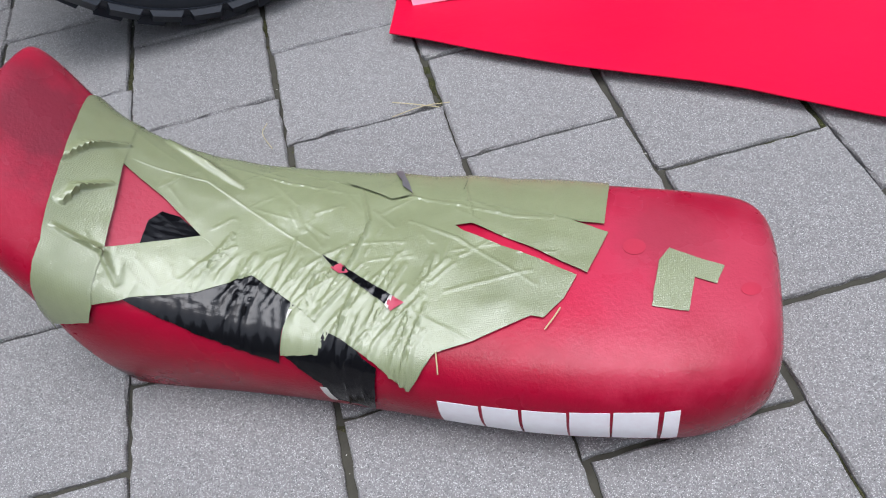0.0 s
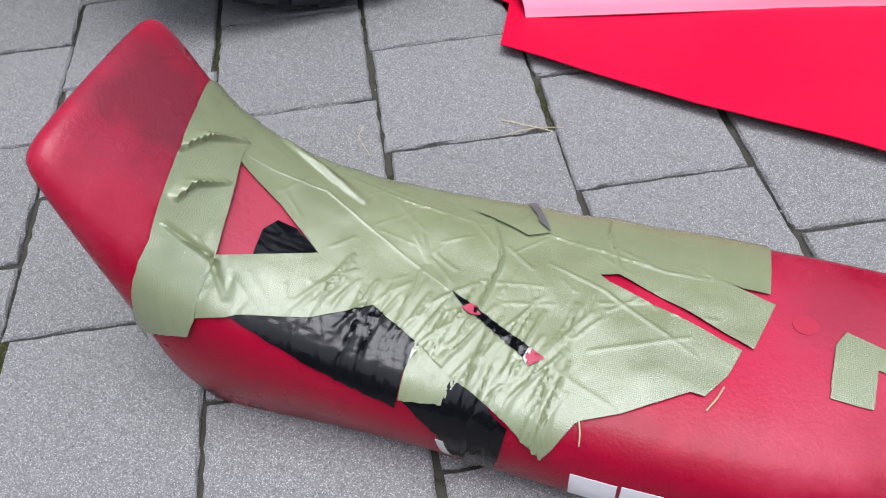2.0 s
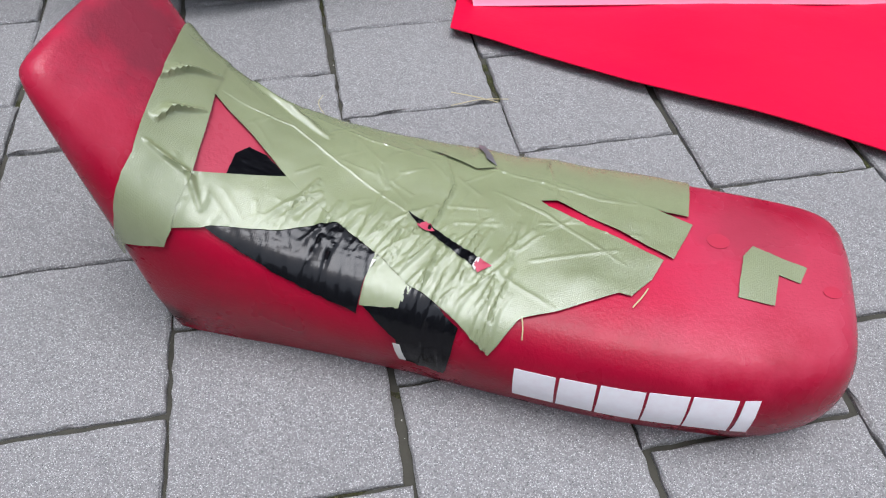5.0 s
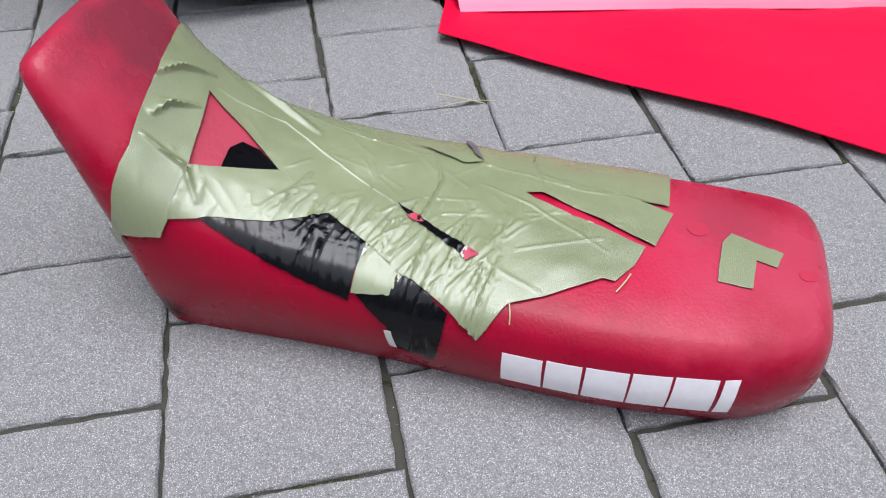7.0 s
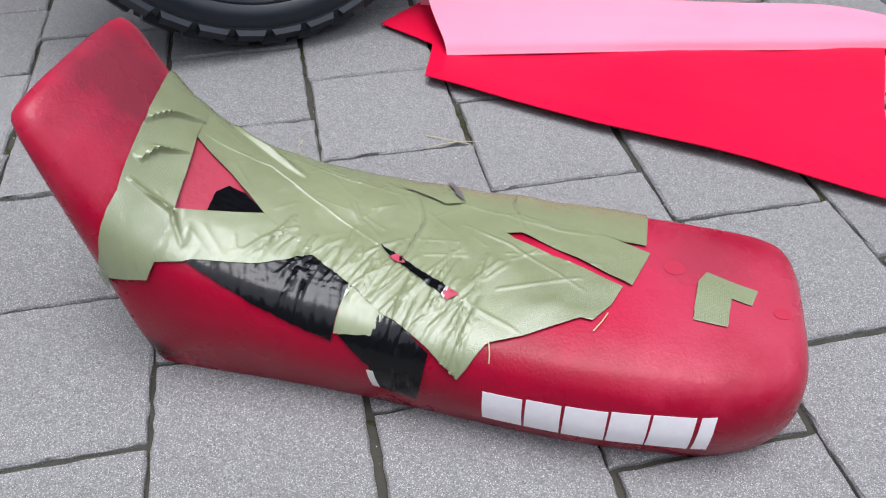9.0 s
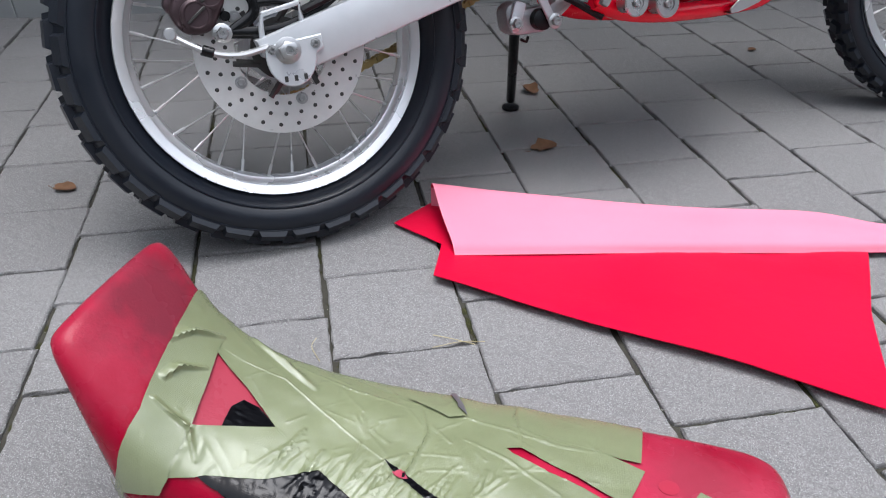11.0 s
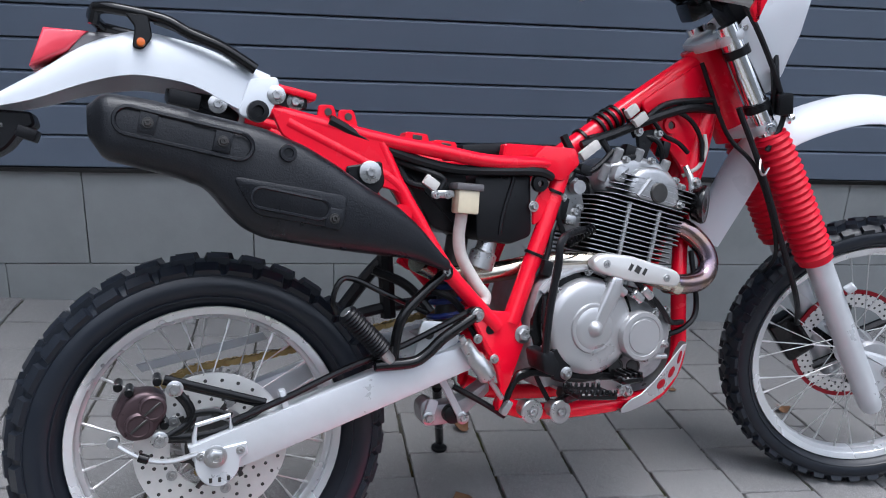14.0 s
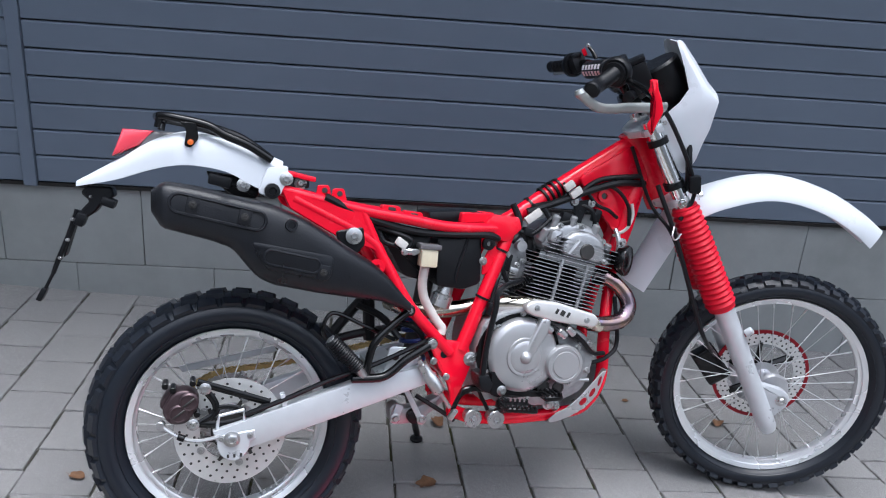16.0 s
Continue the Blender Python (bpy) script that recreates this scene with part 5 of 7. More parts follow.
# passenger foot-rest hanger and its rubber
hgb = bmesh.new()
tube([(0.407, -0.12, 0.602), (0.37, -0.125, 0.573), (0.33, -0.13, 0.538), (0.313, -0.13, 0.505), (0.303, -0.13, 0.446)], 0.0095, 10, 5, hgb)
tube([(0.46, -0.14, 0.524), (0.43, -0.14, 0.506), (0.395, -0.137, 0.484), (0.365, -0.135, 0.458), (0.335, -0.135, 0.445), (0.269, -0.135, 0.445)], 0.0105, 10, 5, hgb)
for x, y, z in ((0.407, -0.108, 0.602), (0.46, -0.128, 0.524)):
    lathe([(0, 0), (0, 0.0145), (0.014, 0.0145), (0.016, 0.012), (0.016, 0)], (x, y, z), RIGHT, 18, hgb)
hanger = bp("foot_rest_hanger", hgb, GLOSSBLACK, "black tubular passenger foot-rest hanger")
pg = bmesh.new()
a, b = Vector((0.282, -0.14, 0.472)), Vector((0.216, -0.15, 0.543))
prof, L = [(0, 0)], (b - a).length
for k in range(15):
    prof += [(L * k / 15, 0.0155), (L * (k + 0.5) / 15, 0.0185)]
prof += [(L, 0.0165), (L + 0.002, 0.012), (L + 0.002, 0)]
bp("foot_rest", lathe(prof, a, b - a, 18), PLASTIC, "ribbed black rubber", hanger)
bp("foot_rest_end", rod(b + (b - a).normalized() * 0.0021, b + (b - a).normalized() * 0.004, 0.011, 14), STEEL, "", hanger)
bp("foot_rest_joint", rod((0.297, -0.135, 0.45), (0.281, -0.14, 0.474), 0.011, 12), STEEL, "", hanger)
bp("wire_loop", tube([(0.21, -0.11, 0.535), (0.202, -0.11, 0.56), (0.215, -0.11, 0.592), (0.24, -0.11, 0.595), (0.30, -0.105, 0.565), (0.38, -0.09, 0.525)], 0.005, 8), GLOSSBLACK, "", hanger)
stb = bmesh.new()
tube([(0.23, 0.02, 0.50), (0.30, 0.03, 0.58), (0.34, 0.03, 0.62)], 0.013, 8, 3, stb)
tube([(0.24, 0.03, 0.50), (0.34, 0.03, 0.52), (0.45, 0.03, 0.53)], 0.011, 8, 3, stb)
tube([(0.335, 0.02, 0.64), (0.345, 0.03, 0.50)], 0.016, 8, 1, stb)
bp("inner_mudguard_stay", stb, PLASTIC, "black inner mudguard stays")
# shock absorber
shb = bmesh.new()
sp = []
for k in range(90):
    a_ = k / 90
    ang = a_ * 2 * math.pi * 7
    sp.append(Vector((0.44 + 0.03 * a_ + 0.034 * math.cos(ang), 0.034 * math.sin(ang), 0.40 + 0.2 * a_)))
tube(sp, 0.006, 6, 1, shb)
bp("shock_spring", shb, BLUE, "blue shock-absorber spring")
bp("shock_body", rod((0.43, 0, 0.36), (0.48, 0, 0.66), 0.022, 16), DARKMETAL)

# rear linkage and stand
lk = bmesh.new()
prism(rounded([(0.384, 0.338), (0.388, 0.302), (0.405, 0.292), (0.46, 0.294), (0.482, 0.308), (0.535, 0.35), (0.53, 0.372), (0.47, 0.338), (0.42, 0.334), (0.405, 0.352)], 0.01), -0.042, 0.0, 0.006, 2, lk)
linkage = bp("suspension_linkage", lk, CASE, "grey cast suspension linkage")
bp("rocker_bush", lathe([(0, 0), (0, 0.018), (0.02, 0.018), (0.022, 0.015), (0.022, 0)], (0.447, -0.038, 0.316), RIGHT, 20), PLASTIC, "black rubber bush", linkage)
for (xa, za), (xb, zb), wide, ya in (((0.419, 0.394), (0.464, 0.306), 0.0068, -0.068), ((0.411, 0.347), (0.397, 0.306), 0.0105, -0.05)):
    d_ = Vector((xb - xa, 0, zb - za)).normalized() * wide
    n_ = Vector((d_.z, 0, -d_.x))
    own = prism(rounded([(xa + n_.x, za + n_.z), (xa - n_.x, za - n_.z), (xb - n_.x, zb - n_.z), (xb + d_.x, zb + d_.z), (xb + n_.x, zb + n_.z)], wide * 0.5), ya, ya + 0.007, 0.0015, 2)
    bp("linkage_strap", own, SILVER, "flat silver strap", linkage)
for x, y, z in ((0.399, -0.051, 0.313), (0.463, -0.069, 0.312)):
    bp("linkage_bolt", bolt((x, y, z), RIGHT, 0.0085, 0.008), STEEL, "", linkage)
foot = BIKE.inverted() @ Vector((0.237, 1.622, 0.004))
st = tube([(0.47, 0.09, 0.33), tuple(foot + Vector((0, -0.004, 0.02)))], 0.0105, 12, 1)
tube([(0.482, 0.10, 0.272), (0.494, 0.10, 0.266), (0.498, 0.10, 0.276)], 0.003, 6, 2, st)
prop = bp("side_stand", st, PLASTIC, "black steel side stand")
sole = lathe([(0, 0), (0, 0.02), (0.006, 0.02), (0.009, 0.016), (0.010, 0)], (0.237, 1.622, 0.002), (0, 0, 1), 20)
sole.transform(BIKE.inverted())
bp("stand_foot", sole, PLASTIC, "", prop)

# rear brake master cylinder, pedal, foot-rest bolts
mcb = bmesh.new()
d = Vector((0.087, 0, -0.128)).normalized()
lathe([(0, 0), (0, 0.007), (0.012, 0.007), (0.014, 0.012), (0.045, 0.013), (0.05, 0.017), (0.095, 0.017), (0.10, 0.012), (0.105, 0.005), (0.148, 0.005), (0.15, 0)], (0.43, -0.138, 0.485), d, 18, mcb)
bp("brake_cylinder", mcb, STEEL, "grey rear brake master cylinder")
bp("rod_clevis", block((0.014, 0.014, 0.03), pose(0.521, -0.138, 0.345, 0, 35, 0), 0.004), STEEL)
pdb = bmesh.new()
prism(rounded([(0.515, 0.335), (0.545, 0.39), (0.575, 0.40), (0.70, 0.378), (0.76, 0.375), (0.76, 0.39), (0.66, 0.40), (0.575, 0.415), (0.545, 0.41), (0.522, 0.365)], 0.008), -0.14, -0.125, 0.003, 1, pdb)
block((0.05, 0.05, 0.015), pose(0.775, -0.155, 0.382), 0.004, 1, pdb)
for k in range(4):
    block((0.006, 0.05, 0.008), pose(0.757 + 0.012 * k, -0.155, 0.392), 0.001, 1, pdb)
bp("brake_pedal", pdb, GLOSSBLACK, "black brake pedal")
frb = bmesh.new()
block((0.085, 0.06, 0.012), pose(0.67, -0.19, 0.37, 0, 6, 0), 0.003, 1, frb)
for k in range(7):
    for s in (-0.028, 0.028):
        block((0.006, 0.006, 0.012), pose(0.632 + 0.0125 * k, -0.19 + s, 0.381 - 0.0012 * k, 0, 6, 0), 0.0015, 1, frb)
tube([(0.645, -0.11, 0.33), (0.65, -0.14, 0.35), (0.665, -0.17, 0.368)], 0.011, 8, 3, frb)
bp("foot_peg", frb, GLOSSBLACK, "black toothed rider foot peg")
for x, z in ((0.574, 0.332), (0.635, 0.325)):
    bb = bmesh.new()
    lathe([(0, 0), (0, 0.017), (0.03, 0.017), (0.03, 0.021), (0.034, 0.023), (0.037, 0.021), (0.037, 0.012), (0.035, 0.0115), (0.035, 0)], (x, -0.108, z), RIGHT, 24, bb)
    bolt((x, -0.143, z), RIGHT, 0.008, 0.005, bb, 0)
    bp("foot_peg_bolt", bb, STEEL, "large washer and bolt", frame_part)
bp("cradle_bolt", bolt((0.80, -0.095, 0.342), RIGHT, 0.011, 0.012), STEEL, "", frame_part)

# ---- engine ----
cb = bmesh.new()
prism(rounded([(0.60, 0.54), (0.66, 0.575), (0.74, 0.58), (0.90, 0.53), (0.93, 0.46), (0.90, 0.37), (0.80, 0.335), (0.66, 0.345), (0.60, 0.40)], 0.03), -0.10, 0.11, 0.012, 2, cb)
prism(rounded([(0.605, 0.50), (0.64, 0.565), (0.72, 0.585), (0.78, 0.56), (0.87, 0.52), (0.90, 0.46), (0.885, 0.40), (0.80, 0.365), (0.68, 0.375), (0.615, 0.42)], 0.03), -0.114, -0.09, 0.008, 2, cb)
crank = bp("crankcase", cb, CASE, "cast grey engine case")
bp("clutch_cover", lathe([(0, 0), (0, 0.098), (0.02, 0.097), (0.032, 0.09), (0.036, 0.08), (0.037, 0.046), (0.041, 0.042), (0.044, 0.03), (0.045, 0.016), (0.05, 0.014), (0.056, 0.006), (0.057, 0)], (0.702, -0.111, 0.484), RIGHT, 48), COVER, "round silver clutch cover", crank)
bp("clutch_boss", prism(rounded([(0.682, 0.47), (0.702, 0.462), (0.716, 0.474), (0.762, 0.548), (0.768, 0.58), (0.742, 0.586), (0.73, 0.562)], 0.01), -0.158, -0.126, 0.008, 3), COVER, "", crank)
bp("clutch_ring", lathe([(0, 0.040), (0, 0.05), (0.005, 0.048), (0.006, 0.044), (0.005, 0.040)], (0.702, -0.147, 0.484), RIGHT, 36, close=True), COVER, "", crank)
bp("rear_case", prism(rounded([(0.585, 0.52), (0.60, 0.57), (0.65, 0.60), (0.72, 0.605), (0.72, 0.56), (0.64, 0.52), (0.615, 0.43), (0.65, 0.37), (0.60, 0.365), (0.58, 0.42)], 0.015), -0.118, 0.08, 0.008, 2), CASE, "grey cast rear of the engine case", crank)
bp("case_rib", tube([(0.605, -0.12, 0.555), (0.64, -0.124, 0.585), (0.70, -0.126, 0.598), (0.76, -0.126, 0.575)], 0.007, 8, 4), CASE, "", crank)
bp("oil_pipe", tube([(0.76, -0.135, 0.565), (0.80, -0.145, 0.545), (0.835, -0.14, 0.53), (0.86, -0.125, 0.515)], 0.006, 8, 4), PLASTIC, "black oil line", crank)
bp("case_wire", tube([(0.605, -0.13, 0.55), (0.60, -0.135, 0.50), (0.61, -0.135, 0.45), (0.625, -0.13, 0.40), (0.67, -0.13, 0.365)], 0.004, 8, 4), PLASTIC, "black wire", crank)
# black ring added in place of the dark gap round the clutch cover
bp("cover_ring", lathe([(0, 0.096), (0, 0.115), (0.008, 0.113), (0.010, 0.096)], (0.698, -0.112, 0.484), RIGHT, 48, close=True), GLOSSBLACK, "", crank)
bp("oil_cover", lathe([(0, 0), (0, 0.05), (0.018, 0.05), (0.022, 0.047), (0.0225, 0.04), (0.021, 0.039), (0.021, 0.034), (0.0235, 0.033), (0.024, 0)], (0.810, -0.138, 0.462), RIGHT, 40), COVER, "round silver oil filter cover", crank)
for x, z in ((0.79, 0.478), (0.858, 0.50), (0.835, 0.408), (0.70, 0.592), (0.62, 0.56), (0.605, 0.45), (0.645, 0.385), (0.72, 0.375), (0.775, 0.39)):
    bp("case_bolt", bolt((x, -0.13, z), RIGHT, 0.006, 0.008, washer=1.4), STEEL, "", crank)
bp("case_window", lathe([(0, 0), (0, 0.017), (0.004, 0.017), (0.005, 0.012), (0.003, 0.011), (0.003, 0)], (0.765, -0.13, 0.40), RIGHT, 20), DARKMETAL, "", crank)
bp("case_window", lathe([(0, 0), (0, 0.016), (0.004, 0.016), (0.005, 0.012), (0.003, 0.011), (0.003, 0)], (0.808, -0.128, 0.395), RIGHT, 20), DARKMETAL, "", crank)
def machined(ob):
    """Leaves the rim of a black fin in bright bare metal."""
    ob.data.materials.append(ALU)
    for f in ob.data.polygons:
        f.material_index = 1 if abs(f.normal.z) < 0.5 else 0


# cylinder: stack of fins, leaning slightly ahead
TILT_C = pose(0.816, 0, 0.577, 0, 13.5, 0)
barrel = bp("cylinder", lathe([(0, 0), (0, 0.06), (0.13, 0.06), (0.13, 0)], TILT_C @ Vector((0, 0, 0)), TILT_C.to_3x3() @ Vector((0, 0, 1)), 32), FIN, "finned air-cooled cylinder")
fin_src = None
for i in range(15):
    w = 0.218 if i < 8 else 0.228
    m = TILT_C @ pose(-0.004 if i < 8 else 0.004, 0, 0.004 + i * 0.0098)
    if fin_src is None or i == 8:
        own = prism(rounded([(-w / 2, -0.098), (w / 2, -0.098), (w / 2, 0.098), (-w / 2, 0.098)], 0.03), 0, 0.0024, 0.0003, 1)
        own.transform(pose(0, 0, 0, 90, 0, 0))
        fin_src = bp("fin", own, FIN, "", barrel)
        machined(fin_src)
        fin_src.matrix_basis = m
    else:
        again(fin_src, "fin", m, barrel)
hd = bmesh.new()
HEAD_SIDE = [(-0.088, 0.150), (-0.094, 0.182), (-0.082, 0.214), (-0.05, 0.238), (0.0, 0.248), (0.05, 0.244), (0.086, 0.222), (0.104, 0.188), (0.104, 0.150)]
prism(rounded(HEAD_SIDE, 0.02), -0.078, 0.078, 0.022, 4, hd)
prism(rounded([(-0.042, 0.152), (-0.046, 0.19), (-0.02, 0.222), (0.03, 0.232), (0.07, 0.216), (0.088, 0.184), (0.086, 0.152)], 0.02), -0.1, -0.06, 0.014, 3, hd)
prism(rounded([(-0.082, 0.178), (-0.078, 0.212), (-0.046, 0.214), (-0.05, 0.176)], 0.01), -0.094, -0.06, 0.008, 2, hd)
for bx, bz, by in ((-0.066, 0.236, -0.066), (-0.02, 0.246, -0.07), (0.05, 0.240, -0.07), (0.098, 0.20, -0.074), (-0.09, 0.196, -0.07)):
    lathe([(-0.02, 0), (-0.02, 0.011), (0.012, 0.0095), (0.014, 0.007), (0.014, 0)], (bx, by, bz), (0, -0.35, 1), 14, hd)
prism(rounded([(0.085, 0.156), (0.122, 0.158), (0.122, 0.186), (0.1, 0.196)], 0.008), -0.075, -0.03, 0.008, 2, hd)
hd.transform(TILT_C)
head = bp("cylinder_head", hd, CASE, "cast grey cylinder head")
own = prism(rounded([(-0.085, -0.1), (0.125, -0.1), (0.125, 0.1), (-0.085, 0.1)], 0.03), 0, 0.0026, 0.0006, 1)
own.transform(pose(0, 0, 0, 90, 0, 0))
hf = bp("head_fin", own, FIN, "", head)
machined(hf)
hf.matrix_basis = TILT_C @ pose(0, 0, 0.152)
for i in range(1, 5):
    again(hf, "head_fin", TILT_C @ pose(0.002 * i, 0, 0.152 + i * 0.011), head)
bp("head_cap", lathe([(0, 0), (0, 0.021), (0.008, 0.021), (0.011, 0.018), (0.011, 0)], TILT_C @ Vector((0.028, -0.094, 0.178)), RIGHT, 28), DARKMETAL, "dark round tappet cap", head)
for p in ((-0.06, -0.088, 0.225), (0.0, -0.088, 0.238), (0.075, -0.08, 0.215), (-0.03, -0.083, 0.18), (0.085, -0.1, 0.165)):
    bp("head_bolt", bolt(TILT_C @ Vector(p), RIGHT, 0.006, 0.01, washer=1.4), STEEL, "", head)
bp("head_rib", tube([TILT_C @ Vector((-0.02, -0.098, 0.16)), TILT_C @ Vector((0.0, -0.1, 0.2))], 0.006, 8, 1), CASE, "", head)
for dx in (-0.03, 0.045):
    bp("cylinder_stud", tube([TILT_C @ Vector((dx, -0.0925, 0.01)), TILT_C @ Vector((dx, -0.0925, 0.145))], 0.005, 8, 1), CASE, "", barrel)
bp("spark_lead", tube([(0.70, -0.11, 0.672), (0.655, -0.15, 0.67), (0.62, -0.18, 0.665), (0.604, -0.188, 0.65), (0.599, -0.19, 0.613), (0.585, -0.19, 0.547), (0.578, -0.19, 0.497), (0.575, -0.188, 0.446)], 0.0075, 8), PLASTIC, "black cable")
bp("cable_clamp", prism(rounded([(0.563, 0.455), (0.588, 0.458), (0.602, 0.43), (0.592, 0.41), (0.57, 0.418)], 0.007), -0.196, -0.13, 0.004, 2), PLASTIC, "black clamp")
own = bmesh.new()
for k in range(9):
    lathe([(0.0, 0.008), (0.003, 0.0115), (0.006, 0.008)], Vector((0.675, -0.095, 0.645)) + Vector((0.0066, 0, 0.0034)) * k, (0.88, 0, 0.46), 12, own)
bp("spark_cap", own, PLASTIC, "ribbed black sleeve")
bp("engine_mount", prism(rounded([(0.865, 0.87), (0.925, 0.88), (0.90, 0.84), (0.885, 0.80), (0.865, 0.80), (0.87, 0.84)], 0.008), -0.05, -0.04, 0.002, 1), PLASTIC, "black engine steady plate")
for x, z in ((0.868, 0.872), (0.918, 0.868), (0.876, 0.805)):
    bp("mount_bolt", bolt((x, -0.05, z), RIGHT, 0.0075, 0.008), STEEL)
bp("lower_bracket", prism(rounded([(0.615, 0.45), (0.64, 0.455), (0.66, 0.42), (0.645, 0.38), (0.615, 0.39)], 0.008), -0.145, -0.132, 0.003, 1), PLASTIC, "black bracket")
bp("mount_bolt", bolt((0.645, -0.145, 0.40), RIGHT, 0.0085, 0.008), STEEL)
# exhaust
bp("exhaust_bend", tube([(0.935, -0.055, 0.677), (0.975, -0.068, 0.667), (1.013, -0.08, 0.632), (1.026, -0.088, 0.594), (1.004, -0.096, 0.562), (0.955, -0.104, 0.553), (0.90, -0.11, 0.558)], 0.0215, 18, 8), BRONZE, "heat-tinted header bend")
bp("exhaust_pipe", tube([(0.93, -0.108, 0.55), (0.86, -0.115, 0.575), (0.76, -0.105, 0.60), (0.70, -0.085, 0.608), (0.64, -0.055, 0.605), (0.56, -0.04, 0.59), (0.48, -0.04, 0.585), (0.42, -0.06, 0.595), (0.36, -0.1, 0.622)], 0.0205, 16, 8), HEADER, "polished header pipe")
hs = prism(rounded([(0.694, 0.618), (0.718, 0.629), (0.78, 0.622), (0.89, 0.589), (0.902, 0.572), (0.89, 0.555), (0.78, 0.572), (0.713, 0.591), (0.696, 0.602)], 0.012), -0.158, -0.132, 0.006, 3)
shield = bp("heat_plate", hs, SHIELD, "pale satin heat plate")
for x, z in ((0.724, 0.609), (0.864, 0.575)):
    bp("plate_screw", bolt((x, -0.158, z), RIGHT, 0.0045, 0.003, washer=1.7), STEEL, "", shield)
for k in range(3):
    bp("logo_bar", block((0.007 if k != 1 else 0.012, 0.001, 0.014), pose(0.779 + 0.016 * k, -0.1585, 0.600 - 0.005 * k, 0, 32, 0), 0, 1), DARKMETAL, "dark marking bar", shield)
def at_x(table, x):
    """The height of a polyline of (x, z) pairs at x."""
    for (x0, z0), (x1, z1) in zip(table, table[1:]):
        if x <= x1:
            return z0 + (z1 - z0) * max(0, (x - x0) / (x1 - x0))
    return table[-1][1]


COVER_TOP = [(-0.168, 0.868), (-0.155, 0.886), (-0.141, 0.89), (-0.083, 0.883), (-0.021, 0.870), (0.08, 0.849), (0.148, 0.822), (0.202, 0.79), (0.247, 0.758), (0.304, 0.724), (0.345, 0.688), (0.399, 0.625)]
COVER_LOW = [(-0.168, 0.838), (-0.162, 0.815), (-0.15, 0.797), (-0.042, 0.769), (-0.003, 0.751), (0.027, 0.712), (0.052, 0.687), (0.083, 0.672), (0.179, 0.653), (0.333, 0.63), (0.399, 0.606)]


def cover_loft():
    """The silencer's heat cover: rounded sections that swell and taper along it."""
    b = bmesh.new()
    rings = []
    for i in range(65):
        x = -0.168 + 0.567 * i / 64
        hi = sum(at_x(COVER_TOP, x + d_) for d_ in (-0.008, 0, 0.008)) / 3
        lo = sum(at_x(COVER_LOW, x + d_) for d_ in (-0.008, 0, 0.008)) / 3
        end = min(1.0, 0.55 + (x + 0.168) / 0.05)
        half = 0.062 * end * (1 - 0.45 * max(0.0, (x - 0.24) / 0.16))
        step = 0.003 if x < -0.02 else 0.0
        ring = []
        for k in range(36):
            a_ = 2 * math.pi * k / 36
            c_, s_ = math.cos(a_), math.sin(a_)
            ring.append(b.verts.new((x, -0.13 - math.copysign(abs(c_) ** (0.42 if c_ > 0 else 0.8), c_) * (half * (0.92 if c_ > 0 else 1.0) + step), (hi + lo) / 2 + math.copysign(abs(s_) ** 0.62, s_) * ((hi - lo) / 2 + step * 0.6))))
        rings.append(ring)
    for r0, r1 in zip(rings, rings[1:]):
        for k in range(36):
            b.faces.new((r0[k], r0[(k + 1) % 36], r1[(k + 1) % 36], r1[k]))
    b.faces.new(rings[0][::-1])
    b.faces.new(rings[-1])
    return b


muffler = bp("silencer_cover", cover_loft(), MUFFLER, "black silencer heat cover", auto=50)


def racetrack(x0, z0, x1, z1, r, y):
    d_ = Vector((x1 - x0, 0, z1 - z0)).normalized()
    n_ = Vector((-d_.z, 0, d_.x))
    a_, b_ = Vector((x0, y, z0)), Vector((x1, y, z1))
    pts = []
    for k in range(9):
        t = math.pi * k / 8
        pts.append(b_ + n_ * r * math.cos(t) + d_ * r * math.sin(t))
    for k in range(9):
        t = math.pi * k / 8
        pts.append(a_ - n_ * r * math.cos(t) - d_ * r * math.sin(t))
    return pts + [pts[0]]


bp("cover_bead", tube(racetrack(-0.112, 0.85, 0.043, 0.816, 0.02, -0.1895), 0.0036, 6, 1, caps=False), MUFFLER, "", muffler)
bp("cover_panel", prism(rounded([(0.03, 0.772), (0.213, 0.74), (0.203, 0.685), (0.064, 0.712)], 0.016, 5), -0.189, -0.183, 0.003, 2), MUFFLER, "", muffler)
bp("cover_bead", tube(racetrack(0.075, 0.738, 0.165, 0.719, 0.016, -0.1885), 0.003, 6, 1, caps=False), MUFFLER, "", muffler)
for x, z in ((-0.086, 0.847), (0.019, 0.823), (0.188, 0.704)):
    bp("cover_lug", block((0.026, 0.006, 0.034), pose(x, -0.188, z, 0, 12, 0), 0.003, 2), MUFFLER, "", muffler)
    bp("cover_bolt", bolt((x, -0.191, z), RIGHT, 0.0055, 0.005), DARKMETAL, "", muffler)
bp("cover_boss", lathe([(0, 0.0), (0, 0.014), (0.008, 0.0125), (0.008, 0.008), (0.004, 0.007), (0.004, 0)], (0.117, -0.184, 0.807), RIGHT, 20), MUFFLER, "", muffler)
big = bmesh.new()
lathe([(0, 0), (0, 0.019), (0.012, 0.019), (0.014, 0.016), (0.014, 0)], (0.266, -0.112, 0.78), RIGHT, 24, big)
mount = bp("mount_rubber", big, PLASTIC, "black mounting rubber")
bp("mount_tab", prism(rounded([(0.225, 0.79), (0.29, 0.80), (0.295, 0.76), (0.275, 0.735), (0.235, 0.75)], 0.008), -0.118, -0.106, 0.003, 1), PLASTIC)
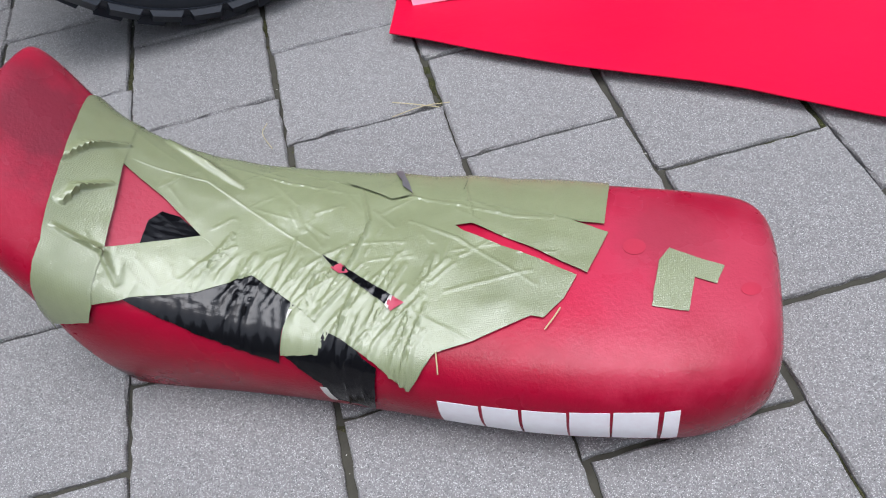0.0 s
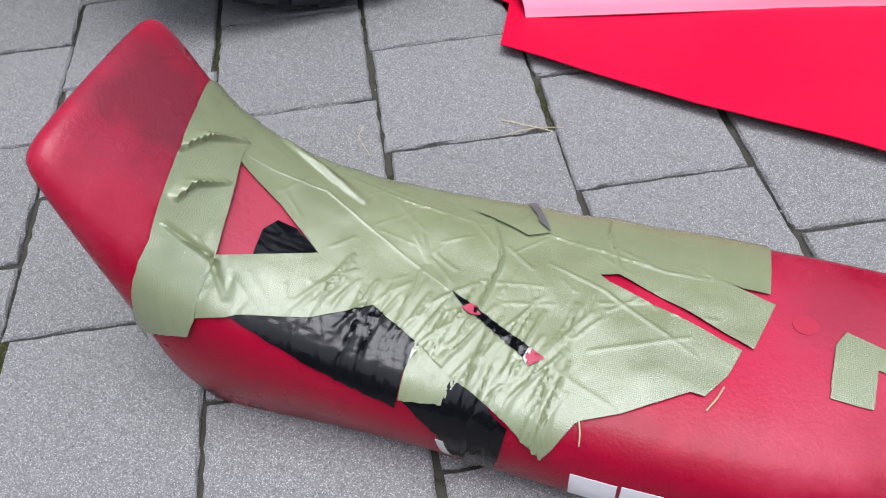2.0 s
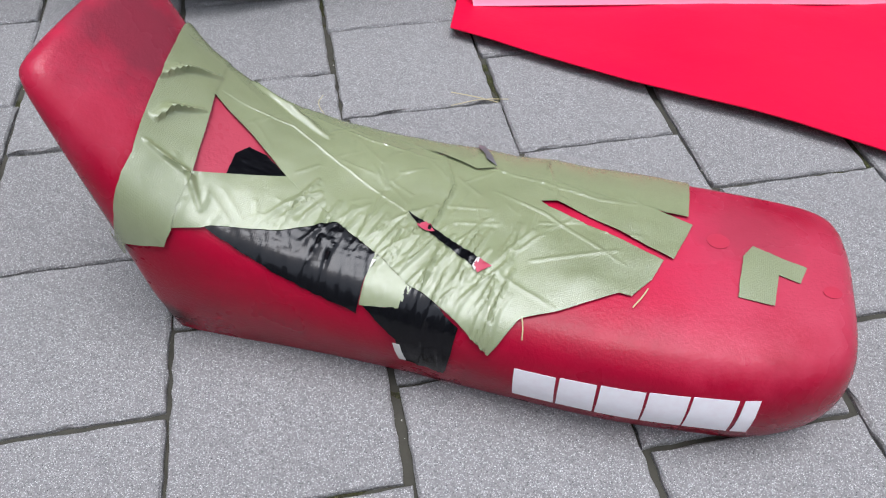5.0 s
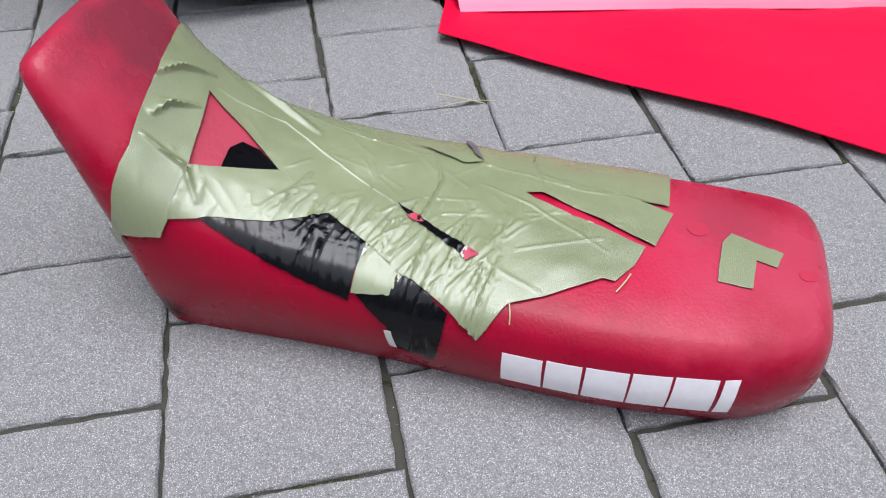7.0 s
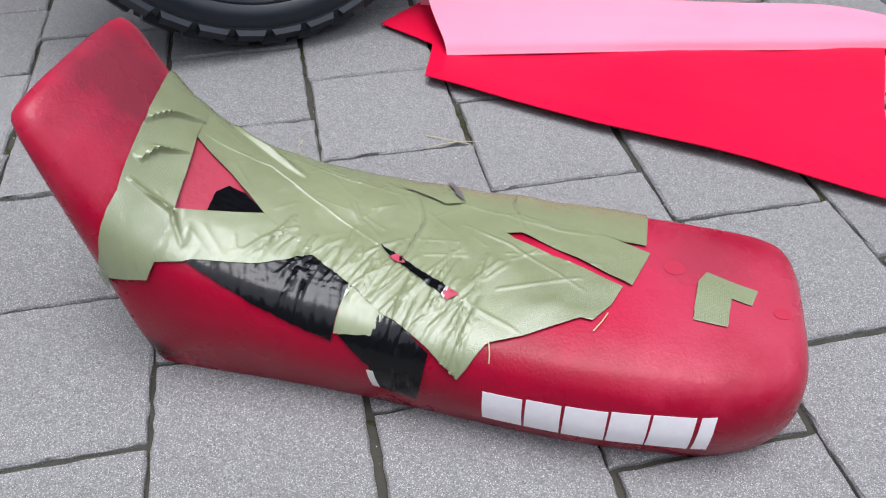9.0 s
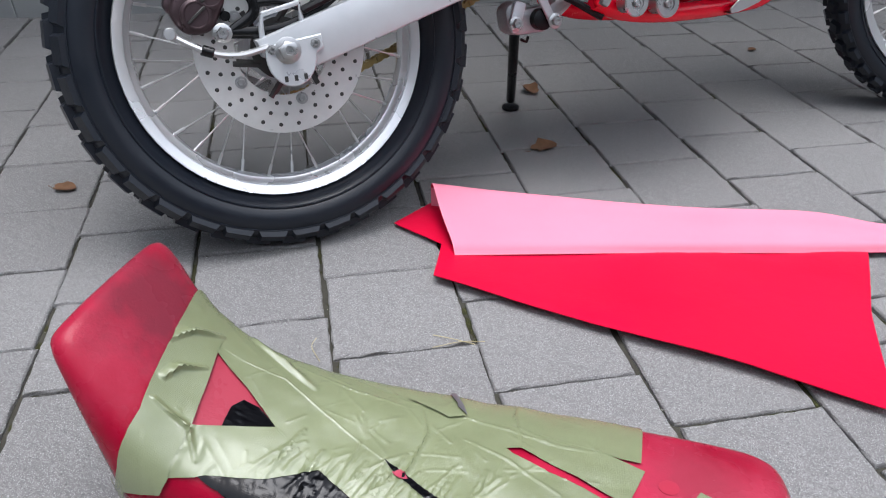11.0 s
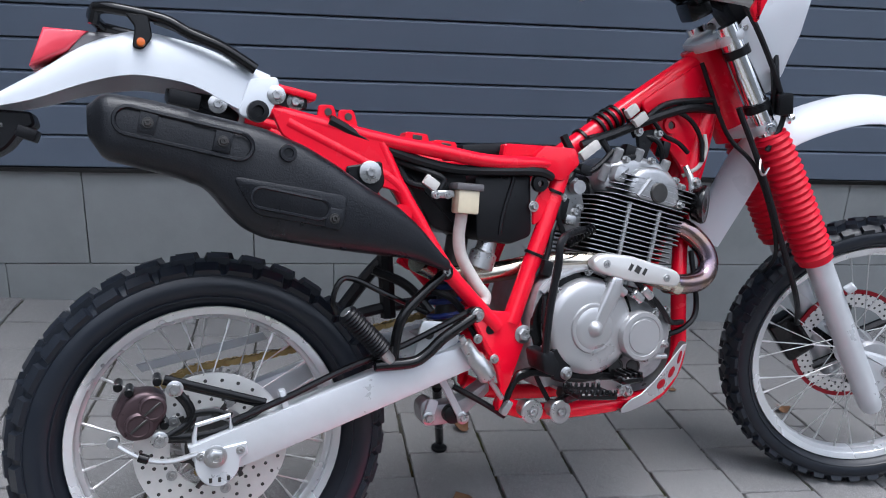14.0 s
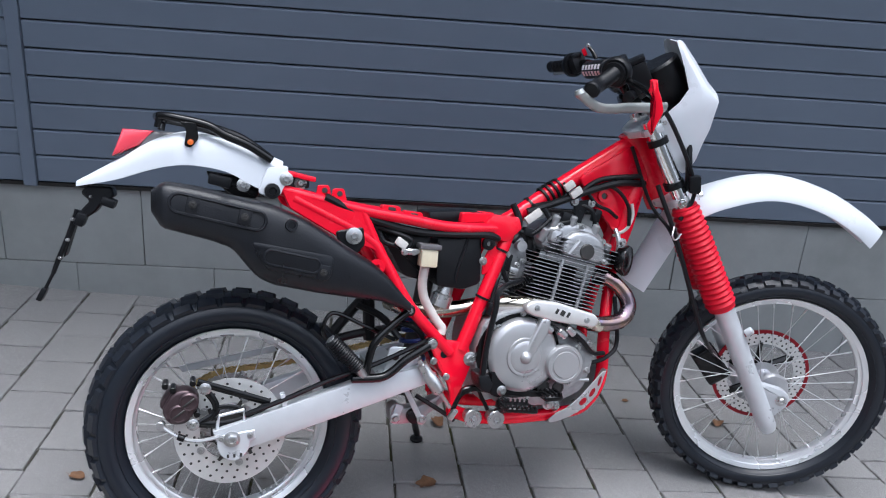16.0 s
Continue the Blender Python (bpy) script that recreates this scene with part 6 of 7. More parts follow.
bp("mount_washer", bolt((0.266, -0.127, 0.78), RIGHT, 0.0085, 0.006, washer=2.3), STEEL, "wide steel washer and bolt", mount)

# ---- tail ----
def tail_loft():
    """The white rear mudguard, its top rounded across, its underside open."""
    b = bmesh.new()
    top = [(-0.325, 0.884), (-0.25, 0.93), (-0.18, 0.975), (-0.13, 0.995), (-0.086, 1.002), (-0.016, 0.989), (0.05, 0.968), (0.109, 0.945)]
    low = [(-0.325, 0.872), (-0.25, 0.888), (-0.18, 0.912), (-0.13, 0.924), (-0.086, 0.927), (-0.016, 0.915), (0.05, 0.882), (0.095, 0.872)]
    ts, ls = spline([(x, 0, z_) for x, z_ in top], 4), spline([(x, 0, z_) for x, z_ in low], 4)
    rings = []
    for i, (p, q) in enumerate(zip(ts, ls)):
        f = i / (len(ts) - 1)
        w = 0.045 + 0.058 * min(1, f * 2.2)
        ring = []
        for k in range(25):
            a_ = math.pi * k / 24
            cx, sz = math.cos(a_), math.sin(a_)
            yy = math.copysign(abs(cx) ** 0.35, cx) * w
            zz = q.z + (p.z - q.z) * (sz ** 0.55)
            ring.append(b.verts.new((p.x + (q.x - p.x) * (1 - sz), -yy, zz)))
        for k in range(25):
            a_ = math.pi * (24 - k) / 24
            cx, sz = math.cos(a_), math.sin(a_)
            yy = math.copysign(abs(cx) ** 0.35, cx) * (w - 0.004)
            zz = q.z + (p.z - q.z - 0.004) * (sz ** 0.55)
            ring.append(b.verts.new((p.x + (q.x - p.x) * (1 - sz), -yy, zz)))
        rings.append(ring)
    n_ = len(rings[0])
    for r0, r1 in zip(rings, rings[1:]):
        for k in range(n_):
            b.faces.new((r0[k], r0[(k + 1) % n_], r1[(k + 1) % n_], r1[k]))
    for r0 in (rings[0][::-1], rings[-1]):
        for k in range(24):
            b.faces.new((r0[k], r0[k + 1], r0[n_ - 2 - k], r0[n_ - 1 - k]))
    return b


tail = bp("rear_mudguard", tail_loft(), WHITE, "white plastic rear mudguard")
bp("tail_lug", prism(rounded([(0.05, 0.872), (0.078, 0.86), (0.10, 0.868), (0.118, 0.91), (0.115, 0.935), (0.07, 0.93)], 0.008), -0.112, -0.1, 0.003, 2), WHITE, "", tail)
own = bmesh.new()
lathe([(0, 0), (0, 0.018), (0.012, 0.017), (0.013, 0.009), (0.006, 0.008), (0.006, 0)], (0.081, -0.112, 0.877), RIGHT, 24, own)
bp("tail_bush", own, PLASTIC, "black rubber bush", tail)
for x, y, z in ((0.112, -0.112, 0.905), (0.145, -0.098, 0.897), (0.02, -0.1, 0.888)):
    bp("tail_bolt", bolt((x, y, z), RIGHT, 0.008, 0.005, washer=1.9), STEEL, "", tail)
bp("tail_bracket", prism(rounded([(0.10, 0.915), (0.165, 0.905), (0.165, 0.885), (0.12, 0.885)], 0.006), -0.1, -0.085, 0.002, 1), PLASTIC, "", tail)
bp("under_tray", prism(rounded([(-0.06, 0.915), (0.02, 0.905), (0.06, 0.875), (0.05, 0.855), (0.0, 0.862), (-0.05, 0.895)], 0.008), -0.07, 0.07, 0.006, 2), PLASTIC, "black under-tray", tail)
bp("under_clip", block((0.05, 0.02, 0.025), pose(-0.03, -0.085, 0.895, 0, 12, 0), 0.005), PLASTIC, "", tail)
tl = prism([(-0.253, 0.94), (-0.232, 1.0), (-0.168, 0.998), (-0.2, 0.964)], -0.06, 0.06, 0.008, 3)
light = bp("tail_light", tl, LENS, "red tail light lens")
bp("tail_light_case", prism([(-0.2, 0.965), (-0.185, 0.998), (-0.14, 0.998), (-0.10, 0.995), (-0.15, 0.97), (-0.235, 0.935)], -0.056, 0.056, 0.008, 2), SMOKE, "grey lamp housing", light)
cr = bmesh.new()
for s in (-1, 1):
    tube([(0.08, s * 0.108, 0.945), (0.03, s * 0.108, 0.975), (-0.02, s * 0.105, 0.995), (-0.06, s * 0.1, 1.015), (-0.13, s * 0.09, 1.028), (-0.155, s * 0.075, 1.03)], 0.0095, 10, 5, cr)
    tube([(0.075, s * 0.10, 0.952), (0.02, s * 0.075, 0.99), (-0.03, s * 0.07, 1.008), (-0.07, s * 0.09, 1.016)], 0.008, 8, 4, cr)
    tube([(-0.155, s * 0.075, 1.03), (-0.16, s * 0.075, 1.005)], 0.008, 8, 1, cr)
tube([(-0.155, -0.075, 1.03), (-0.165, 0, 1.032), (-0.155, 0.075, 1.03)], 0.0095, 10, 4, cr)
carrier = bp("grab_rail", cr, GLOSSBLACK, "black tubular grab rail")
bp("rail_bracket", prism(rounded([(-0.115, 1.02), (-0.08, 1.018), (-0.075, 0.985), (-0.09, 0.965), (-0.105, 0.968), (-0.10, 1.0)], 0.006), -0.108, -0.1, 0.002, 1), GLOSSBLACK, "", carrier)
bp("side_lamp", lathe([(0, 0), (0, 0.007), (0.008, 0.006), (0.009, 0)], (-0.092, -0.108, 0.976), RIGHT, 16), AMBER, "small amber lamp", carrier)
pb = bmesh.new()
prism(rounded([(-0.305, 0.874), (-0.255, 0.872), (-0.25, 0.852), (-0.275, 0.835), (-0.29, 0.815), (-0.312, 0.80), (-0.322, 0.815), (-0.30, 0.84), (-0.318, 0.858)], 0.006), -0.035, 0.035, 0.004, 1, pb)
tube([(-0.325, -0.02, 0.82), (-0.345, -0.02, 0.76), (-0.365, -0.02, 0.71), (-0.375, -0.02, 0.68)], (0.007, 0.005), 8, 3, pb)
block((0.004, 0.05, 0.10), pose(-0.342, 0.02, 0.762, 0, 16, 0), 0.0015, 1, pb)
block((0.03, 0.05, 0.02), pose(-0.262, -0.02, 0.838, 0, 20, 0), 0.005, 2, pb)
block((0.02, 0.05, 0.03), pose(-0.318, -0.02, 0.80, 0, 20, 0), 0.005, 2, pb)
tube([(-0.372, -0.01, 0.69), (-0.395, -0.01, 0.64)], 0.004, 6, 1, pb)
plate = bp("plate_holder", pb, PLASTIC, "black number plate holder")
bp("reflector", block((0.012, 0.04, 0.03), pose(-0.4, 0.0, 0.632, 0, 25, 0), 0.004, 2), PLASTIC, "small black lamp at its lower end", plate)
for x, z in ((-0.30, 0.85), (-0.335, 0.80), (-0.345, 0.755), (-0.36, 0.715)):
    bp("holder_screw", rod((x - 0.002, -0.03, z), (x + 0.004, -0.036, z), 0.0035, 8), STEEL, "", plate)

# ---- between the frame tubes ----
ab = prism(rounded([(0.478, 0.776), (0.598, 0.782), (0.60, 0.66), (0.555, 0.645), (0.482, 0.655)], 0.012), -0.088, 0.09, 0.008, 2)
airbox = bp("air_box", ab, PLASTIC, "black air box")
bp("air_box_ridge", tube([(0.56, -0.0885, 0.775), (0.535, -0.0885, 0.70), (0.53, -0.0885, 0.665)], 0.004, 6, 2), PLASTIC, "", airbox)
bp("tool_tray", prism(rounded([(0.33, 0.80), (0.47, 0.785), (0.47, 0.66), (0.40, 0.68)], 0.012), -0.07, 0.07, 0.006, 2), PLASTIC, "black battery tray")
bp("top_cover", block((0.13, 0.12, 0.03), pose(0.53, 0, 0.825, 0, -3, 0), 0.01, 2), PLASTIC, "black rubber cover")
rs = bmesh.new()
block((0.042, 0.036, 0.044), pose(0.452, -0.105, 0.728, 0, 4, 0), 0.005, 2, rs)
reservoir = bp("brake_reservoir", rs, CREAM, "yellowed translucent fluid reservoir")
bp("reservoir_cap", block((0.054, 0.044, 0.013), pose(0.454, -0.105, 0.755, 0, 4, 0), 0.004, 2), SMOKE, "", reservoir)
bp("reservoir_bracket", block((0.045, 0.006, 0.014), pose(0.407, -0.108, 0.742), 0.003, 1), STEEL, "", reservoir)
for x in (0.393, 0.415):
    bp("bracket_screw", bolt((x, -0.111, 0.741), RIGHT, 0.005, 0.004), STEEL, "", reservoir)
bp("reservoir_hose", tube([(0.447, -0.1, 0.708), (0.445, -0.09, 0.66), (0.455, -0.085, 0.62), (0.485, -0.085, 0.57), (0.50, -0.088, 0.55), (0.497, -0.09, 0.535)], 0.0115, 12, 6), HOSE, "greyish white hose")
bp("white_connector", block((0.03, 0.012, 0.02), pose(0.385, -0.105, 0.762, 0, 35, 0), 0.004), HOSE, "white plug")
bp("cable", tube([(0.20, -0.108, 0.868), (0.30, -0.10, 0.822), (0.42, -0.09, 0.79), (0.52, -0.1, 0.785), (0.60, -0.1, 0.785), (0.64, -0.09, 0.775)], 0.0095, 8, 6), PLASTIC)
bp("cable", tube([(0.30, -0.09, 0.81), (0.36, -0.09, 0.79), (0.41, -0.1, 0.77), (0.40, -0.1, 0.745)], 0.006, 8, 5), PLASTIC)
bp("cable", tube([(0.33, -0.08, 0.80), (0.345, -0.09, 0.765), (0.375, -0.1, 0.755)], 0.006, 8, 5), PLASTIC)
bp("cable", tube([(0.70, -0.03, 0.86), (0.715, -0.04, 0.82), (0.708, -0.05, 0.78), (0.69, -0.055, 0.765)], 0.009, 8, 5), PLASTIC)
bp("cable", tube([(0.74, -0.035, 0.84), (0.82, -0.045, 0.868), (0.92, -0.05, 0.905), (1.0, -0.05, 0.925), (1.08, -0.04, 0.925)], 0.01, 8, 6), PLASTIC)
bp("cable", tube([(0.76, -0.03, 0.855), (0.86, -0.045, 0.88), (0.94, -0.045, 0.93), (1.06, -0.05, 0.945)], 0.007, 8, 6), PLASTIC)
bp("cable", tube([(0.96, -0.045, 0.92), (1.0, -0.05, 0.90), (1.03, -0.05, 0.86), (1.035, -0.05, 0.81)], 0.005, 8, 6), PLASTIC)
bp("cable", tube([(0.605, -0.07, 0.64), (0.60, -0.08, 0.60), (0.62, -0.08, 0.56), (0.605, -0.09, 0.52)], 0.005, 8, 5), PLASTIC)
bp("cable", tube([(0.93, -0.075, 0.44), (0.97, -0.09, 0.46), (1.0, -0.085, 0.50), (0.99, -0.075, 0.62)], 0.006, 8, 6), PLASTIC)
bp("cable", tube([(0.775, -0.15, 0.60), (0.81, -0.14, 0.565), (0.87, -0.13, 0.515), (0.92, -0.1, 0.475), (0.96, -0.09, 0.47)], 0.006, 8, 6), PLASTIC)
for x, y, z, sx in ((0.75, -0.05, 0.83, 0.05), (0.865, -0.058, 0.895, 0.035), (0.845, -0.058, 0.912, 0.03)):
    bp("plug", block((sx, 0.014, 0.02), pose(x, y, z, 0, -35, 0), 0.004), HOSE, "white cable plug")
for x, y, z in ((0.75, -0.148, 0.565), (0.79, -0.148, 0.55), (0.815, -0.145, 0.555)):
    bp("union", rod((x, y, z), (x + 0.022, y, z - 0.018), 0.01, 10), STEEL, "steel pipe union")
cbm = bmesh.new()
block((0.06, 0.07, 0.075), pose(0.705, -0.02, 0.735, 0, -12, 0), 0.012, 2, cbm)
block((0.05, 0.05, 0.05), pose(0.712, -0.025, 0.69), 0.014, 2, cbm)
lathe([(0, 0), (0, 0.03), (0.06, 0.03), (0.065, 0.026), (0.065, 0)], (0.70, -0.0, 0.735), (0.97, 0, -0.1), 24, cbm)
lathe([(0, 0), (0, 0.014), (0.02, 0.014), (0.02, 0)], (0.71, -0.06, 0.755), RIGHT, 16, cbm)
carb = bp("carburettor", cbm, CASE, "cast grey carburettor")
bp("inlet_rubber", lathe([(0, 0.028), (0.0, 0.038), (0.012, 0.04), (0.02, 0.036), (0.03, 0.04), (0.04, 0.035), (0.04, 0.028)], (0.742, 0, 0.742), (0.97, 0, -0.06), 24, close=True), PLASTIC, "black inlet rubber", carb)
bp("carb_screw", bolt((0.72, -0.06, 0.715), RIGHT, 0.005, 0.006), STEEL, "", carb)
ft = bmesh.new()
lathe([(0, 0), (0, 0.026), (0.03, 0.026), (0.034, 0.02), (0.075, 0.016), (0.075, 0)], (0.50, -0.06, 0.60), (0.25, 0, 0.7), 24, ft)
bp("breather_can", ft, STEEL, "grey metal breather")
hb_ = bmesh.new()
lathe([(0, 0), (0, 0.018), (0.014, 0.02), (0.02, 0.034), (0.034, 0.04), (0.04, 0.042), (0.046, 0.04), (0.044, 0.03), (0.048, 0.014), (0.05, 0)], (0.985, -0.055, 0.722), (0.62, -0.75, -0.08), 32, hb_)
horn_ = bp("horn", hb_, GLOSSBLACK, "round black horn")
bp("horn_bracket", tube([(1.0, -0.04, 0.80), (1.005, -0.055, 0.765), (1.0, -0.055, 0.715)], 0.007, 8, 3), STEEL, "", horn_)
bp("horn_bolt", bolt((1.012, -0.06, 0.765), RIGHT, 0.008, 0.008), STEEL, "", horn_)
# skid plate: a bent sheet with a flange on each side
sk = bmesh.new()
UPPER = [(0.800, 0.301), (0.812, 0.311), (0.824, 0.319), (0.849, 0.328), (0.886, 0.356), (0.928, 0.399), (0.953, 0.424)]
LOWER = [(0.802, 0.293), (0.818, 0.294), (0.838, 0.299), (0.862, 0.306), (0.903, 0.325), (0.939, 0.360), (0.963, 0.424)]
for side in (-0.104, 0.1):
    prism(UPPER + LOWER[::-1], side, side + 0.0035, 0.0009, 1, sk)
low = spline([(x, 0, z) for x, z in LOWER], 3)
rings = [[sk.verts.new(p + Vector((k, y, k))) for y, k in ((-0.1, 0), (0.1, 0), (0.1, 0.003), (-0.1, 0.003))] for p in low]
for r0, r1 in zip(rings, rings[1:]):
    for k in range(4):
        sk.faces.new((r0[k], r0[(k + 1) % 4], r1[(k + 1) % 4], r1[k]))
skid = bp("skid_plate", sk, COVER, "silver skid plate with holes", auto=30)
for x, z, a_, wide, tall in ((0.944, 0.398, 18, 0.0036, 0.0145), (0.924, 0.368, 32, 0.0055, 0.0135), (0.898, 0.345, 46, 0.0072, 0.0125)):
    own = lathe([(0, 0), (0, 1), (0.0012, 0.97), (0.0012, 0)], (0, 0, 0), RIGHT, 22)
    own.transform(pose(x, -0.1042, z, 0, a_, 0) @ Matrix.Diagonal((wide, 1, tall, 1)))
    bp("plate_hole", own, DISCRED, "red tube seen through a hole", skid)
bp("tube_bolt", bolt((0.822, -0.09, 0.334), RIGHT, 0.009, 0.012), STEEL, "", frame_part)
bp("case_stub", rod((0.874, -0.1, 0.403), (0.912, -0.1, 0.402), 0.0055, 12), STEEL, "", crank)

# ---- steered parts: fork, bars, front mudguard, headlamp cowl ----
for s in (-1, 1):
    bp("fork_tube", tube([(0.040, s * 0.1, 0.115), (0.046, s * 0.1, -0.16)], 0.0225, 20, 1), CHROME, "chromed fork tube", steer=True)
for s in (-1, 1):
    prof, n_ = [(0, 0.024), (0.004, 0.034)], 19
    for k in range(n_):
        r_ = 0.033 + 0.004 * min(1, k / 6)
        prof += [(0.008 + 0.0158 * k, r_), (0.008 + 0.0158 * k + 0.0075, r_ + 0.0055)]
    prof += [(0.312, 0.037), (0.318, 0.037), (0.322, 0.030), (0.322, 0.024)]
    bp("fork_boot", lathe(prof, (0.047, s * 0.1, -0.135), (0, 0, -1), 28), BOOT, "red ribbed fork boot", steer=True)
    lg = lathe([(0, 0), (0, 0.0285), (0.05, 0.0285), (0.36, 0.0275), (0.40, 0.0255), (0.415, 0.02), (0.418, 0)], (0.05, s * 0.1, -0.452), (0, 0, -1), 24)
    prism(rounded([(0.06, -0.70), (0.125, -0.755), (0.135, -0.782), (0.12, -0.808), (0.06, -0.83)], 0.012), s * 0.085, s * 0.112, 0.006, 2, lg)
    lathe([(0, 0), (0, 0.018), (0.03, 0.018), (0.032, 0.014), (0.032, 0)], (0.06, s * 0.085, -0.49), (0, s, 0), 16, lg) if s > 0 else None
    leg = bp("fork_leg", lg, SILVER, "silver fork leg", steer=True)
    bp("axle_clamp_bolt", bolt((0.108, s * 0.113, -0.782), (0, s, 0), 0.011, 0.008), STEEL, "", leg, True)
bp("reflector_stub", rod((0.08, -0.115, -0.545), (0.1, -0.12, -0.538), 0.011, 12), SILVER, "", steer=True)
for z_, name in ((0.088, "upper_yoke"), (-0.118, "lower_yoke")):
    yk = bmesh.new()
    prism(rounded([(-0.02, -0.04), (0.022, -0.122), (0.066, -0.122), (0.066, -0.07), (0.04, 0), (0.066, 0.07), (0.066, 0.122), (0.022, 0.122), (-0.02, 0.04)], 0.018), -0.011, 0.011, 0.005, 2, yk)
    yk.transform(pose(0, 0, z_, 90, 0, 0) @ Matrix.Scale(-1, 4, (0, 0, 1)))
    bp(name, yk, SILVER, "grey fork yoke", steer=True)
for s in (-1, 1):
    bp("yoke_bolt", bolt((0.04, s * 0.135, -0.118), (0, s, 0), 0.008, 0.01), CHROME, "", steer=True)
    bp("yoke_bolt", bolt((0.085, s * 0.12, -0.118), (1, 0, 0), 0.008, 0.012), CHROME, "", steer=True)


def fender(top, half, name, label):
    """A mudguard strip, arched across, along the line top."""
    b = bmesh.new()
    line = spline(top, 6)
    rings = []
    for i, p in enumerate(line):
        d_ = (line[min(i + 1, len(line) - 1)] - line[max(i - 1, 0)]).normalized()
        n_ = Vector((d_.z, 0, -d_.x))
        if n_.z > 0:
            n_ = -n_
        f = i / (len(line) - 1)
        w = half * (0.8 + 0.3 * math.sin(math.pi * min(1, f * 1.15)) - (0.4 * max(0, f - 0.85) / 0.15 if f > 0.85 else 0))
        ring = []
        for t_ in (0, 0.004):
            seq = range(13) if t_ == 0 else range(12, -1, -1)
            for k in seq:
                a_ = (k / 12 - 0.5) * 2
                drop = 0.055 * abs(a_) ** 2.4 + t_
                ring.append(b.verts.new(p + Vector((0, a_ * w, 0)) + n_ * drop))
        rings.append(ring)
    n2 = len(rings[0])
    for r0, r1 in zip(rings, rings[1:]):
        for k in range(n2):
            b.faces.new((r0[k], r0[(k + 1) % n2], r1[(k + 1) % n2], r1[k]))
    for r0 in (rings[0], rings[-1]):
        b.faces.new(r0)
    return bp(name, b, WHITE, label, steer=True)


fender([(-0.17, 0, -0.30), (-0.09, 0, -0.235), (0.0, 0, -0.165), (0.09, 0, -0.137), (0.19, 0, -0.142), (0.28, 0, -0.165), (0.36, 0, -0.212), (0.44, 0, -0.29), (0.50, 0, -0.38), (0.535, 0, -0.45)], 0.07, "front_mudguard", "white plastic front mudguard")
# cowl: a lofted shell with a tall windscreen lip
cw = bmesh.new()
rows = [(-0.057, 0.098, 0.075, 0.078), (-0.032, 0.122, 0.062, 0.09), (-0.004, 0.144, 0.06, 0.097), (0.03, 0.176, 0.06, 0.102), (0.07, 0.204, 0.06, 0.106), (0.090, 0.218, 0.062, 0.108), (0.11, 0.213, 0.07, 0.108), (0.128, 0.207, 0.125, 0.106), (0.15, 0.203, 0.158, 0.104), (0.2, 0.196, 0.166, 0.098), (0.24, 0.189, 0.17, 0.093), (0.262, 0.185, 0.172, 0.087), (0.271, 0.183, 0.175, 0.076)]
rings = []
for z_, xf, xb, w in rows:
    pts = spline([(xb, -w, z_), ((xb + xf) / 2, -w * 1.0, z_), (xf - 0.01, -w * 0.97, z_), (xf + 0.002, -w * 0.82, z_), (xf + 0.02, 0, z_ + 0.006 - 0.022 * max(0.0, (z_ - 0.15) / 0.12)), (xf + 0.002, w * 0.82, z_), (xf - 0.01, w * 0.97, z_), ((xb + xf) / 2, w, z_), (xb, w, z_)], 4)
    ring = [cw.verts.new(p) for p in pts] + [cw.verts.new(p * 1.0 + Vector((-0.004 if abs(p.y) < w * 0.8 else 0, 0.004 * (-1 if p.y > w * 0.5 else (1 if p.y < -w * 0.5 else 0)), 0))) for p in reversed(pts)]
    rings.append(ring)
n_ = len(rings[0])
for r0, r1 in zip(rings, rings[1:]):
    for k in range(n_):
        cw.faces.new((r0[k], r0[(k + 1) % n_], r1[(k + 1) % n_], r1[k]))
for r0 in (rings[0], rings[-1]):
    for k in range(n_ // 2 - 1):
        cw.faces.new((r0[k], r0[k + 1], r0[n_ - 2 - k], r0[n_ - 1 - k]))
cowl = bp("headlamp_cowl", cw, WHITE, "white headlamp cowl", steer=True)
for s in (-1, 1):
    bp("cowl_bolt", bolt((0.073, s * 0.104, 0.095), (0, s, 0), 0.007, 0.004, washer=2.0), STEEL, "", cowl, True)
cl_ = bmesh.new()
lathe([(0, 0), (0, 0.05), (0.012, 0.056), (0.075, 0.056), (0.098, 0.056), (0.105, 0.05), (0.105, 0)], (0.13, -0.02, 0.134), (-0.12, -0.1, 0.98), 32, cl_)
block((0.10, 0.13, 0.07), pose(0.12, 0, 0.13, 0, -12, 0), 0.02, 2, cl_)
clock = bp("instrument_pod", cl_, PLASTIC, "black instrument pod", steer=True)
own = bmesh.new()
for k in range(3):
    tube([(0.07, -0.04, 0.220 - 0.008 * k), (0.12, -0.058, 0.228 - 0.006 * k), (0.165, -0.03, 0.235 - 0.006 * k)], 0.003, 6, 3, own)
bp("pod_ridge", own, GLOSSBLACK, "", clock, True)
bp("hand_guard_stub", prism(rounded([(0.0346, 0.2534), (0.0499, 0.2467), (0.045, 0.229), (0.0437, 0.2034), (0.0382, 0.1747), (0.0145, 0.154), (-0.0053, 0.135), (-0.0072, 0.161), (0.0108, 0.175), (0.0223, 0.199), (0.0257, 0.218), (0.0224, 0.231), (0.0287, 0.2364)], 0.005), -0.385, -0.368, 0.005, 2), RED, "red plastic guard stub", steer=True)
bp("guard_arm", tube([(0.03, -0.372, 0.215), (0.02, -0.33, 0.235), (0.0, -0.285, 0.262)], 0.008, 10, 4), GLOSSBLACK, "black guard arm", steer=True)
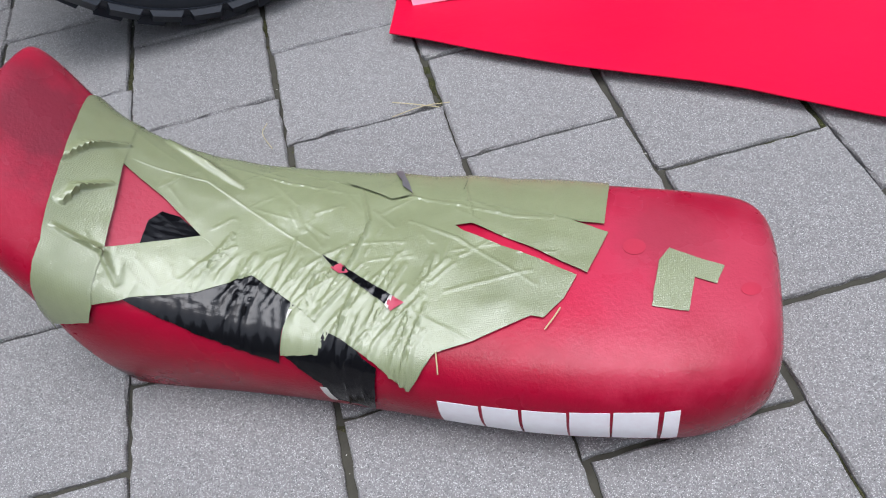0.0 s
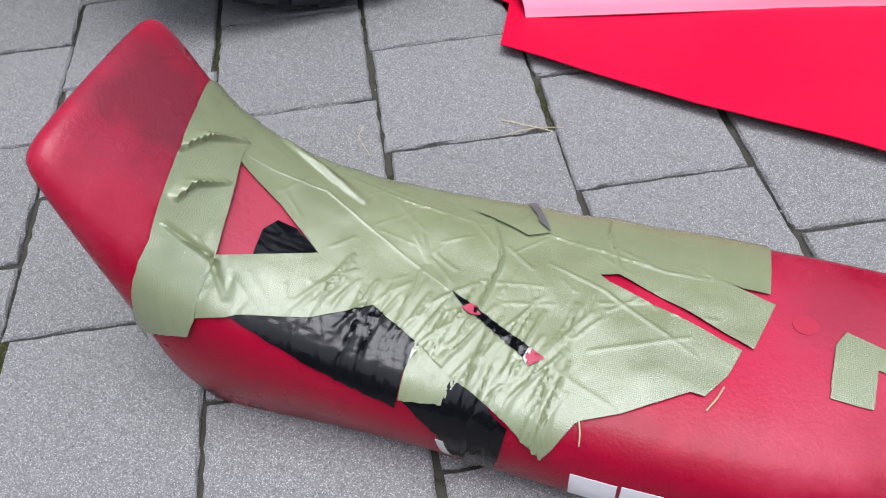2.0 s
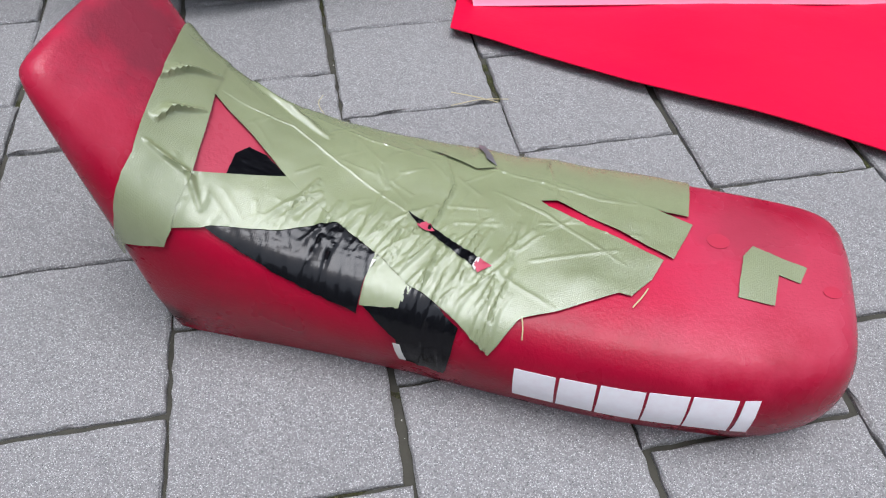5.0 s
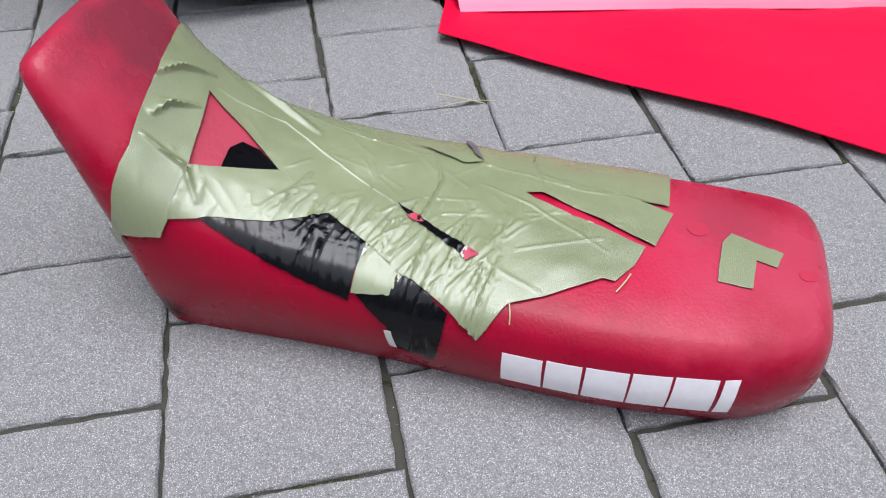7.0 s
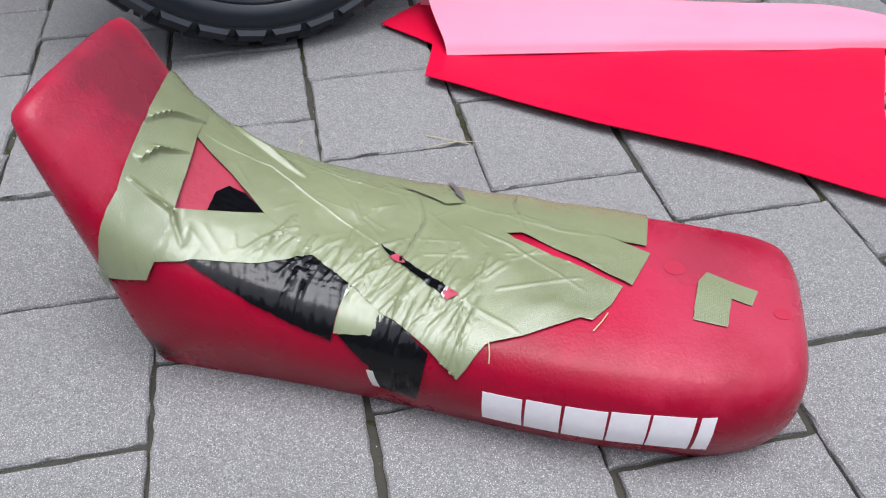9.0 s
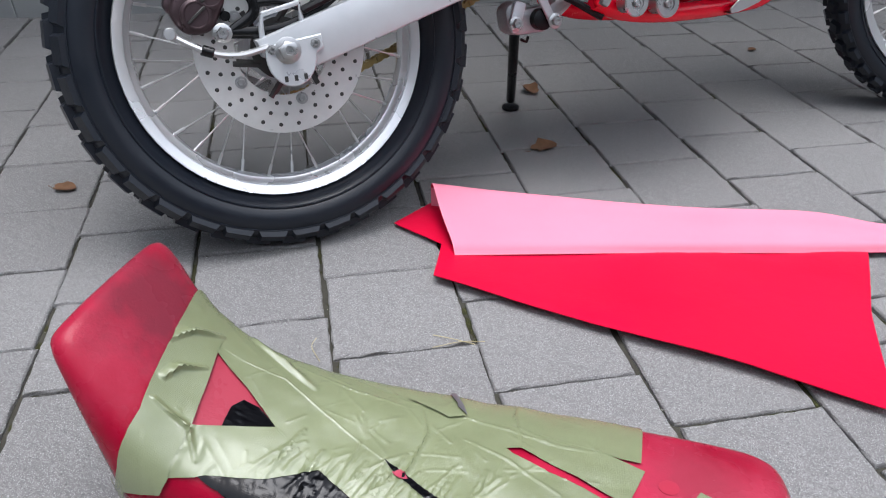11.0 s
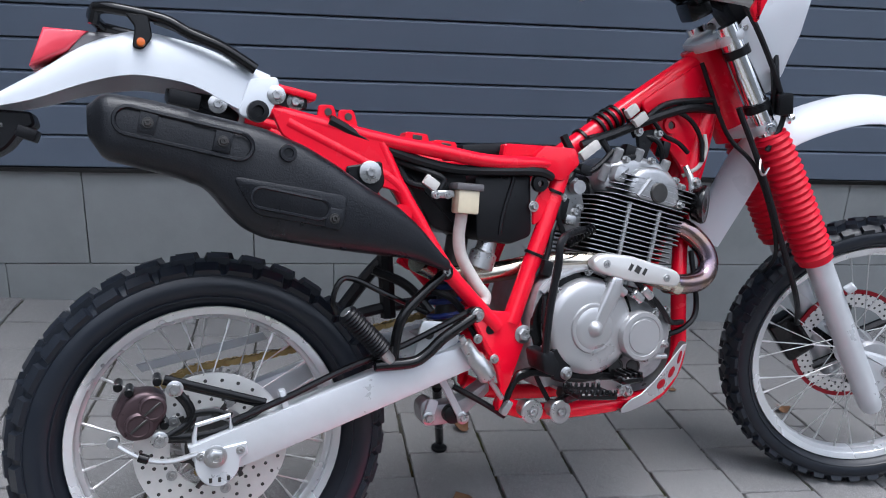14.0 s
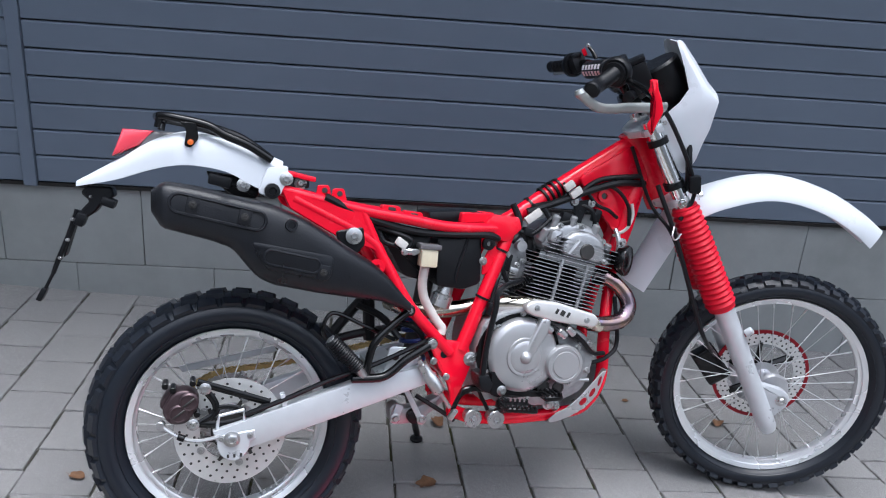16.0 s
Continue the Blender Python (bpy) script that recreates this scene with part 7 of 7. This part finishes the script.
for z_ in (0.055, -0.07):
    bp("fork_collar", lathe([(-0.009, 0.0226), (-0.009, 0.0275), (0.009, 0.0275), (0.009, 0.0226)], (0.042, -0.1, z_), (0, 0, 1), 24, close=True), PLASTIC, "black collar", steer=True)
# handlebar
hbm = tube([(-0.088, -0.40, 0.288), (-0.018, -0.28, 0.286), (0.005, -0.2, 0.28), (0.0, -0.13, 0.245), (0.02, -0.06, 0.185), (0.022, 0.0, 0.182), (0.02, 0.06, 0.185), (0.0, 0.13, 0.245), (-0.018, 0.2, 0.282), (-0.06, 0.27, 0.293), (-0.115, 0.40, 0.303)], 0.011, 12, 6)
bars = bp("handlebar", hbm, GLOSSBLACK, "black handlebar", steer=True)
for s in (-1, 1):
    a_, b_ = (Vector((-0.02, -0.285, 0.286)), Vector((-0.092, -0.41, 0.288))) if s < 0 else (Vector((-0.066, 0.285, 0.294)), Vector((-0.118, 0.405, 0.304)))
    L = (b_ - a_).length
    prof = [(0, 0), (0, 0.027), (0.01, 0.027), (0.012, 0.0185)]
    for k in range(10):
        prof += [(0.014 + 0.0096 * k, 0.0175), (0.014 + 0.0096 * k + 0.005, 0.0155)]
    prof += [(L, 0.0185), (L + 0.004, 0.015), (L + 0.004, 0)]
    bp("grip", lathe(prof, a_, b_ - a_, 18), PLASTIC, "ribbed rubber grip", bars, True)
    sw = bmesh.new()
    at = a_ - (b_ - a_).normalized() * 0.03
    block((0.045, 0.055, 0.05), Matrix.Translation(at) @ pose(0, 0, 0, 0, 0, s * 26), 0.01, 2, sw)
    lathe([(0, 0), (0, 0.033), (0.006, 0.036), (0.022, 0.036), (0.027, 0.032), (0.027, 0.024), (0.03, 0.022), (0.03, 0)], a_ - (b_ - a_).normalized() * 0.026, b_ - a_, 24, sw)
    bp("switch_box", sw, PLASTIC, "black switch housing", bars, True)
bp("starter_button", block((0.03, 0.035, 0.012), pose(-0.045, 0.245, 0.318), 0.004), PLASTIC, "black button", bars, True)
bp("switch_toggle", block((0.012, 0.014, 0.022), pose(-0.022, 0.225, 0.318), 0.003), RED, "red switch", bars, True)
bp("choke_lever", tube([(0.0, 0.19, 0.29), (-0.002, 0.20, 0.312), (-0.006, 0.21, 0.33)], (0.006, 0.0045), 8, 3), GLOSSBLACK, "", bars, True)
bp("choke_knob", lathe([(-0.006, 0), (-0.005, 0.005), (0, 0.0065), (0.005, 0.005), (0.006, 0)], (-0.006, 0.21, 0.333), (0, 0, 1), 12), STEEL, "", bars, True)
lv = tube([(0.07, -0.2, 0.15), (0.044, -0.24, 0.165), (-0.018, -0.3, 0.20), (-0.06, -0.35, 0.222), (-0.094, -0.39, 0.247), (-0.118, -0.42, 0.29)], (0.0145, 0.0105), 12, 6, flat=0.6)
lathe([(-0.009, 0), (-0.009, 0.009), (0, 0.0125), (0.009, 0.009), (0.009, 0)], (-0.119, -0.422, 0.292), (0, 0, 1), 12, lv)
bp("brake_lever", lv, DULL, "dull aluminium brake lever", steer=True)
bp("clutch_lever", tube([(0.0, 0.22, 0.27), (-0.01, 0.27, 0.268), (-0.06, 0.34, 0.272), (-0.116, 0.42, 0.281)], (0.008, 0.008), 10, 6, flat=0.7), ALU, "dull aluminium clutch lever", steer=True)
ms = bmesh.new()
block((0.05, 0.06, 0.03), pose(0.005, -0.19, 0.292, 0, 0, -12), 0.008, 2, ms)
block((0.06, 0.06, 0.075), pose(0.045, -0.15, 0.235, 0, 0, -8), 0.008, 2, ms)
block((0.062, 0.062, 0.012), pose(0.045, -0.15, 0.279, 0, 0, -8), 0.004, 2, ms)
lathe([(0, 0), (0, 0.014), (0.09, 0.014), (0.092, 0.01), (0.092, 0)], (0.03, -0.12, 0.20), (-0.35, -0.93, 0.1), 16, ms)
bp("front_brake_cylinder", ms, PLASTIC, "black brake master cylinder", steer=True)
pad_a, pad_b = Vector((-0.034, 0.155, 0.272)), Vector((0.006, 0.02, 0.267))
pad = bp("bar_pad", rod(pad_a, pad_b, 0.026, 24), PLASTIC, "black bar pad", steer=True)
pad_d = (pad_b - pad_a).normalized()
for up, material_ in ((0.62, WHITEPRINT), (-0.05, FADED)):
    out_ = Vector((-0.8, -0.2, up))
    out_ = (out_ - pad_d * out_.dot(pad_d)).normalized()
    turn_ = Matrix((pad_d, out_.cross(pad_d), out_)).transposed().to_4x4()
    for k in range(6):
        q = pad_a.lerp(pad_b, 0.12 + 0.76 * k / 5) + out_ * 0.0258
        bp("pad_mark", block((0.013, 0.014, 0.0016), Matrix.Translation(q) @ turn_, 0.0006, 1), material_, "plain marking bar", pad, True)
bp("bar_clamp", block((0.05, 0.09, 0.045), pose(0.022, 0, 0.165), 0.01, 2), GLOSSBLACK, "black bar clamp", steer=True)
bp("bar_joint", rod((0.02, -0.15, 0.262), (0.03, -0.11, 0.25), 0.012, 12), STEEL, "steel adjuster", steer=True)
bk = bmesh.new()
block((0.06, 0.12, 0.05), pose(0.06, -0.03, 0.20, 0, -15, 0), 0.012, 2, bk)
block((0.05, 0.05, 0.05), pose(0.03, -0.09, 0.215, 0, -15, 0), 0.012, 2, bk)
block((0.07, 0.10, 0.06), pose(0.02, 0.03, 0.235, 0, -10, 0), 0.014, 2, bk)
block((0.04, 0.08, 0.05), pose(-0.01, 0.12, 0.255, 0, -10, 0), 0.012, 2, bk)
bp("lamp_bracket", bk, GLOSSBLACK, "black brackets behind the cowl", steer=True)
bp("control_cable", tube([(0.03, -0.11, 0.24), (0.07, -0.13, 0.17), (0.09, -0.122, 0.05), (0.085, -0.115, -0.1), (0.02, -0.13, -0.16)], 0.006, 8, 6), PLASTIC, steer=True)
bp("control_cable", tube([(0.0, -0.12, -0.05), (-0.005, -0.13, -0.2), (-0.02, -0.14, -0.35), (-0.03, -0.13, -0.5), (0.0, 0.04, -0.66)], 0.0065, 8, 8), PLASTIC, steer=True)
bp("control_cable", tube([(-0.02, -0.06, 0.06), (-0.03, -0.08, -0.1), (-0.01, -0.12, -0.2), (-0.02, -0.08, -0.4), (-0.06, 0.03, -0.5)], 0.005, 8, 8), PLASTIC, steer=True)
bp("control_cable", tube([(0.04, 0.0, 0.19), (0.12, -0.07, 0.06), (0.10, -0.10, -0.02), (0.07, -0.1, -0.1)], 0.009, 8, 6), PLASTIC, steer=True)
bp("fork_block", block((0.03, 0.03, 0.045), pose(0.088, -0.12, -0.085, 0, 20, 0), 0.005), PLASTIC, "black relay", steer=True)
bp("cable_guide", tube([(0.0, -0.135, -0.17), (-0.015, -0.155, -0.185), (-0.01, -0.15, -0.2), (0.01, -0.135, -0.195)], 0.0025, 6, 4), STEEL, "wire cable guide", steer=True)
hose = tube([(1.0, -0.03, 0.78), (1.03, -0.045, 0.80), (1.045, -0.05, 0.835), (1.04, -0.05, 0.87)], 0.0045, 8, 5)
bp("thin_white_hose", hose, HOSE, "thin white hose")

# wires and small fittings round the engine and under the head tube
for pts, r in (([(0.655, -0.07, 0.78), (0.665, -0.085, 0.74), (0.655, -0.09, 0.70), (0.67, -0.085, 0.665)], 0.006),
               ([(0.69, -0.05, 0.80), (0.735, -0.06, 0.785), (0.765, -0.065, 0.80), (0.80, -0.06, 0.83)], 0.006),
               ([(0.78, -0.05, 0.85), (0.80, -0.06, 0.82), (0.835, -0.07, 0.815), (0.87, -0.06, 0.83)], 0.007),
               ([(0.90, -0.05, 0.90), (0.93, -0.055, 0.865), (0.97, -0.05, 0.85), (1.0, -0.045, 0.83)], 0.005),
               ([(0.88, -0.04, 0.865), (0.915, -0.055, 0.85), (0.93, -0.05, 0.81), (0.92, -0.04, 0.78)], 0.006),
               ([(0.66, -0.08, 0.70), (0.64, -0.095, 0.67), (0.625, -0.1, 0.62), (0.60, -0.1, 0.585)], 0.0055),
               ([(0.59, -0.1, 0.50), (0.60, -0.11, 0.46), (0.595, -0.115, 0.40), (0.62, -0.12, 0.345)], 0.005),
               ([(0.40, -0.05, 0.56), (0.44, -0.07, 0.545), (0.47, -0.08, 0.50), (0.49, -0.085, 0.46)], 0.007),
               ([(0.30, -0.02, 0.60), (0.36, -0.04, 0.57), (0.40, -0.06, 0.52)], 0.009),
               ([(0.45, -0.05, 0.37), (0.50, -0.07, 0.34), (0.545, -0.085, 0.31)], 0.006)):
    bp("wire", tube(pts, r, 8, 5), PLASTIC, "black wire")
for x, y, z, sx, sz, m_ in ((0.665, -0.075, 0.715, 0.03, 0.045, PLASTIC), (0.69, -0.07, 0.69, 0.025, 0.02, STEEL), (0.735, -0.055, 0.79, 0.03, 0.02, PLASTIC), (0.845, -0.06, 0.825, 0.045, 0.03, PLASTIC), (0.935, -0.045, 0.835, 0.02, 0.035, PLASTIC), (0.62, -0.105, 0.60, 0.022, 0.03, PLASTIC), (0.61, -0.118, 0.425, 0.03, 0.025, STEEL), (0.665, -0.118, 0.352, 0.04, 0.02, DARKMETAL)):
    bp("fitting", block((sx, 0.024, sz), pose(x, y, z, 0, 15, 0), 0.005), m_)
for x, y, z, r in ((0.665, -0.09, 0.735, 0.006), (0.70, -0.075, 0.705, 0.006), (0.715, -0.085, 0.66, 0.005), (0.62, -0.119, 0.44, 0.007), (0.64, -0.122, 0.555, 0.006), (0.90, -0.11, 0.43, 0.006), (0.905, -0.105, 0.50, 0.006)):
    bp("small_bolt", bolt((x, y, z), RIGHT, r, 0.008), STEEL)


build_seat()
build_sheet()
for args in ((0.247, 1.393, 0.05, 20, 1, 0.5), (0.313, 1.713, 0.045, 100, 2, 0.9), (-0.70, 1.37, 0.035, -15, 3, 0.4), (1.32, 1.80, 0.04, 60, 4, 0.9), (1.02, 1.93, 0.02, 10, 5, 0.5), (-0.74, 1.02, 0.018, 10, 6, 0.5)):
    leaf("leaf", *args)
straw_bm = tube([(-0.075, 0.83, 0.002), (-0.05, 0.815, 0.004), (-0.02, 0.80, 0.002)], 0.0006, 5, 3)
tube([(-0.08, 0.803, 0.002), (-0.04, 0.808, 0.003), (-0.005, 0.804, 0.002)], 0.0005, 5, 3, straw_bm)
tube([(-0.235, 0.80, 0.002), (-0.245, 0.83, 0.004), (-0.238, 0.85, 0.002)], 0.0005, 5, 3, straw_bm)
tagged(part("straw", straw_bm, GRASS), "thin dry straws lying on the paving", "straw", kind="stuff")
joint_moss()
scatter_grit()
lay_pavers()
